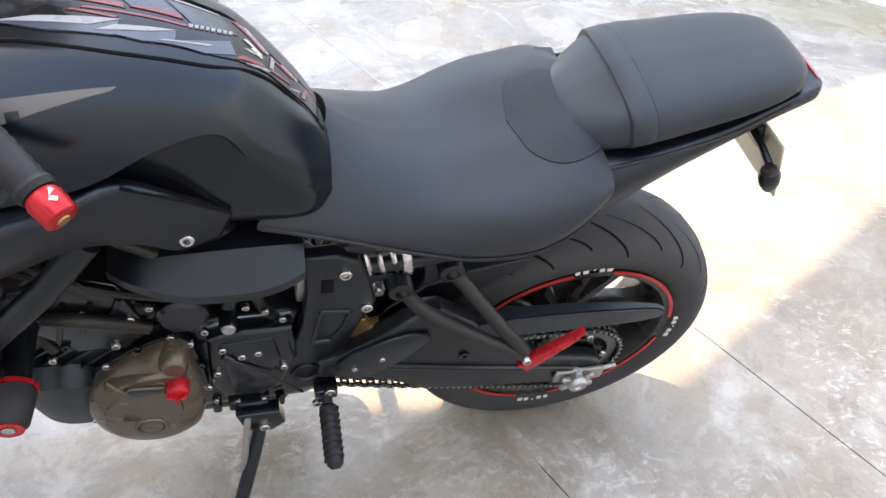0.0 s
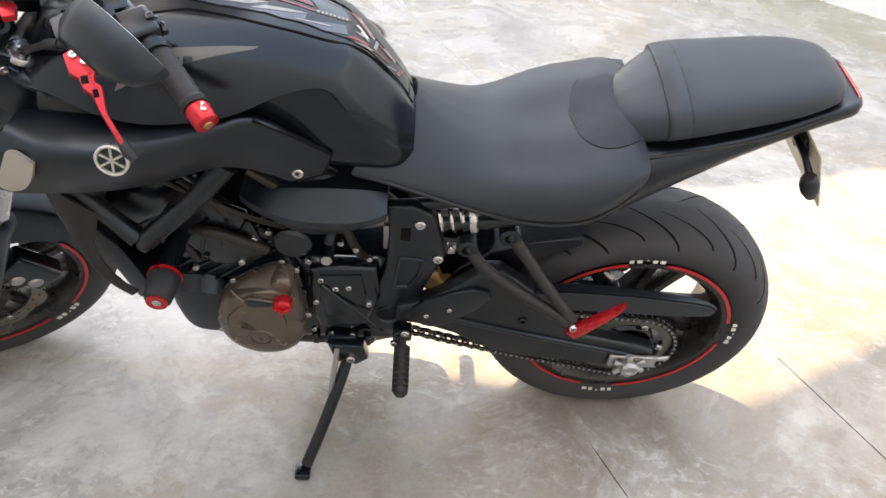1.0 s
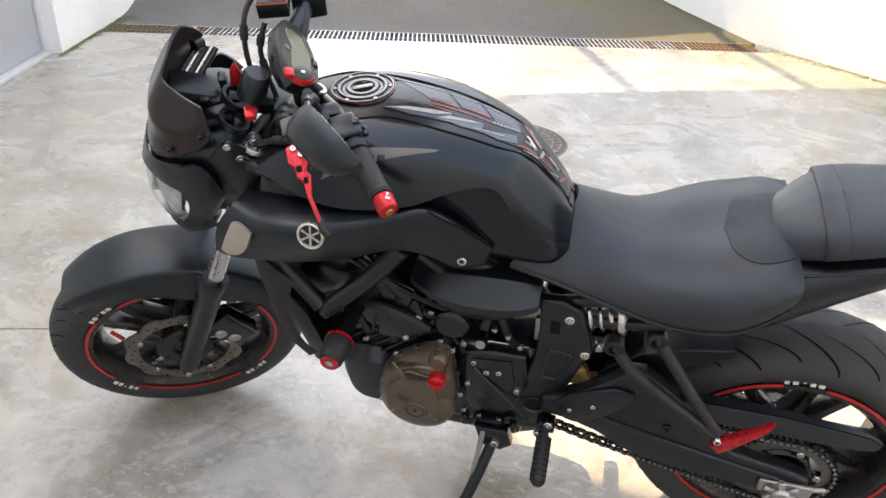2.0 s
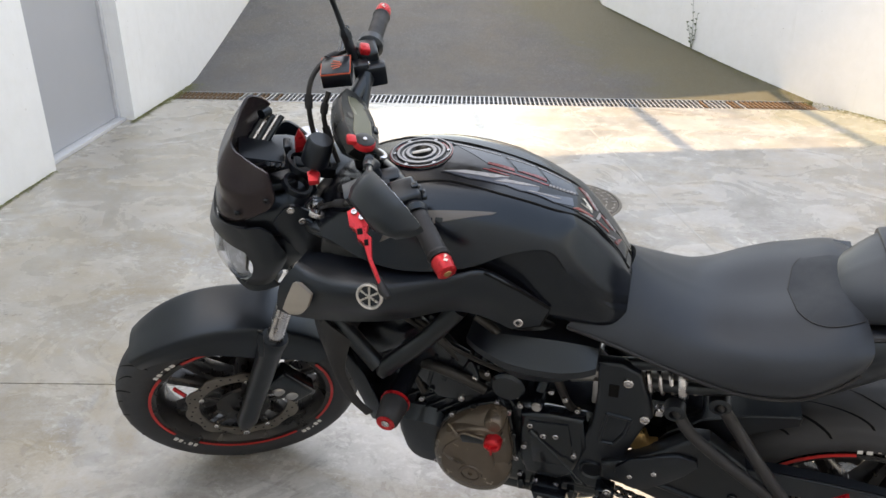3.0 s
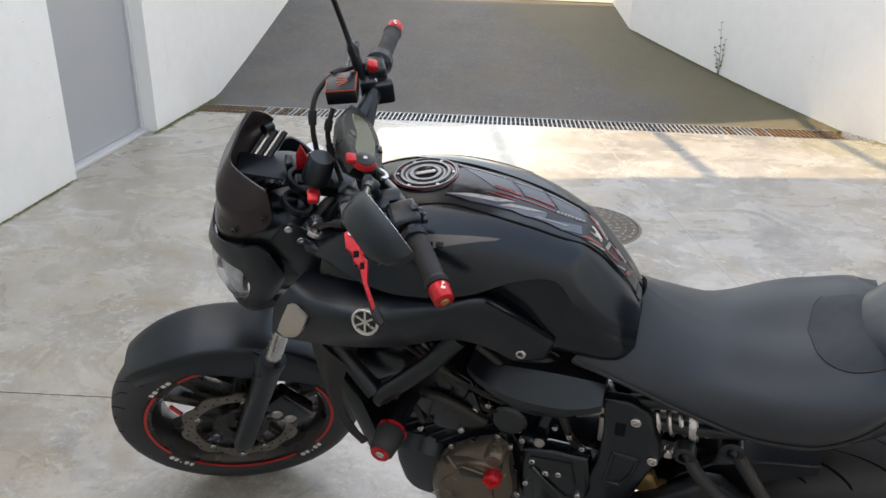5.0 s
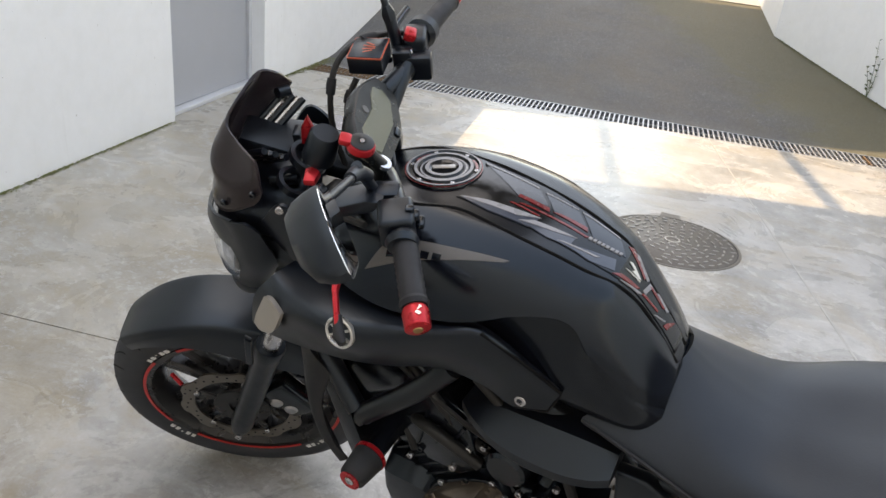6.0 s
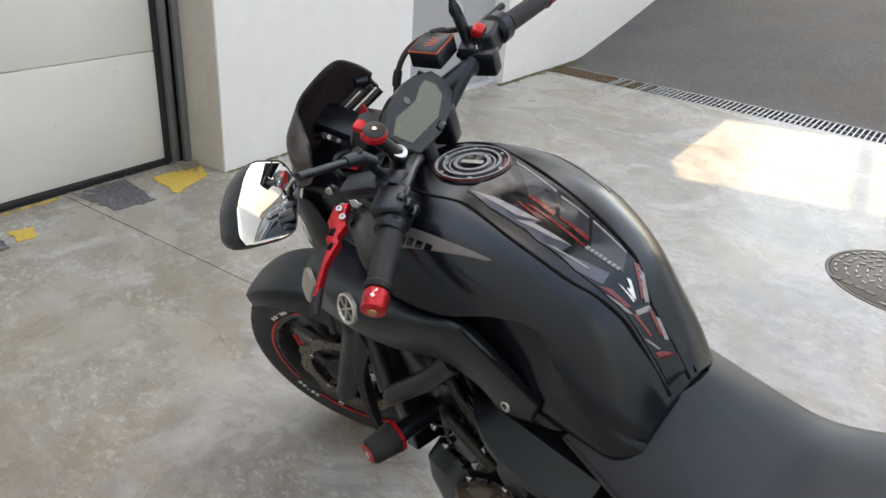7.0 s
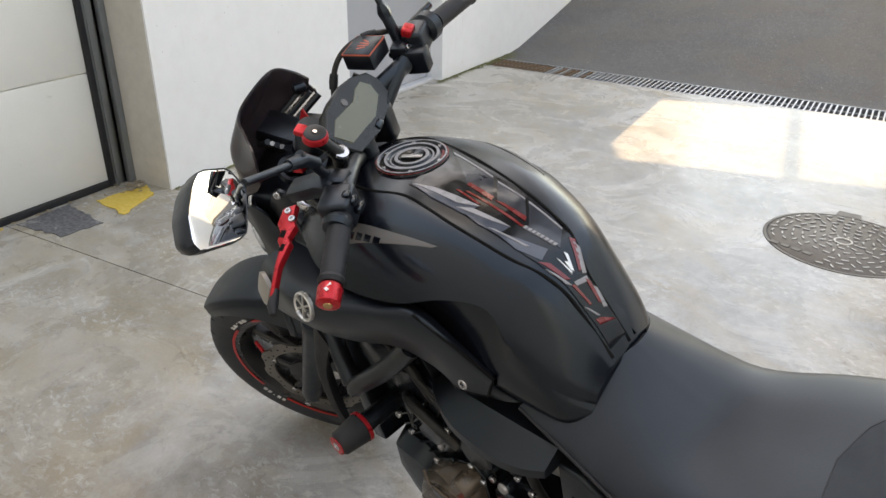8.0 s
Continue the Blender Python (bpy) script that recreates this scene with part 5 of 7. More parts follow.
def skin(corners, lift, side=1, n=5, thick=0.002, wide=True):
    """A thin patch on the tank's skin from four corners (x, half width or skin parameter)."""
    grid = []
    for i in range(n + 1):
        f = i / n
        grid.append([])
        for j in range(5):
            g = j / 4
            a = [corners[0][k] * (1 - f) + corners[1][k] * f for k in (0, 1)]
            b = [corners[3][k] * (1 - f) + corners[2][k] * f for k in (0, 1)]
            x, h = a[0] * (1 - g) + b[0] * g, a[1] * (1 - g) + b[1] * g
            sg = -1 if (wide and h < 0) else 1
            v = at_width(x, abs(h)) if wide else h
            p = on_tank(x, v)
            q, r = on_tank(x + 0.002, v), on_tank(x, v + 0.05)
            nrm = (q - p).cross(r - p)
            nrm = nrm.normalized() if nrm.length > 1e-9 else Vector((0, 0, 1))
            if nrm.z < 0:
                nrm = -nrm
            p = p + nrm * lift
            grid[-1].append(Vector((p.x, p.y * sg * side, p.z)))
    bm = bmesh.new()
    vs = [[bm.verts.new(p) for p in r] for r in grid]
    for a, b in zip(vs, vs[1:]):
        for k in range(4):
            bm.faces.new((a[k], a[k + 1], b[k + 1], b[k]))
    low = [[bm.verts.new(p - Vector((0, 0, thick))) for p in r] for r in grid]
    rim = [(i, 0) for i in range(n + 1)] + [(n, j) for j in range(1, 5)] + [(i, 4) for i in range(n - 1, -1, -1)] + [(0, j) for j in range(3, 0, -1)]
    for (i, j), (k, l) in zip(rim, rim[1:] + rim[:1]):
        bm.faces.new((vs[i][j], vs[k][l], low[k][l], low[i][j]))
    return T(bm, TY)


PADLINE = [(-0.850, 0.056, -0.046), (-0.78, 0.057, -0.040), (-0.70, 0.055, -0.034), (-0.64, 0.049, -0.030), (-0.61, 0.044, -0.025), (-0.58, 0.032, -0.006), (-0.55, 0.029, -0.004), (-0.522, 0.025, -0.009)]
for (x0, l0, r0), (x1, l1, r1) in zip(PADLINE, PADLINE[1:]):
    P("tank_pad", skin([(x0, r0), (x1, r1), (x1, l1), (x0, l0)], 0.0014, thick=0.004), PADMAT, "gloss black tank pad with red and grey graphics", tank)
GAPS = ([(-1.02, 0.070), (-0.96, 0.092), (-0.895, 0.094), (-0.836, 0.078), (-0.787, 0.079), (-0.742, 0.080), (-0.69, 0.0755), (-0.646, 0.067), (-0.604, 0.0515), (-0.578, 0.040), (-0.555, 0.036), (-0.515, 0.028)],
        [(-1.02, -0.052), (-0.95, -0.070), (-0.856, -0.060), (-0.784, -0.052), (-0.70, -0.043), (-0.646, -0.037), (-0.622, -0.032), (-0.600, -0.021), (-0.577, -0.009), (-0.544, -0.007), (-0.515, -0.011)])
for line in GAPS:
    pts = []
    for x, h in line:
        p = on_tank(x, at_width(x, abs(h)))
        pts.append((p.x, (p.y if h > 0 else -p.y) + TY, p.z - 0.0004))
    P("panel_gap", tube(spline(pts, 5), 0.0026, 6), GROOVE, "", tank)


def sticker(name, a, b, c, d, material, lift=0.0024, n=5):
    return P(name, skin([a, b, c, d], lift, n=n), material, "", tank)


# smoked panes along the near edge with pale upper edges, dark panes along the far edge
for a, b, c, d in (((-0.846, 0.054), (-0.735, 0.032), (-0.740, 0.056), (-0.800, 0.060)), ((-0.752, 0.054), (-0.680, 0.030), (-0.682, 0.052), (-0.712, 0.057)), ((-0.695, 0.052), (-0.622, 0.018), (-0.616, 0.038), (-0.650, 0.051))):
    sticker("pad_panel", a, b, c, d, PADBLUE, 0.0020)
for a, b, c, d in (((-0.846, 0.053), (-0.811, 0.041), (-0.733, 0.030), (-0.762, 0.046)), ((-0.757, 0.053), (-0.739, 0.040), (-0.679, 0.029), (-0.702, 0.040)), ((-0.697, 0.052), (-0.690, 0.048), (-0.640, 0.034), (-0.646, 0.039))):
    sticker("pad_outline", a, b, c, d, PADEDGE, 0.0027)
for a, b, c, d in (((-0.859, -0.047), (-0.766, -0.034), (-0.730, 0.006), (-0.778, 0.006)), ((-0.754, -0.030), (-0.700, -0.029), (-0.676, 0.000), (-0.724, 0.005)), ((-0.694, -0.029), (-0.634, -0.027), (-0.613, 0.003), (-0.664, 0.009))):
    sticker("pad_panel", a, b, c, d, PADGREY, 0.0020)
    mid_a, mid_b = [tuple(0.92 * p + 0.08 * q for p, q in zip(u, v)) for u, v in ((a, d), (b, c))]
    sticker("pad_outline", a, b, mid_b, mid_a, PADEDGE, 0.0027)
for a, b, c, d in (((-0.783, 0.026), (-0.778, 0.023), (-0.736, 0.026), (-0.740, 0.029)), ((-0.771, 0.020), (-0.766, 0.0165), (-0.667, 0.0135), (-0.671, 0.0175)), ((-0.778, 0.0075), (-0.778, 0.001), (-0.733, 0.002), (-0.730, 0.010)), ((-0.726, 0.006), (-0.715, 0.002), (-0.676, -0.001), (-0.673, 0.006)),
                   ((-0.618, 0.0445), (-0.607, 0.032), (-0.583, 0.022), (-0.586, 0.029)), ((-0.618, -0.022), (-0.611, -0.027), (-0.583, -0.002), (-0.583, 0.003)), ((-0.578, 0.0255), (-0.577, 0.021), (-0.556, 0.0155), (-0.556, 0.019)), ((-0.575, 0.0015), (-0.571, -0.003), (-0.550, 0.0005), (-0.553, 0.0045)), ((-0.543, 0.024), (-0.541, 0.016), (-0.534, -0.004), (-0.538, 0.022))):
    sticker("pad_stripe", a, b, c, d, REDPAD)
for a, b, c, d in (((-0.606, 0.043), (-0.598, 0.037), (-0.578, 0.025), (-0.583, 0.032)), ((-0.610, -0.0215), (-0.602, -0.024), (-0.578, -0.006), (-0.580, 0.000)), ((-0.579, 0.020), (-0.575, 0.019), (-0.572, -0.002), (-0.576, -0.003)), ((-0.566, -0.0030), (-0.563, -0.007), (-0.545, -0.004), (-0.547, 0.002)), ((-0.558, 0.028), (-0.555, 0.024), (-0.543, 0.014), (-0.545, 0.018))):
    sticker("pad_outline", a, b, c, d, PADEDGE)
for a, b, c, d in (((-0.607, 0.019), (-0.603, 0.017), (-0.586, 0.0125), (-0.586, 0.0155)), ((-0.607, 0.0035), (-0.603, 0.0005), (-0.586, 0.0095), (-0.588, 0.0120)), ((-0.600, 0.0125), (-0.597, 0.0080), (-0.588, 0.0105), (-0.588, 0.0125))):
    sticker("pad_mark", a, b, c, d, LOGOSILVER, 0.0027)
for k in range(8):
    x, h = -0.668 + 0.0063 * k, 0.0172 - 0.0014 * k
    sticker("pad_lettering", (x, h), (x + 0.0044, h - 0.001), (x + 0.0052, h - 0.0066), (x + 0.0008, h - 0.0056), PADEDGE, 0.0030, 1)
CAPM = Matrix.Translation((-0.905, TY, 1.0762)) @ Matrix.Rotation(radians(-2), 4, "Y") @ Matrix.Diagonal((1.10, 1.10, 0.8, 1))
cap = P("fuel_cap", moved(lathe([(0.0, 0.004), (0.018, 0.004), (0.020, 0.006), (0.026, 0.006), (0.028, 0.003), (0.034, 0.003), (0.036, 0.0065), (0.041, 0.0065), (0.043, 0.003), (0.0475, 0.003), (0.050, 0.006), (0.0525, 0.003), (0.055, -0.010), (0.0, -0.010)], axis="z", segs=56), CAPM), PADMAT, "black filler cap with red and silver rings", tank)
for r0, r1, z, mt in ((0.0365, 0.0405, 0.0068, PADEDGE), (0.0205, 0.0255, 0.0063, PADEDGE), (0.0300, 0.0325, 0.0032, PADEDGE), (0.0490, 0.0512, 0.0062, PADEDGE), (0.0520, 0.0535, 0.0036, REDPAD)):
    P("cap_ring", moved(lathe([(r0, z), (r1, z), (r1, z + 0.0006), (r0, z + 0.0006), (r0, z)], axis="z", segs=56), CAPM), mt, "", cap)
for k in range(6):
    a = radians(60 * k + 15)
    P("cap_bolt", moved(bolt((0.0455 * math.cos(a), 0.0455 * math.sin(a), 0.003), (0, 0, 1), 0.003, 0.003), CAPM), STEEL, "", cap)
    if k % 2 == 0:
        P("cap_arc", moved(lathe([(0.0435, 0.0032), (0.0470, 0.0032), (0.0470, 0.0026), (0.0435, 0.0026), (0.0435, 0.0032)], axis="z", segs=8, start=60 * k + 24, sweep=34), CAPM), REDPAD, "", cap)
P("cap_grip", moved(box(-0.016, 0.016, -0.0045, 0.0045, 0.004, 0.008, 0.002, 2), CAPM @ Matrix.Rotation(radians(30), 4, "Z")), DULLSTEEL, "", cap)
for s in (1, -1):
    dk = P("tank_decal", skin([(-0.900, 2.74), (-0.738, 2.38), (-0.744, 2.46), (-0.930, 3.40)], 0.0008, s, 8, 0.001, wide=False), DECALGREY, "grey arrow decal", tank)
    for k in range(5):
        x = -0.900 + 0.0165 * k
        P("decal_lettering", skin([(x, 2.94 - 0.04 * k), (x + 0.0115, 2.92 - 0.04 * k), (x + 0.0125, 3.08 - 0.05 * k), (x + 0.001, 3.11 - 0.05 * k)], 0.0013, s, 2, 0.001, wide=False), TANKMAT, "", dk)

# side scoops: each row runs from the tucked inner edge over the ridge down to the lower edge
for s in (-1, 1):
    SC = [[(-1.098, 0.140, 0.924), (-1.100, 0.190, 0.926), (-1.132, 0.205, 0.885), (-1.150, 0.205, 0.822)],
          [(-1.055, 0.140, 0.925), (-1.052, 0.214, 0.921), (-1.078, 0.222, 0.872), (-1.098, 0.212, 0.818)],
          [(-0.985, 0.148, 0.930), (-0.980, 0.230, 0.931), (-0.975, 0.236, 0.885), (-0.980, 0.206, 0.826)],
          [(-0.905, 0.155, 0.938), (-0.905, 0.226, 0.938), (-0.900, 0.228, 0.893), (-0.895, 0.190, 0.836)],
          [(-0.815, 0.155, 0.940), (-0.803, 0.196, 0.951), (-0.800, 0.190, 0.908), (-0.812, 0.166, 0.852)],
          [(-0.752, 0.150, 0.950), (-0.745, 0.172, 0.955), (-0.738, 0.168, 0.900), (-0.748, 0.150, 0.836)],
          [(-0.692, 0.140, 0.912), (-0.688, 0.154, 0.912), (-0.690, 0.152, 0.868), (-0.700, 0.144, 0.812)],
          [(-0.640, 0.128, 0.868), (-0.636, 0.136, 0.866), (-0.642, 0.137, 0.848), (-0.652, 0.136, 0.823)]]
    TS = -0.02
    sc = P("side_scoop", shell([[(x, s * y + TS, z) for x, y, z in r] for r in SC], 0.012 * -s, 6, 6), MATT, "matt black side scoop", sharp=50)
    gap = [SC[5][1], SC[6][1], SC[7][1], SC[7][2], SC[7][3], SC[6][3]]
    P("panel_gap", tube([(x, s * (y - 0.002) + TS, z) for x, y, z in gap], 0.0030, 8), GROOVE, "", sc)
    ip = [[(-1.086, 0.214, 0.912), (-1.072, 0.217, 0.914), (-1.050, 0.222, 0.898)], [(-1.108, 0.217, 0.870), (-1.085, 0.224, 0.870), (-1.062, 0.228, 0.868)], [(-1.122, 0.212, 0.844), (-1.106, 0.217, 0.840), (-1.086, 0.221, 0.848)]]
    P("intake_panel", shell([[(x, s * (y + 0.004) + TS, z) for x, y, z in r] for r in ip], 0.008 * -s, 6, 5), SILVERPANEL, "champagne silver intake panel", sc)
    EM = Matrix.Translation((-0.933, s * 0.238 + TS, 0.922)) @ (Matrix.Identity(4) if s > 0 else Matrix.Rotation(radians(180), 4, "Z")) @ Matrix.Rotation(radians(14), 4, "X")
    em = P("badge", moved(lathe([(0.019, -0.004), (0.0245, -0.004), (0.0245, 0.002), (0.0225, 0.0035), (0.0205, 0.0028), (0.019, 0.0), (0.019, -0.004)], segs=40), EM), LOGOSILVER, "round silver badge", sc)
    P("badge_back", moved(lathe([(0.0, -0.001), (0.0195, -0.001), (0.0195, -0.010), (0.0, -0.010)], segs=32), EM), PLASTIC, "", em)
    for k in range(3):
        P("badge_bar", moved(box(-0.0185, 0.0185, -0.001, 0.002, -0.0016, 0.0016), EM @ Matrix.Rotation(radians(60 * k + 30), 4, "Y")), LOGOSILVER, "", em)
    P("scoop_bolt", bolt((-0.690, s * 0.142 + TS, 0.832), (0, s, 0.1), 0.0095, 0.007), STEEL, "", sc)

# ---- seat and tail ----
SEAT = [[(-0.503, 0, 0.896), (-0.508, -0.03, 0.892), (-0.53, -0.072, 0.872), (-0.565, -0.112, 0.843), (-0.605, -0.138, 0.82), (-0.585, -0.128, 0.8), (-0.5, -0.05, 0.79), (-0.5, 0, 0.79)],
        [(-0.455, 0, 0.866), (-0.457, -0.045, 0.862), (-0.465, -0.088, 0.847), (-0.485, -0.124, 0.824), (-0.51, -0.148, 0.798), (-0.5, -0.13, 0.782), (-0.45, -0.05, 0.78), (-0.45, 0, 0.78)],
        [(-0.375, 0, 0.838), (-0.375, -0.062, 0.835), (-0.38, -0.115, 0.822), (-0.39, -0.146, 0.8), (-0.405, -0.158, 0.77), (-0.395, -0.135, 0.758), (-0.37, -0.05, 0.758), (-0.37, 0, 0.758)],
        [(-0.29, 0, 0.844), (-0.29, -0.08, 0.845), (-0.29, -0.148, 0.832), (-0.295, -0.172, 0.8), (-0.305, -0.172, 0.758), (-0.295, -0.145, 0.745), (-0.28, -0.05, 0.745), (-0.28, 0, 0.745)],
        [(-0.215, 0, 0.868), (-0.215, -0.085, 0.868), (-0.21, -0.155, 0.85), (-0.209, -0.182, 0.816), (-0.219, -0.178, 0.771), (-0.214, -0.145, 0.758), (-0.2, -0.05, 0.752), (-0.2, 0, 0.752)],
        [(-0.16, 0, 0.893), (-0.16, -0.088, 0.89), (-0.152, -0.146, 0.87), (-0.154, -0.172, 0.844), (-0.162, -0.168, 0.799), (-0.162, -0.14, 0.786), (-0.15, -0.05, 0.77), (-0.15, 0, 0.77)],
        [(-0.128, 0, 0.896), (-0.126, -0.072, 0.892), (-0.115, -0.122, 0.873), (-0.116, -0.15, 0.858), (-0.124, -0.146, 0.821), (-0.129, -0.12, 0.811), (-0.12, -0.05, 0.79), (-0.12, 0, 0.79)]]
SY = 0.012                                  # the tail's middle
seat = P("rider_seat", body(SEAT, 6, 5, lambda x: 0.024 * min(1.0, max(0.0, (x + 0.40) / 0.15))), SEATMAT, "black vinyl rider seat", sharp=70)


def seat_at(u, v):
    """A point of the rider seat: u along it by sections, v across by section points."""
    i, j = min(int(u), len(SEAT) - 2), min(int(v), 6)
    cross = []
    for r in SEAT:
        cross.append(catmull([Vector(p) for p in r], j, v - j))
    return catmull(cross, i, u - i)


insert = []
for k in range(15):
    f = k / 14
    wid = 0.02 + 1.30 * (1 - (1 - min(1.0, f * 1.7)) ** 2.6) ** (1 / 2.2)
    insert.append([seat_at(3.72 + 2.08 * f, wid * c / 6) + Vector((0, 0, 0.0016)) for c in range(7)])
P("seat_insert", shell(mirrored([[tuple(p) for p in r] for r in insert]), 0.004, smooth=False), SEATDARK, "grained seat insert", seat, sharp=70)
for s in (1, -1):
    P("seam", tube([(v.x, s * v.y, v.z - 0.0004) for v in [insert[0][0]] + [r[-1] for r in insert]], 0.0011, 6), RUBBER, "", seat)
low_seam = [tuple(Vector(r[4]) + Vector((0, -0.001, -0.004))) for r in SEAT]
for s in (1, -1):
    P("seat_piping", tube(spline([(x, s * y, z) for x, y, z in low_seam], 5), 0.0032, 8), RUBBER, "", seat)
PIL = [[(-0.172, 0, 0.866), (-0.171, -0.03, 0.865), (-0.169, -0.052, 0.860), (-0.166, -0.064, 0.852), (-0.165, -0.060, 0.846), (-0.165, -0.03, 0.844), (-0.165, 0, 0.844)],
       [(-0.150, 0, 0.905), (-0.149, -0.045, 0.902), (-0.146, -0.074, 0.892), (-0.143, -0.088, 0.876), (-0.143, -0.084, 0.862), (-0.145, -0.04, 0.854), (-0.145, 0, 0.854)],
       [(-0.076, 0, 0.958), (-0.076, -0.066, 0.954), (-0.074, -0.102, 0.944), (-0.070, -0.119, 0.922), (-0.070, -0.114, 0.900), (-0.072, -0.05, 0.890), (-0.072, 0, 0.890)],
       [(0.012, 0, 0.974), (0.012, -0.066, 0.971), (0.012, -0.100, 0.962), (0.012, -0.116, 0.942), (0.012, -0.111, 0.922), (0.012, -0.05, 0.912), (0.012, 0, 0.912)],
       [(0.105, 0, 0.990), (0.105, -0.062, 0.987), (0.105, -0.092, 0.979), (0.105, -0.106, 0.961), (0.105, -0.101, 0.946), (0.105, -0.05, 0.936), (0.105, 0, 0.936)],
       [(0.165, 0, 0.996), (0.165, -0.052, 0.993), (0.165, -0.076, 0.986), (0.165, -0.088, 0.973), (0.166, -0.084, 0.962), (0.165, -0.04, 0.952), (0.165, 0, 0.952)],
       [(0.196, 0, 0.990), (0.196, -0.040, 0.988), (0.195, -0.058, 0.982), (0.193, -0.066, 0.973), (0.196, -0.062, 0.966), (0.196, -0.03, 0.958), (0.196, 0, 0.958)],
       [(0.211, 0, 0.976), (0.210, -0.022, 0.975), (0.208, -0.034, 0.973), (0.206, -0.038, 0.970), (0.207, -0.034, 0.967), (0.208, -0.02, 0.964), (0.208, 0, 0.964)]]
pil = P("pillion_seat", T(body(PIL, 5, 5), SY), SEATMAT, "black vinyl pillion seat with a strap", sharp=75)
mid = PIL[2]
band = []
for dx, k in ((-0.021, 0.985), (-0.019, 1.012), (0.012, 1.022), (0.014, 0.99)):
    cz = 0.915
    up = 0.30 * dx
    band.append([(x + dx, y * k, cz + (z - cz) * k + up + 0.0015) for x, y, z in mid])
P("strap", T(body(band, 1, 5), SY), SEATMAT, "black vinyl strap", pil, sharp=75)
for dx in (-0.0205, 0.0135):
    P("stitching", T(tube(spline([(x + dx, s * 1.004 * y, z * 1.0015 + 0.3 * dx) for s in (1,) for x, y, z in mid[:5]], 4), 0.0011, 6), SY), RUBBER, "", pil)
P("seat_hook", joined(box(-0.150, -0.118, 0.128, 0.150, 0.872, 0.882, 0.002, 1), box(-0.150, -0.144, 0.128, 0.150, 0.856, 0.882, 0.001, 1)), PLASTIC, "black grab hook")
TAIL = [[(-0.15, 0, 0.864), (-0.15, -0.09, 0.864), (-0.142, -0.140, 0.852), (-0.138, -0.155, 0.802), (-0.15, -0.135, 0.741), (-0.15, -0.05, 0.738), (-0.15, 0, 0.738)],
        [(-0.06, 0, 0.884), (-0.06, -0.09, 0.884), (-0.06, -0.128, 0.882), (-0.06, -0.140, 0.842), (-0.06, -0.112, 0.788), (-0.06, -0.04, 0.784), (-0.06, 0, 0.784)],
        [(0.06, 0, 0.914), (0.06, -0.085, 0.914), (0.06, -0.112, 0.914), (0.06, -0.114, 0.886), (0.06, -0.086, 0.856), (0.06, -0.04, 0.848), (0.06, 0, 0.848)],
        [(0.15, 0, 0.942), (0.15, -0.072, 0.942), (0.15, -0.092, 0.945), (0.15, -0.094, 0.922), (0.15, -0.070, 0.898), (0.15, -0.03, 0.890), (0.15, 0, 0.890)],
        [(0.212, 0, 0.960), (0.212, -0.056, 0.960), (0.212, -0.076, 0.961), (0.213, -0.080, 0.942), (0.212, -0.062, 0.928), (0.212, -0.02, 0.922), (0.212, 0, 0.922)],
        [(0.238, 0, 0.962), (0.236, -0.040, 0.962), (0.233, -0.062, 0.961), (0.232, -0.068, 0.942), (0.234, -0.052, 0.932), (0.237, -0.02, 0.928), (0.237, 0, 0.928)]]
tail = P("tail_unit", T(body(TAIL, 5, 5), SY), MATT, "matt black tail unit", sharp=60)
P("tail_light", T(body([[(0.231, 0, 0.964), (0.231, -0.030, 0.964), (0.229, -0.056, 0.963), (0.226, -0.071, 0.954), (0.228, -0.052, 0.940), (0.231, 0, 0.938)], [(0.242, 0, 0.960), (0.241, -0.030, 0.960), (0.238, -0.052, 0.959), (0.234, -0.066, 0.952), (0.237, -0.048, 0.942), (0.242, 0, 0.941)]], 2, 4), SY), TAILRED, "red tail light lens", tail)
for s in (-1, 1):
    P("tail_seam", T(tube(spline([(-0.125, s * 0.130, 0.868), (-0.02, s * 0.124, 0.890), (0.08, s * 0.112, 0.914), (0.17, s * 0.090, 0.944)], 4), 0.0035, 6), SY), RUBBER, "", tail)
hang = P("plate_hanger", tube(spline([(0.085, 0, 0.845), (0.15, 0, 0.862), (0.178, 0, 0.86), (0.20, 0, 0.83)], 4), 0.011, 10), PLASTIC, "black number plate hanger", tail)
PLM = Matrix.Translation((0.205, 0.0, 0.826)) @ Matrix.Rotation(radians(-23), 4, "Y")
P("number_plate", moved(box(-0.002, 0.002, -0.105, 0.105, -0.062, 0.062, 0.0015, 1), PLM), CREAM, "cream-backed number plate", hang)
P("plate_bracket", moved(box(-0.012, -0.003, -0.055, 0.055, 0.010, 0.060, 0.003, 1), PLM), PLASTIC, "", hang)
for s in (-1, 1):
    ind = P("indicator", tube([(0.172, s * 0.02, 0.862), (0.178, s * 0.07, 0.852), (0.180, s * 0.098, 0.842)], [0.006, 0.006, 0.007], 8), PLASTIC, "black indicator on a short stalk", tail)
    P("indicator_body", moved(lathe([(0.0, -0.034), (0.010, -0.030), (0.016, -0.014), (0.0175, 0.004), (0.014, 0.016), (0.0, 0.020)], axis="z", segs=16), Matrix.Translation((0.186, s * 0.108, 0.824)) @ Matrix.Rotation(radians(-28), 4, "Y")), PLASTIC, "", ind)
    P("indicator_lens", moved(lathe([(0.0, 0.0225), (0.010, 0.021), (0.0135, 0.017), (0.0, 0.0165)], axis="z", segs=16), Matrix.Translation((0.186, s * 0.108, 0.824)) @ Matrix.Rotation(radians(-28), 4, "Y")), SMOKE, "", ind)

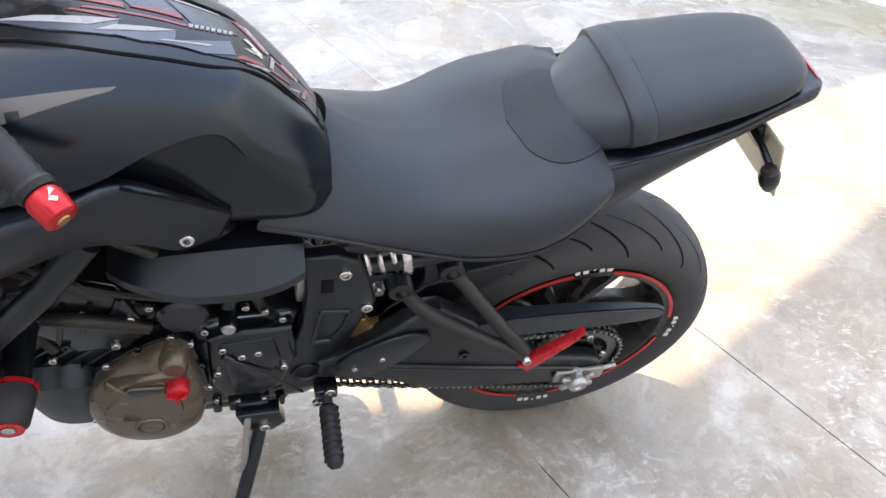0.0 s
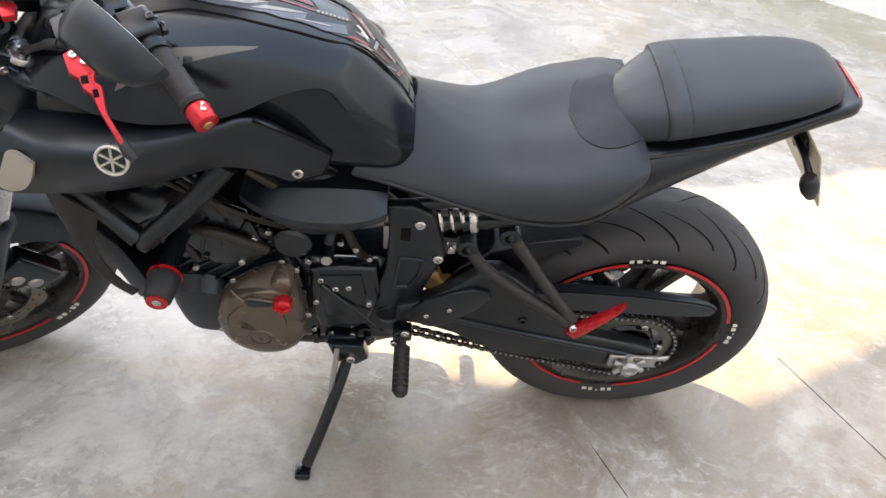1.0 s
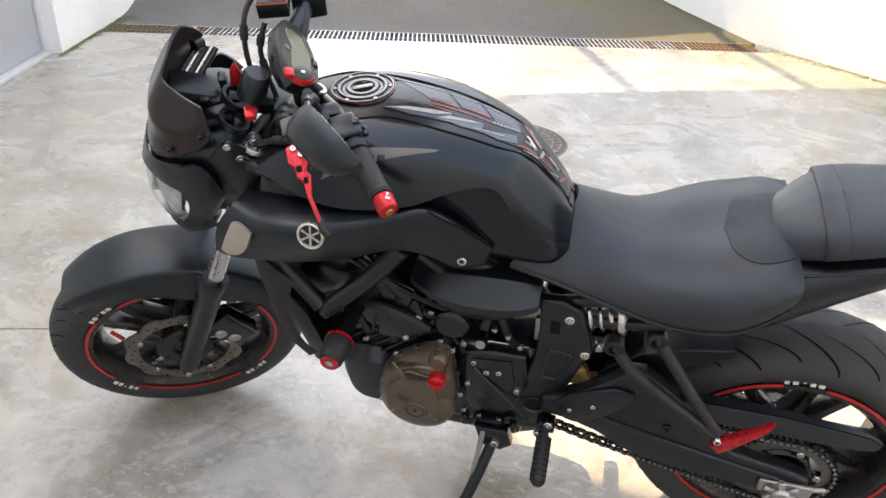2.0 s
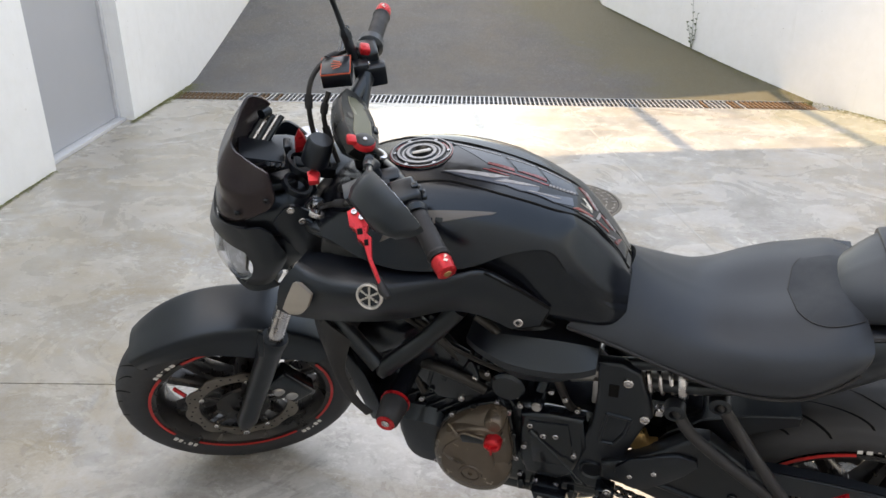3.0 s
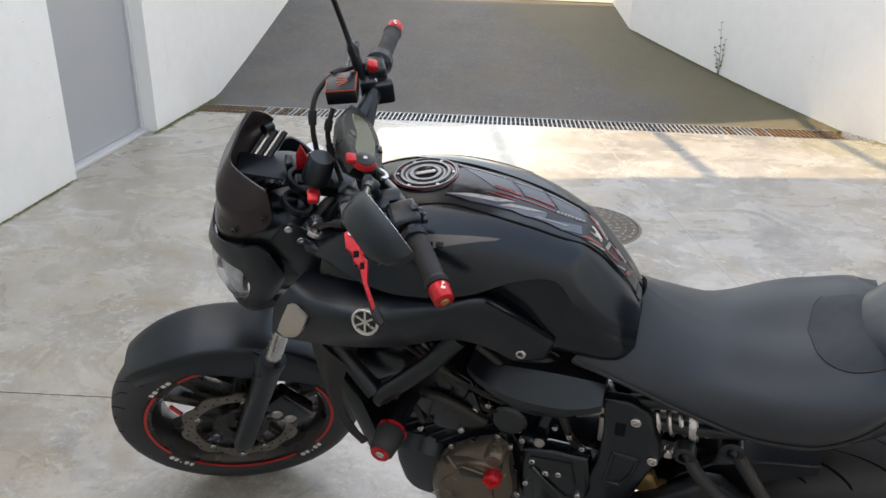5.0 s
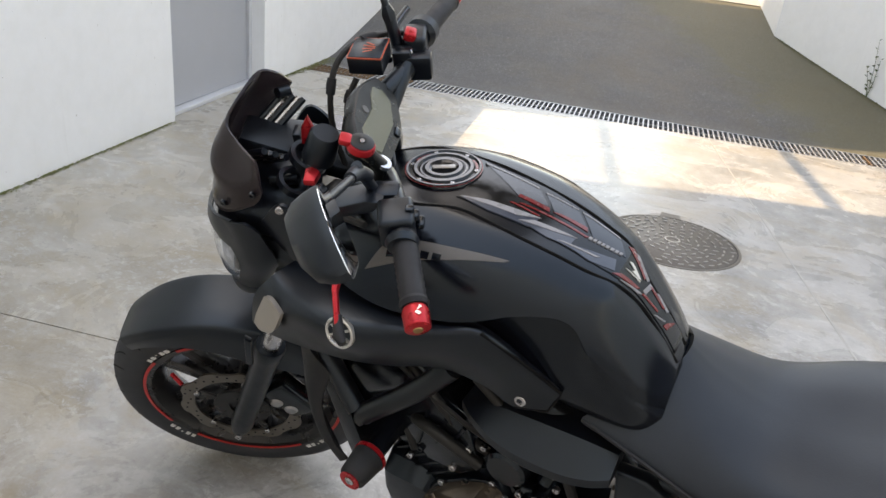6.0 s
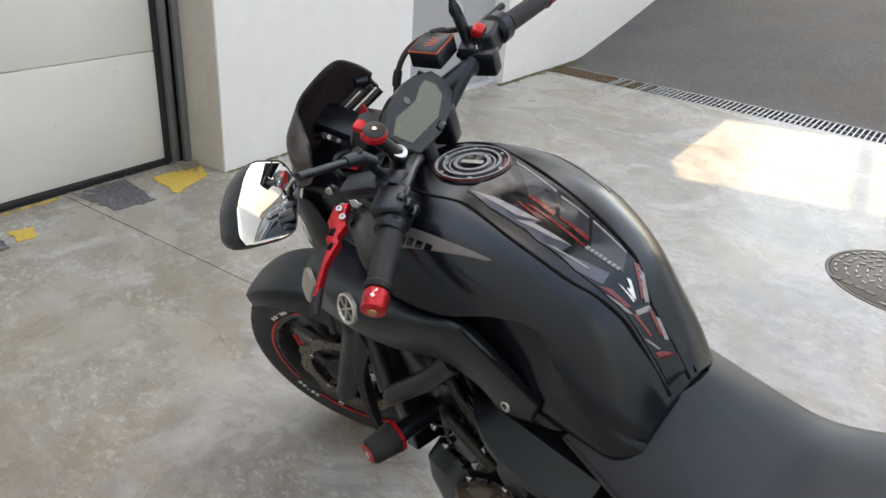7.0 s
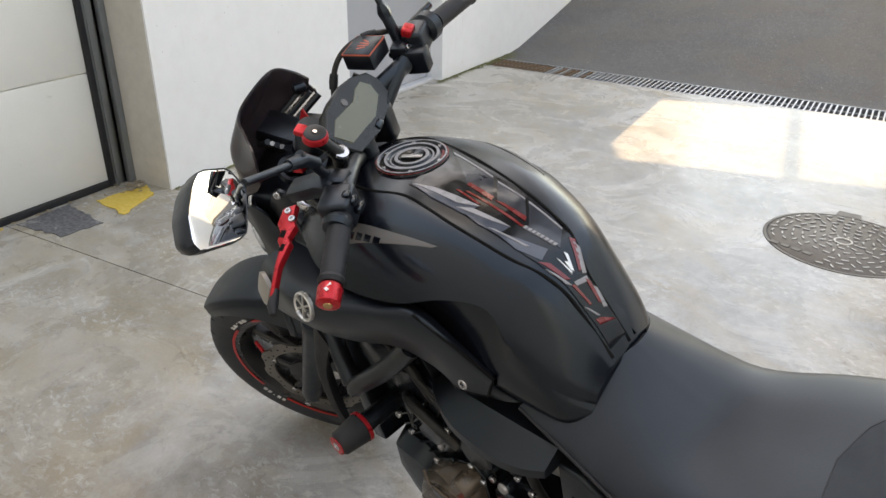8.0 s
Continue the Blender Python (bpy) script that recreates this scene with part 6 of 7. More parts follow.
# ---- frame, subframe and side plates ----
P("main_frame", joined(*[joined(tube(spline([(-0.80, s * 0.150 + TY, 0.845), (-0.86, s * 0.165 + TY, 0.775), (-0.945, s * 0.182 + TY, 0.695), (-0.950, s * 0.182 + TY, 0.680)], 4), 0.018, 14),
                                     tube(spline([(-1.12, s * 0.10 + TY, 0.86), (-1.06, s * 0.145 + TY, 0.775), (-0.965, s * 0.182 + TY, 0.690)], 4), 0.017, 14),
                                     tube(spline([(-0.80, s * 0.110 + TY, 0.835), (-0.70, s * 0.095 + TY, 0.79), (-0.58, s * 0.095, 0.735), (-0.50, s * 0.105, 0.66)], 4), 0.019, 14)) for s in (-1, 1)]), FRAMEMAT, "satin black tubular frame")
P("subframe", joined(*[joined(tube(spline([(-0.49, s * 0.105, 0.675), (-0.40, s * 0.118, 0.690), (-0.28, s * 0.125, 0.725), (-0.10, s * 0.115, 0.800)], 4), 0.0125, 12), tube(spline([(-0.50, s * 0.11, 0.72), (-0.34, s * 0.12, 0.765), (-0.12, s * 0.11, 0.80)], 4), 0.013, 12)) for s in (-1, 1)]), FRAMEMAT, "satin black subframe rails")
for s in (-1, 1):
    out = [(-0.545, 0.738), (-0.500, 0.742), (-0.466, 0.724), (-0.444, 0.665), (-0.431, 0.618), (-0.446, 0.582), (-0.470, 0.504), (-0.488, 0.420), (-0.496, 0.395), (-0.512, 0.366), (-0.568, 0.364), (-0.588, 0.405), (-0.566, 0.490), (-0.545, 0.574), (-0.540, 0.660)]
    pl = P("side_plate", plate(out, s * 0.125 - 0.014, s * 0.125 + 0.014, 0.007, 3), PLASTIC, "black frame side plate with a pressed recess")
    rec = [(-0.518, 0.607), (-0.472, 0.602), (-0.480, 0.560), (-0.499, 0.522), (-0.528, 0.520)]
    P("plate_recess", joined(*[rod((a[0], s * 0.1395, a[1]), (b[0], s * 0.1395, b[1]), 0.0042, 8) for a, b in zip(rec, rec[1:] + rec[:1])]), PLASTIC, "", pl)
    P("plate_slot", box(-0.520, -0.500, s * 0.137, s * 0.1405, 0.655, 0.690, 0.002, 1), GROOVE, "", pl)
    for p in ((-0.485, 0.703), (-0.447, 0.613)):
        P("plate_bolt", bolt((p[0], s * 0.139, p[1]), (0, s, 0), 0.010, 0.008), STEEL, "", pl)
    P("pivot_cap", lathe([(0.0, s * 0.139), (0.020, s * 0.139), (0.023, s * 0.143), (0.027, s * 0.143), (0.029, s * 0.137), (0.029, s * 0.120)], (-0.537, 0, 0.425), segs=26), PLASTIC, "", pl)
    # heel guard and pegs
    hg = P("heel_guard", plate([(-0.490, 0.462), (-0.468, 0.430), (-0.448, 0.424), (-0.423, 0.432), (-0.388, 0.462), (-0.357, 0.495), (-0.336, 0.528), (-0.342, 0.545), (-0.377, 0.551), (-0.419, 0.534), (-0.464, 0.511), (-0.490, 0.480)], s * 0.160 - 0.005, s * 0.160 + 0.005, 0.004, 2), PLASTIC, "black heel guard")
    for p in ((-0.460, 0.466), (-0.415, 0.488)):
        P("guard_bolt", bolt((p[0], s * 0.165, p[1]), (0, s, 0), 0.0055, 0.005), STEEL, "", hg)
    fp = P("foot_peg", tube([(-0.505, s * 0.170, 0.392), (-0.505, s * 0.185, 0.388), (-0.505, s * 0.19, 0.386), (-0.503, s * 0.285, 0.362), (-0.503, s * 0.292, 0.360)], [0.009, 0.010, 0.0155, 0.0145, 0.008], 12), RUBBER, "black rubber foot peg")
    for k in range(8):
        P("peg_ridge", moved(box(-0.0165, 0.0165, -0.002, 0.002, -0.0165, 0.0165, 0.003, 1), Matrix.Translation((-0.504, s * (0.198 + 0.011 * k), 0.3845 - 0.0028 * k))), RUBBER, "", fp)
    P("peg_mount", joined(box(-0.525, -0.485, s * 0.138, s * 0.172, 0.378, 0.405, 0.005, 2), rod((-0.505, s * 0.165, 0.372), (-0.505, s * 0.165, 0.412), 0.007, 10)), ENGINE, "", fp)
    P("peg_bolt", bolt((-0.500, s * 0.172, 0.410), (0, s, 0.2), 0.009, 0.008), STEEL, "", fp)
    P("peg_bolt", bolt((-0.520, s * 0.168, 0.370), (0, s, 0.0), 0.009, 0.008), STEEL, "", fp)
    # passenger peg stay
    st = P("passenger_stay", joined(tube(spline([(-0.392, s * 0.128, 0.640), (-0.36, s * 0.150, 0.605), (-0.28, s * 0.180, 0.565), (-0.185, s * 0.205, 0.520)], 4), [0.012] * 13, 10), tube(spline([(-0.318, s * 0.128, 0.675), (-0.285, s * 0.150, 0.64), (-0.235, s * 0.180, 0.585), (-0.180, s * 0.205, 0.525)], 4), [0.012] * 13, 10)), STAYMAT, "worn black passenger peg stay")
    for p in ((-0.395, 0.642), (-0.320, 0.680)):
        P("stay_boss", lathe([(0.007, s * 0.118), (0.020, s * 0.118), (0.020, s * 0.142), (0.016, s * 0.145), (0.011, s * 0.145), (0.009, s * 0.135), (0.007, s * 0.118)], (p[0], 0, p[1]), segs=20), PLASTIC, "", st)
    pp = P("passenger_peg", moved(slab([(-0.012, -0.014), (0.020, -0.015), (0.100, -0.008), (0.132, 0.004), (0.090, 0.006), (0.030, 0.014), (-0.012, 0.014)], -0.010, 0.010, 0.004, 2), Matrix.Translation((-0.172, s * 0.212, 0.500)) @ Matrix.Rotation(radians(-48), 4, "Y") @ Matrix.Scale(0.92, 4) @ Matrix.Rotation(radians(90), 4, "X")), RED, "folded red passenger peg")
    P("peg_pin", bolt((-0.180, s * 0.216, 0.520), (0, s, 0), 0.008, 0.008), STEEL, "", pp)

# airbox pod, shock, engine
POD = []
for x, z0, z1, z2, y0, y1, y2 in ((-0.797, 0.753, 0.750, 0.747, 0.120, 0.140, 0.122), (-0.765, 0.766, 0.750, 0.724, 0.134, 0.164, 0.138), (-0.705, 0.778, 0.742, 0.676, 0.140, 0.184, 0.146), (-0.625, 0.782, 0.740, 0.680, 0.140, 0.186, 0.148), (-0.575, 0.776, 0.742, 0.708, 0.134, 0.176, 0.148), (-0.545, 0.768, 0.744, 0.730, 0.128, 0.160, 0.144)):
    POD.append([(x, 0, z0), (x, -y0, z0), (x, -y1, z1 + 0.004), (x, -y1, z1 - 0.012), (x, -y2, z2), (x, 0, z2)])
P("airbox_cover", T(body(POD, 4, 1), -0.004), PLASTIC, "black plastic airbox side cover", sharp=24)
sh = P("shock_absorber", rod((-0.52, -0.096, 0.668), (-0.345, -0.096, 0.690), 0.017, 14), DULLSTEEL, "coil-over shock absorber")
P("spring", moved(tube([(0.028 * math.cos(0.42 * k), 0.028 * math.sin(0.42 * k), 0.00135 * k) for k in range(64)], 0.0052, 8), Matrix.Translation((-0.480, -0.096, 0.676)) @ Matrix.Rotation(radians(82), 4, "Y")), STEEL, "bright coil spring", sh)
P("spring_seat", moved(lathe([(0.012, -0.008), (0.036, -0.008), (0.038, -0.004), (0.038, 0.004), (0.034, 0.008), (0.012, 0.008)], axis="z", segs=24), Matrix.Translation((-0.386, -0.096, 0.687)) @ Matrix.Rotation(radians(82), 4, "Y")), STEEL, "polished spring seat", sh)
P("shock_eye", joined(box(-0.382, -0.352, -0.112, -0.082, 0.672, 0.706, 0.007, 2), rod((-0.365, -0.120, 0.690), (-0.365, -0.075, 0.690), 0.010, 14)), DULLSTEEL, "", sh)
P("shock_bolt", bolt((-0.365, -0.120, 0.690), (0, -1, 0), 0.0075, 0.006), STEEL, "", sh)
P("shock_spacer", box(-0.430, -0.412, -0.112, -0.092, 0.592, 0.612, 0.003, 1), STEEL, "bright spacer", sh)
P("link_plate", plate([(-0.470, 0.500), (-0.464, 0.530), (-0.455, 0.553), (-0.440, 0.550), (-0.431, 0.526), (-0.415, 0.529), (-0.412, 0.493), (-0.425, 0.490), (-0.450, 0.500)], -0.126, -0.104, 0.004, 2), GOLD, "gold anodised linkage plate", sh)
eng = P("engine", joined(box(-0.86, -0.50, -0.115, 0.115, 0.28, 0.56, 0.035, 3), box(-0.80, -0.56, -0.10, 0.10, 0.24, 0.30, 0.02, 2),
                         moved(box(-0.10, 0.10, -0.125, 0.125, -0.15, 0.14, 0.02, 2), Matrix.Translation((-0.865, 0, 0.61)) @ Matrix.Rotation(radians(-38), 4, "Y"))), ENGINE, "black twin-cylinder engine")
for k in range(6):
    P("cooling_fin", moved(box(-0.105, 0.105, -0.130, 0.130, -0.0025, 0.0025, 0.001, 1), Matrix.Translation((-0.865, 0, 0.61)) @ Matrix.Rotation(radians(-38), 4, "Y") @ Matrix.Translation((0, 0, -0.10 + 0.022 * k))), ENGINE, "", eng)
P("cylinder_head_cover", moved(box(-0.085, 0.085, -0.138, 0.138, -0.045, 0.045, 0.02, 3), Matrix.Translation((-0.955, 0, 0.725)) @ Matrix.Rotation(radians(-38), 4, "Y")), ENGINE, "", eng)
P("head_side", plate([(-0.925, 0.715), (-0.865, 0.735), (-0.795, 0.700), (-0.760, 0.600), (-0.80, 0.560), (-0.87, 0.560), (-0.915, 0.62)], -0.142, -0.120, 0.010, 3), ENGINE, "black cam drive cover", eng)
# bronze generator cover with its bolt flange
gcx, gcz = -0.775, 0.438
gen_out = [(-0.886, 0.412), (-0.872, 0.468), (-0.835, 0.515), (-0.788, 0.553), (-0.742, 0.574), (-0.718, 0.553), (-0.708, 0.490), (-0.703, 0.420), (-0.730, 0.345), (-0.789, 0.305), (-0.845, 0.318), (-0.878, 0.357)]
gcx, gcz = -0.790, 0.430
P("cover_flange", plate([((x - gcx) * 1.07 + gcx, (z - gcz) * 1.07 + gcz) for x, z in gen_out], -0.140, -0.112, 0.004, 2), ENGINE, "", eng)


def dome(outline, cx, cz, steps):
    bm = bmesh.new()
    sm = [(v.x, v.y) for v in spline([(x, z, 0) for x, z in outline + outline[:1]], 4)[:-1]]
    rings = [[bm.verts.new((cx + ox + (x - cx) * k, y, cz + (z - cz) * k)) for x, z in sm] for k, y, ox in steps]
    n = len(sm)
    for a, b in zip(rings, rings[1:]):
        for i in range(n):
            bm.faces.new((a[i], a[(i + 1) % n], b[(i + 1) % n], b[i]))
    bm.faces.new(rings[0])
    bm.faces.new(rings[-1][::-1])
    return bm


gen = P("generator_cover", dome(gen_out, gcx, gcz, [(1.0, -0.135, 0), (0.99, -0.150, 0), (0.94, -0.162, 0), (0.80, -0.174, -0.003), (0.66, -0.180, -0.004), (0.64, -0.184, -0.004), (0.36, -0.187, -0.004)]), BROWN, "bronze brown generator cover", eng)
P("cover_rib", dome([(-0.845, 0.505), (-0.79, 0.535), (-0.735, 0.540), (-0.722, 0.515), (-0.76, 0.505), (-0.81, 0.485)], -0.78, 0.512, [(1.0, -0.160, 0), (0.94, -0.178, 0), (0.8, -0.183, 0)]), BROWN, "", gen)
P("cover_rib", dome([(-0.855, 0.445), (-0.83, 0.455), (-0.79, 0.425), (-0.80, 0.410), (-0.84, 0.418)], -0.825, 0.432, [(1.0, -0.165, 0), (0.92, -0.184, 0), (0.7, -0.187, 0)]), BROWN, "", gen)
P("cover_dome", lathe([(0.0, -0.186), (0.040, -0.186), (0.066, -0.181), (0.080, -0.172), (0.086, -0.155)], (-0.790, 0, 0.395), segs=36), BROWN, "", gen)
P("cover_recess", plate([(-0.809, 0.507), (-0.797, 0.517), (-0.757, 0.511), (-0.760, 0.496), (-0.805, 0.490)], -0.1868, -0.170, 0.0015), ENGINE, "", gen)
P("recess_lip", tube(spline([(-0.835, -0.178, 0.530), (-0.813, -0.185, 0.508), (-0.800, -0.1875, 0.520), (-0.757, -0.1875, 0.514)], 4), 0.0024, 8), BROWN, "", gen)
P("cover_boss", lathe([(0.0, -0.182), (0.016, -0.182), (0.021, -0.176), (0.023, -0.140)], (-0.738, 0, 0.552), segs=24), BROWN, "", gen)
P("cover_ring", lathe([(0.019, -0.182), (0.021, -0.190), (0.025, -0.190), (0.028, -0.182), (0.019, -0.182)], (-0.790, 0, 0.392), segs=28), BROWN, "", gen)
P("inspection_plug", lathe([(0.0, -0.187), (0.004, -0.187), (0.005, -0.190), (0.018, -0.189), (0.019, -0.180), (0.0, -0.180)], (-0.790, 0, 0.392), segs=24), BROWN, "", gen)
oc = P("oil_cap", lathe([(0.0, -0.204), (0.012, -0.204), (0.016, -0.202), (0.0185, -0.198), (0.0185, -0.180), (0.0, -0.180)], (-0.737, 0, 0.512), segs=20), RED, "red anodised oil filler cap", eng)
for k in range(3):
    P("cap_wing", moved(box(0.0, 0.0165, -0.0085, 0.0, -0.0022, 0.0022, 0.001, 1), Matrix.Translation((-0.737, -0.2025, 0.512)) @ Matrix.Rotation(radians(120 * k + 90), 4, "Y")), RED, "", oc)
for i in range(0, len(gen_out)):
    x, z = gen_out[i]
    P("cover_bolt", bolt(((x - gcx) * 1.06 + gcx, -0.140, (z - gcz) * 1.06 + gcz), (0, -1, 0), 0.0065, 0.007), STEEL if i % 3 else ENGINE, "", eng)
sp = P("sprocket_cover", plate([(-0.690, 0.560), (-0.640, 0.575), (-0.560, 0.575), (-0.550, 0.490), (-0.575, 0.400), (-0.610, 0.372), (-0.680, 0.378), (-0.694, 0.43)], -0.145, -0.105, 0.012, 3), ENGINE, "black front sprocket cover", eng)
for p in ((-0.668, 0.540), (-0.615, 0.520), (-0.640, 0.515), (-0.575, 0.470), (-0.680, 0.470)):
    P("cover_bolt", bolt((p[0], -0.145, p[1]), (0, -1, 0), 0.0065, 0.007), STEEL, "", sp)
P("water_pump", lathe([(0.0, -0.150), (0.030, -0.150), (0.036, -0.145), (0.038, -0.13), (0.038, -0.09)], (-0.716, 0, 0.636), segs=28), ENGINE, "", eng)
P("sensor", joined(lathe([(0.0, -0.150), (0.012, -0.150), (0.014, -0.145), (0.014, -0.10)], (-0.655, 0, 0.600), segs=18), rod((-0.655, -0.12, 0.62), (-0.64, -0.10, 0.67), 0.014, 12)), ENGINE, "", eng)
P("sensor_cap", lathe([(0.0, -0.154), (0.009, -0.154), (0.011, -0.149), (0.0, -0.149)], (-0.655, 0, 0.600), segs=16), DULLSTEEL, "", eng)
P("gear_linkage", joined(rod((-0.660, -0.152, 0.520), (-0.545, -0.160, 0.395), 0.0024, 8), rod((-0.668, -0.150, 0.526), (-0.654, -0.153, 0.514), 0.0055, 8)), ENGINE, "", eng)
for p in ((-0.90, 0.655), (-0.845, 0.66), (-0.88, 0.585), (-0.815, 0.575), (-0.785, 0.64)):
    P("engine_bolt", bolt((p[0], -0.141, p[1]), (0, -1, 0), 0.0065, 0.006), STEEL if p[0] > -0.86 else ENGINE, "", eng)
for a in ([(-0.93, -0.12, 0.78), (-0.86, -0.14, 0.74), (-0.80, -0.13, 0.66), (-0.74, -0.12, 0.62)], [(-0.78, -0.13, 0.80), (-0.73, -0.135, 0.76), (-0.74, -0.125, 0.70), (-0.70, -0.13, 0.65)],
          [(-0.66, -0.11, 0.70), (-0.62, -0.125, 0.66), (-0.60, -0.12, 0.60), (-0.58, -0.11, 0.56)], [(-0.90, -0.13, 0.56), (-0.93, -0.12, 0.62), (-0.97, -0.11, 0.70)]):
    P("hose", tube(spline(a, 6), 0.0085, 10), CABLE, "black rubber hose", eng)
P("throttle_body", joined(rod((-0.60, -0.075, 0.645), (-0.53, -0.075, 0.665), 0.024, 16), box(-0.552, -0.530, -0.110, -0.07, 0.595, 0.660, 0.004, 2)), DULLSTEEL, "dull aluminium throttle body", eng)
chin = []
for x, zt, zb, w in ((-0.976, 0.490, 0.440, 0.09), (-0.962, 0.502, 0.375, 0.135), (-0.935, 0.510, 0.338, 0.146), (-0.89, 0.510, 0.328, 0.146), (-0.85, 0.48, 0.318, 0.135), (-0.80, 0.40, 0.300, 0.11)):
    chin.append([(x, 0, zt), (x, -w * 0.8, zt), (x, -w, zt - 0.02), (x, -w, (zt + zb) / 2), (x, -w * 0.9, zb + 0.015), (x, -w * 0.5, zb), (x, 0, zb)])
P("engine_chin", T(body(chin, 4, 1), -0.01), PLASTIC, "black engine chin cover", sharp=26)
P("silencer", T(body([[(-0.74, 0, 0.25), (-0.74, -0.07, 0.25), (-0.74, -0.09, 0.20), (-0.74, -0.07, 0.145), (-0.74, 0, 0.135)], [(-0.62, 0, 0.26), (-0.62, -0.085, 0.26), (-0.62, -0.105, 0.20), (-0.62, -0.085, 0.14), (-0.62, 0, 0.13)], [(-0.50, 0, 0.27), (-0.50, -0.07, 0.27), (-0.50, -0.09, 0.22), (-0.50, -0.07, 0.17), (-0.50, 0, 0.16)]], 4, 4), 0.065), ENGINE, "black underslung silencer")
# radiator and its shrouds
P("radiator", moved(box(-0.020, 0.020, -0.145, 0.145, -0.14, 0.16, 0.006, 2), Matrix.Translation((-1.045, TY * 0.5, 0.600)) @ Matrix.Rotation(radians(-16), 4, "Y")), ENGINE, "black radiator")
for s in (-1, 1):
    P("radiator_shroud", shell([[(-1.115, s * 0.150, 0.775), (-1.06, s * 0.185, 0.765), (-1.02, s * 0.190, 0.740)], [(-1.100, s * 0.165, 0.70), (-1.062, s * 0.205, 0.69), (-1.038, s * 0.205, 0.67)], [(-1.058, s * 0.185, 0.62), (-1.040, s * 0.214, 0.61), (-1.018, s * 0.212, 0.60)], [(-1.005, s * 0.205, 0.562), (-0.998, s * 0.216, 0.560), (-0.988, s * 0.212, 0.565)]], 0.006 * -s, 5, 4), RUBBER, "black radiator shroud", sharp=60)
    P("horn_box", box(-1.10, -1.02, s * 0.115 + TY - 0.045, s * 0.115 + TY + 0.045, 0.735, 0.800, 0.012, 3), RUBBER, "black plastic intake box")
    sl = P("crash_bobbin", tube([(-0.925, s * 0.120 - 0.01, 0.630), (-0.926, s * 0.216 - 0.005, 0.624)], 0.019, 18), ENGINE, "black crash bobbin with red rings")
    P("bobbin_end", lathe([(0.0, s * 0.276), (0.018, s * 0.276), (0.0235, s * 0.270), (0.0285, s * 0.229), (0.0285, s * 0.224), (0.0, s * 0.222)], (-0.927, -0.005, 0.622), segs=32), RUBBER, "", sl)
    P("bobbin_ring", lathe([(0.0, s * 0.223), (0.0300, s * 0.223), (0.0300, s * 0.217), (0.028, s * 0.215), (0.0, s * 0.215)], (-0.927, -0.005, 0.622), segs=32), RED, "", sl)
    P("bobbin_face", lathe([(0.008, s * 0.2765), (0.0185, s * 0.2765), (0.0185, s * 0.2785), (0.010, s * 0.2785), (0.008, s * 0.2765)], (-0.927, -0.005, 0.622), segs=28), RED, "", sl)
    P("bobbin_bolt", bolt((-0.927, s * 0.276 - 0.005, 0.622), (0, s, 0), 0.0085, 0.004), STEEL, "", sl)

# ---- swingarm, chain and stand ----
for s in (-1, 1):
    sa_out = [(-0.520, 0.470), (-0.470, 0.490), (-0.410, 0.540), (-0.355, 0.592), (-0.325, 0.595), (-0.255, 0.540), (-0.205, 0.462), (-0.120, 0.400), (0.010, 0.368), (0.040, 0.355), (0.045, 0.305), (0.020, 0.290), (-0.100, 0.300), (-0.230, 0.316), (-0.300, 0.330), (-0.345, 0.352), (-0.400, 0.390), (-0.455, 0.412), (-0.520, 0.425)]
    sa = P("swingarm", plate(sa_out, s * 0.135 - 0.020, s * 0.135 + 0.020, 0.010, 3), FRAMEMAT, "satin black swingarm")
    P("swingarm_rib", tube(spline([(-0.44, s * 0.156, 0.455), (-0.25, s * 0.157, 0.405), (-0.02, s * 0.156, 0.348)], 5), 0.006, 8), FRAMEMAT, "", sa)
    P("swingarm_bolt", bolt((-0.262, s * 0.155, 0.452), (0, s, 0), 0.010, 0.006), ENGINE, "", sa)
    ab = P("axle_block", lathe([(0.0, s * 0.186), (0.008, s * 0.186), (0.010, s * 0.190), (0.017, s * 0.190), (0.020, s * 0.186), (0.021, s * 0.176), (0.018, s * 0.168), (0.018, s * 0.150)], (-0.012, 0, 0.330), segs=28), DULLSTEEL, "machined aluminium axle bobbin", sa)
    for k in range(6):
        P("bobbin_lobe", moved(box(0.014, 0.038, -0.005, 0.005, -0.0065, 0.0065, 0.003, 1), Matrix.Translation((-0.012, s * 0.176, 0.330)) @ Matrix.Rotation(radians(60 * k + 20), 4, "Y")), DULLSTEEL, "", ab)
    P("adjuster", joined(box(-0.055, 0.050, s * 0.156, s * 0.166, 0.312, 0.350, 0.003, 1), rod((0.045, s * 0.158, 0.335), (0.075, s * 0.158, 0.345), 0.005, 8)), DULLSTEEL, "", sa)
P("linkage_housing", box(-0.475, -0.335, -0.075, 0.075, 0.475, 0.600, 0.015, 2), ENGINE)
P("swingarm_bridge", box(-0.46, -0.36, -0.12, 0.12, 0.42, 0.49, 0.015, 2), FRAMEMAT)


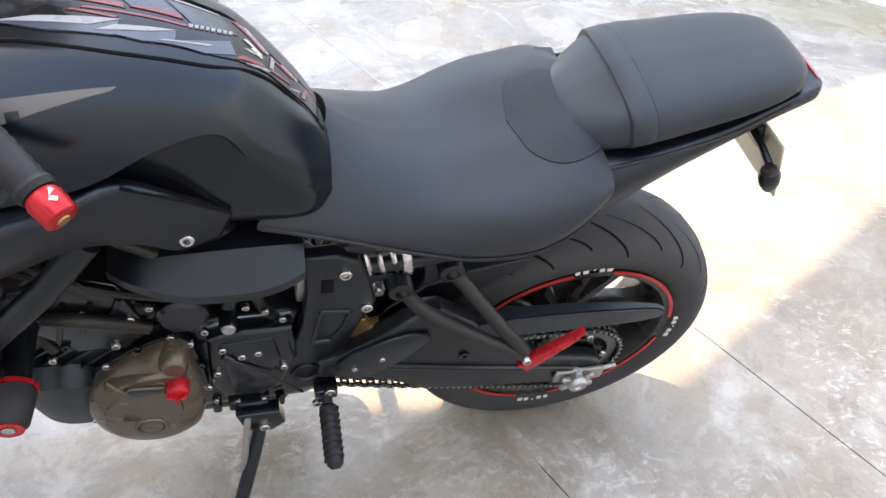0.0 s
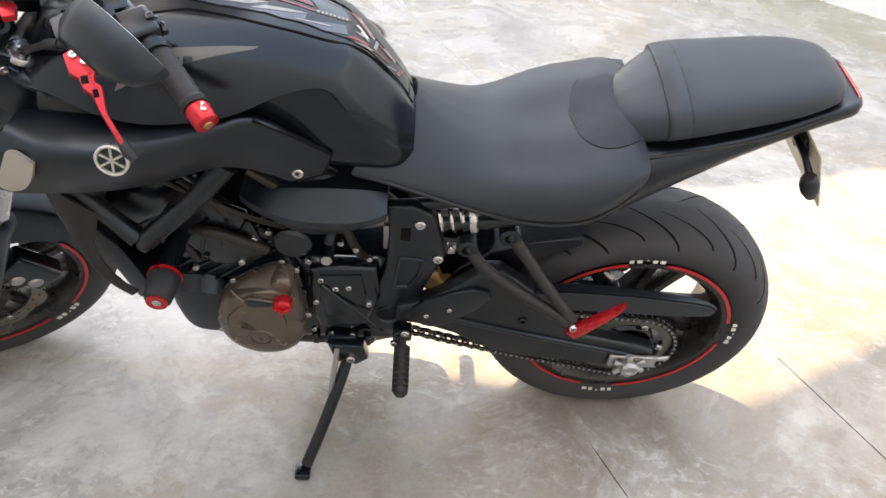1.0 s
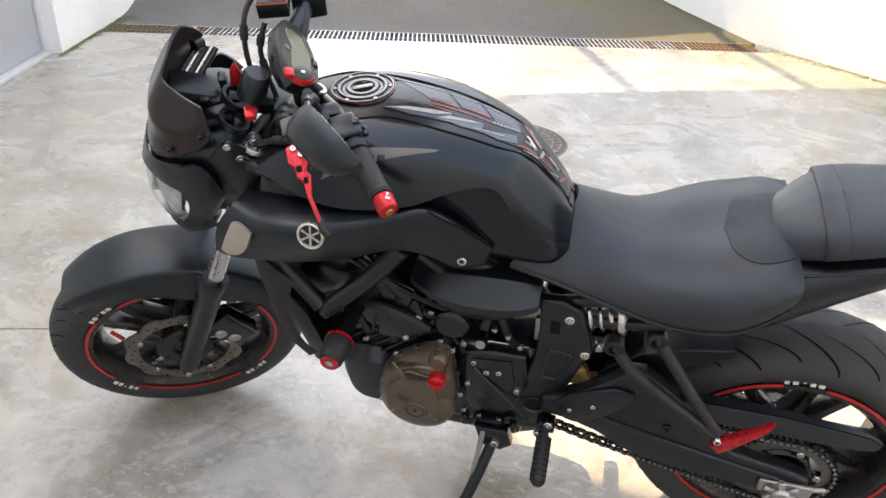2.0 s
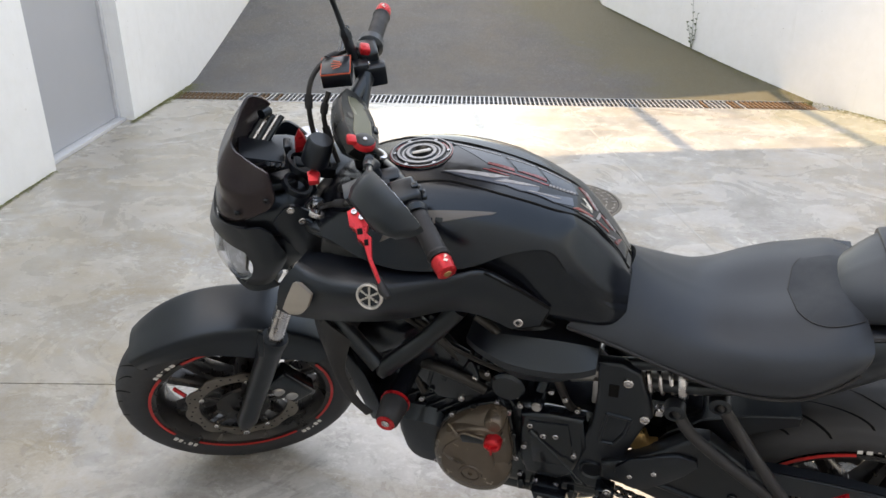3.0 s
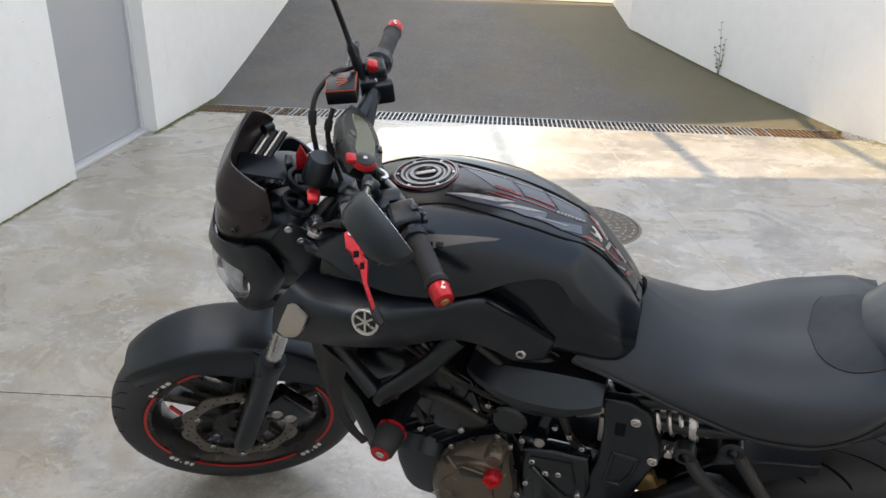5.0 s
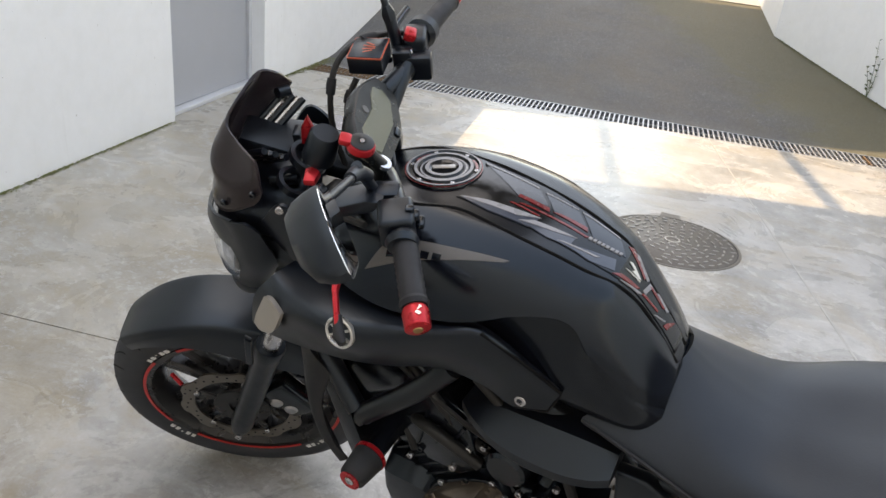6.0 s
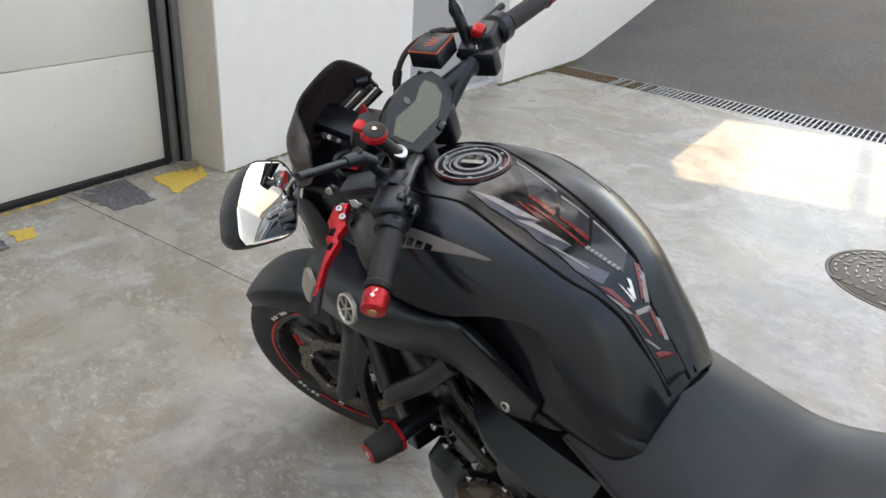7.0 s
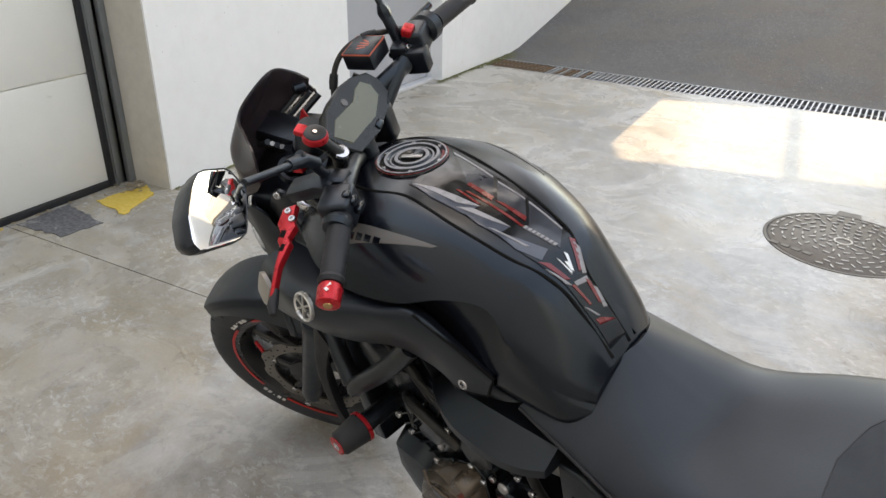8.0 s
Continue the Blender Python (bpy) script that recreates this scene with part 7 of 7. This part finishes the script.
def toothed(r, teeth, depth, y0, y1, bore):
    bm = bmesh.new()
    n = teeth * 4
    rings = []
    for yy in (y0, y1):
        o = []
        for i in range(n):
            a = 2 * math.pi * i / n
            rr = r + (depth if i % 4 in (0, 1) else 0.0)
            o.append(bm.verts.new((rr * math.cos(a), yy, rr * math.sin(a))))
        inn = [bm.verts.new((bore * math.cos(2 * math.pi * i / n), yy, bore * math.sin(2 * math.pi * i / n))) for i in range(n)]
        rings.append((o, inn))
    for i in range(n):
        j = (i + 1) % n
        for o, inn in rings:
            bm.faces.new((o[i], o[j], inn[j], inn[i]))
        for k in (0, 1):
            bm.faces.new((rings[0][k][i], rings[0][k][j], rings[1][k][j], rings[1][k][i]))
    return bm


spk = P("rear_sprocket", moved(toothed(0.102, 43, 0.007, -0.123, -0.117, 0.080), Matrix.Translation(RAX)), DARKSTEEL, "dark steel rear sprocket on a black carrier")
P("sprocket_carrier", moved(joined(lathe([(0.02, -0.112), (0.055, -0.118), (0.062, -0.112), (0.062, -0.07), (0.02, -0.07), (0.02, -0.112)], segs=32), *[moved(box(0.05, 0.085, -0.116, -0.108, -0.012, 0.012, 0.003, 1), Matrix.Rotation(radians(72 * k), 4, "Y")) for k in range(5)]), Matrix.Translation(RAX)), ENGINE, "", spk)
for k in range(5):
    a = radians(72 * k)
    P("sprocket_bolt", bolt(RAX + Vector((0.074 * math.cos(a), -0.117, 0.074 * math.sin(a))), (0, -1, 0), 0.0085, 0.008), STEEL, "", spk)
links = []
R1, R0, FS = 0.1055, 0.042, Vector((-0.545, -0.120, 0.416))
route = []
for k in range(44):
    f = k / 43
    route.append((FS + Vector((0, 0, -R0))) * (1 - f) + (RAX + Vector((0.0, -0.120, -R1))) * f - Vector((0, 0, 0.012 * math.sin(math.pi * f ** 0.7))))
for k in range(1, 22):
    a = radians(-90 + 180 * k / 21)
    route.append(RAX + Vector((R1 * math.cos(a), -0.120, R1 * math.sin(a))))
for k in range(1, 44):
    f = k / 43
    route.append((RAX + Vector((0, -0.120, R1))) * (1 - f) + (FS + Vector((0, 0, R0))) * f)
for i in range(0, len(route) - 1):
    a, b = Vector(route[i]), Vector(route[i + 1])
    d = b - a
    ang = math.atan2(d.z, d.x)
    w = 0.0085 if i % 2 else 0.0065
    for s in (-1, 1):
        links.append(moved(box(-d.length * 0.62, d.length * 0.62, s * w - 0.0012, s * w + 0.0012, -0.0065, 0.0065, 0.0025, 1), Matrix.Translation((a + b) / 2) @ Matrix.Rotation(-ang, 4, "Y")))
ch = P("drive_chain", joined(*links), ENGINE, "dark oiled drive chain")
P("chain_roller", joined(*[rod(Vector(p) + Vector((0, -0.0115, 0)), Vector(p) + Vector((0, 0.0115, 0)), 0.0032, 6) for p in route]), DULLSTEEL, "", ch)
CG = [[(-0.30, -0.142, 0.524), (-0.18, -0.142, 0.532), (-0.06, -0.140, 0.527), (0.05, -0.135, 0.512), (0.115, -0.130, 0.496), (0.138, -0.128, 0.480)], [(-0.30, -0.140, 0.474), (-0.18, -0.140, 0.478), (-0.06, -0.138, 0.474), (0.05, -0.133, 0.466), (0.105, -0.128, 0.462), (0.132, -0.126, 0.464)]]
P("chain_guard", joined(shell(CG, 0.004, 4, 2), shell([CG[0], [(x, -0.122, z + 0.002) for x, y, z in CG[0]]], -0.004, 4, 2)), PLASTIC, "black plastic chain guard")
P("inner_mudguard", shell([[(-0.40, y, 0.53), (-0.34, y, 0.585), (-0.26, y * 1.05, 0.62), (-0.17, y * 1.05, 0.642)] for y in (-0.09, -0.05, 0.0, 0.05, 0.09)], 0.004, 3, 4), PLASTIC, "black inner mudguard")
for s in (-1, 1):
    P("mudguard_flange", plate([(-0.42, 0.50), (-0.40, 0.54), (-0.34, 0.595), (-0.26, 0.628), (-0.17, 0.648), (-0.17, 0.625), (-0.24, 0.585), (-0.29, 0.535), (-0.33, 0.47)], s * 0.098 - 0.003, s * 0.098 + 0.003, 0.002, 1), PLASTIC)
ss = P("side_stand", tube(spline([(-0.615, -0.150, 0.305), (-0.635, -0.195, 0.245), (-0.668, -0.260, 0.165), (-0.700, -0.318, 0.096)], 5), [0.013] * 16, 12), FRAMEMAT, "satin black side stand")
P("stand_foot", moved(box(-0.020, 0.014, -0.018, 0.018, -0.008, 0.010, 0.005, 2), Matrix.Translation((-0.704, -0.332, 0.086)) @ Matrix.Rotation(radians(-12.5), 4, "X")), ENGINE, "", ss)
P("stand_bracket", joined(plate([(-0.66, 0.345), (-0.585, 0.345), (-0.575, 0.30), (-0.60, 0.275), (-0.645, 0.285)], -0.168, -0.140, 0.004, 2), box(-0.66, -0.60, -0.15, -0.10, 0.30, 0.35, 0.006, 2)), ENGINE, "", ss)
P("pivot_bolt", bolt((-0.612, -0.168, 0.305), (0, -1, 0), 0.010, 0.009), STEEL, "", ss)
P("stand_spring", rod((-0.64, -0.165, 0.335), (-0.655, -0.215, 0.215), 0.006, 8), DULLSTEEL, "", ss)
P("undertail_bracket", box(-0.66, -0.50, -0.12, -0.10, 0.33, 0.37, 0.006, 2), ENGINE)

for x, z, r in ((-0.935, 0.575, 0.0075), (-0.905, 0.548, 0.0065), (-0.758, 0.660, 0.006), (-0.690, 0.585, 0.0065), (-0.628, 0.640, 0.006), (-0.600, 0.625, 0.006), (-0.575, 0.600, 0.006), (-0.690, 0.365, 0.006), (-0.655, 0.352, 0.006), (-0.610, 0.350, 0.006)):
    P("case_bolt", bolt((x, -0.136, z), (0, -1, 0), r, 0.008), STEEL, "", eng)
P("sump_edge", joined(*[box(-0.70 + 0.028 * k, -0.684 + 0.028 * k, -0.125, -0.108, 0.285, 0.318, 0.003, 1) for k in range(5)]), ENGINE, "", eng)
P("coolant_pipe", tube(spline([(-0.905, -0.125, 0.640), (-0.870, -0.150, 0.665), (-0.815, -0.152, 0.650), (-0.765, -0.140, 0.612)], 5), 0.011, 12), CABLE, "", eng)
P("clutch_cable", tube(spline([(-1.02, -0.13, 0.83), (-0.90, -0.145, 0.765), (-0.80, -0.140, 0.700), (-0.705, -0.135, 0.662)], 6), 0.0045, 8), CABLE, "", eng)
P("cover_step", plate([(-0.672, 0.552), (-0.590, 0.560), (-0.580, 0.500), (-0.600, 0.430), (-0.662, 0.425)], -0.150, -0.140, 0.005, 2), ENGINE, "", eng)
for k in range(3):
    P("case_rib", rod((-0.885 + 0.035 * k, -0.143, 0.60 + 0.02 * k), (-0.862 + 0.035 * k, -0.143, 0.69), 0.004, 8), ENGINE, "", eng)

# ---- manhole cover ----
MH = Vector((-1.125, 2.475))
mh = tagged(new("manhole_cover"), "round worn cast iron manhole cover set in the floor", "manhole cover")
mh.location = (MH.x, MH.y, 0)
part("cover", lathe([(0.0, 0.004), (0.318, 0.004), (0.322, 0.001), (0.322, -0.004), (0.0, -0.004)], axis="z", segs=72), IRON, mh)
part("frame_ring", lathe([(0.327, 0.003), (0.340, 0.003), (0.342, 0.0), (0.342, -0.004), (0.327, -0.004), (0.327, 0.003)], axis="z", segs=72), IRON, mh)
part("gap_ring", lathe([(0.322, 0.0006), (0.327, 0.0006), (0.327, 0.0012), (0.322, 0.0012), (0.322, 0.0006)], axis="z", segs=72), DARKPIT, mh)
part("hinge_tab", slab([(-0.165, 0.30), (-0.055, 0.335), (-0.075, 0.385), (-0.175, 0.365)], -0.002, 0.004, 0.001, 1), IRON, mh)
rnd = random.Random(7)
stud_me = mesh_of("stud", box(-0.016, 0.016, -0.0045, 0.0045, 0.0035, 0.0085, 0.002, 1), IRONPOLISH)
for ring in range(6):
    r = 0.085 + 0.043 * ring
    n = int(2 * math.pi * r / 0.052)
    for k in range(n):
        a = 2 * math.pi * (k + 0.5 * (ring % 2)) / n
        x, y = r * math.cos(a), r * math.sin(a)
        if -0.25 < x < 0.0 and -0.30 < y < -0.20:
            continue
        st = new("stud", stud_me)
        st.parent, st.location, st.rotation_euler = mh, (x, y, 0), (0, 0, a + radians(90 if (k + ring) % 3 else 20) + rnd.uniform(-0.25, 0.25))
part("centre_ring", lathe([(0.030, 0.004), (0.032, 0.009), (0.040, 0.009), (0.042, 0.004), (0.030, 0.004)], axis="z", segs=32), IRONPOLISH, mh)
for k in range(8):
    part("ray", moved(box(0.048, 0.066, -0.004, 0.004, 0.0035, 0.008, 0.002, 1), Matrix.Rotation(2 * math.pi * k / 8, 4, "Z")), IRONPOLISH, mh)
for k in range(4):
    part("lettering", box(-0.22 + 0.05 * k, -0.18 + 0.05 * k, -0.262, -0.232, 0.0035, 0.0075, 0.002, 1), IRON, mh, "plain raised bars of lettering")

# ---- painted marks on the floor by the garage door ----
def blot(outline, seed, z0, z1, rough=0.02):
    """A flat patch with a broken edge."""
    r = random.Random(seed)
    pts = []
    for i in range(len(outline)):
        a, b = Vector(outline[i]), Vector(outline[(i + 1) % len(outline)])
        n = max(2, int((b - a).length / 0.03))
        for k in range(n):
            p = a + (b - a) * (k / n)
            d = Vector((-(b - a).y, (b - a).x)).normalized()
            pts.append(tuple(p + d * r.uniform(-rough, rough) * (1 if k else 0.3)))
    area = sum(pts[i][0] * pts[(i + 1) % len(pts)][1] - pts[(i + 1) % len(pts)][0] * pts[i][1] for i in range(len(pts)))
    return slab(pts if area > 0 else pts[::-1], z0, z1)


def at_door(s, off):
    p = WL + WD * s + WN * off
    return (p.x, p.y)


for nm, q, mt, lab in (("floor_paint", [(-0.02, -0.16), (-0.30, -0.20), (-0.345, 0.055), (-0.10, -0.02)], YELLOW, "worn yellow paint mark on the floor by the garage door"),
                       ("floor_paint", [(-0.40, -0.27), (-0.68, -0.27), (-0.66, 0.02), (-0.46, 0.05)], BLACKPAINT, "worn black paint mark on the floor by the garage door"),
                       ("floor_paint", [(-0.98, -0.06), (-1.08, -0.09), (-1.10, 0.03), (-1.03, 0.04)], YELLOW, "small worn yellow paint mark on the floor"),
                       ("floor_paint", [(-1.12, -0.15), (-1.45, -0.16), (-1.45, 0.06), (-1.14, 0.05)], BLACKPAINT, "faded black paint mark on the floor"),
                       ("floor_paint", [(-0.74, -0.285), (-1.35, -0.285), (-1.35, -0.270), (-0.74, -0.270)], YELLOW, "thin yellow paint line along the garage door")):
    thing(nm, blot([at_door(*p) for p in q], len(nm) + int(100 * abs(q[0][0])), 0.0005, 0.0042, 0.012), mt, lab, "floor marking", "painted floor marks")


def scatter_flakes(name, places, material, label, category, size, seed, lift=0.002):
    r = random.Random(seed)
    bm = bmesh.new()
    for x, y, z in places:
        k, a = size * r.uniform(0.5, 1.4), r.uniform(0, 6.28)
        t, u = r.uniform(-0.5, 0.5), r.uniform(-0.5, 0.5)
        c, s = math.cos(a), math.sin(a)
        pts = [(1.0, 0), (0.35, 0.38), (-0.6, 0.30), (-1.0, 0), (-0.5, -0.34), (0.4, -0.36)]
        v = [bm.verts.new((x + k * (px * c - py * s), y + k * (px * s + py * c), z + lift + k * abs(t * px + u * py) * 0.8)) for px, py in pts]
        bm.faces.new(v)
    me = bpy.data.meshes.new(name)
    bm.to_mesh(me)
    bm.free()
    me.materials.append(material)
    return tagged(new(name, me), label, category, kind="stuff")


rnd = random.Random(3)
litter = [(*at_door(-0.06 + rnd.gauss(0, 0.05), -0.20 + rnd.gauss(0, 0.04)), 0.006) for _ in range(70)]
litter += [(*at_door(-3.0 * rnd.random(), -0.285 + 0.02 * rnd.random()), 0.004) for _ in range(60)]
scatter_flakes("leaf_litter", litter, DRY, "dry brown leaf bits by the garage door track", "leaf litter", 0.014, 4)

# moss along the wall feet and round the drain's ends
moss = []
for _ in range(900):
    s = rnd.uniform(S_DOOR1 - 0.1, 4.3)
    moss.append((*at_door(s, abs(rnd.gauss(0, 0.018 + 0.05 * max(0, s - 3.2)))), 0.001))
for _ in range(420):
    moss.append((*at_door(rnd.uniform(0.02, S_DOOR0 - 0.02), abs(rnd.gauss(0, 0.012))), 0.001))
for _ in range(1500):
    s = rnd.uniform(-2.6, 3.2)
    p = RL + RD * s + RN * 0 - RN * 0.0
    d = abs(rnd.gauss(0, 0.035 + 0.09 * math.exp(-((s - 0.1) / 0.6) ** 2)))
    q = p + Vector((-RD.y, RD.x)) * d
    moss.append((q.x, q.y, 0.001 + max(0.0, ramp_height(q.x, q.y))))
scatter_flakes("moss", moss, MOSS, "green moss along the wall feet", "moss", 0.011, 5, 0.001)

# a weed growing out of the right wall's foot
weed = tagged(new("weed"), "thin green weed growing against the white wall", "plant")
wp = RL + RD * 1.55 + Vector((-RD.y, RD.x)) * 0.02
wz = ramp_height(wp.x, wp.y)
for k, (h, lean) in enumerate(((0.52, 0.05), (0.36, -0.05), (0.26, 0.09))):
    tip = Vector((wp.x, wp.y, wz)) + Vector((RD.x, RD.y, 0)) * lean + Vector((0, 0, h)) + Vector((-RD.y, RD.x, 0)) * 0.02
    base = Vector((wp.x, wp.y, wz - 0.01))
    part("stem", tube([base, (base + tip) / 2 + Vector((0.01, 0.008, 0)), tip], [0.003, 0.0025, 0.0012], 6), LEAF, weed)
    for j in range(6):
        f = 0.25 + 0.75 * j / 5
        p = base + (tip - base) * f
        a = j * 2.4 + k
        bm = bmesh.new()
        l, w = 0.045 * (1.2 - 0.5 * f), 0.016
        v = [bm.verts.new(q) for q in ((0, 0, 0), (l * 0.5, w, 0.006), (l, 0, 0.0), (l * 0.5, -w, 0.006))]
        bm.faces.new((v[0], v[1], v[2]))
        bm.faces.new((v[0], v[2], v[3]))
        part("leaf", moved(bm, Matrix.Translation(p) @ Matrix.Rotation(a, 4, "Z") @ Matrix.Rotation(radians(-35), 4, "Y")), LEAF, weed)
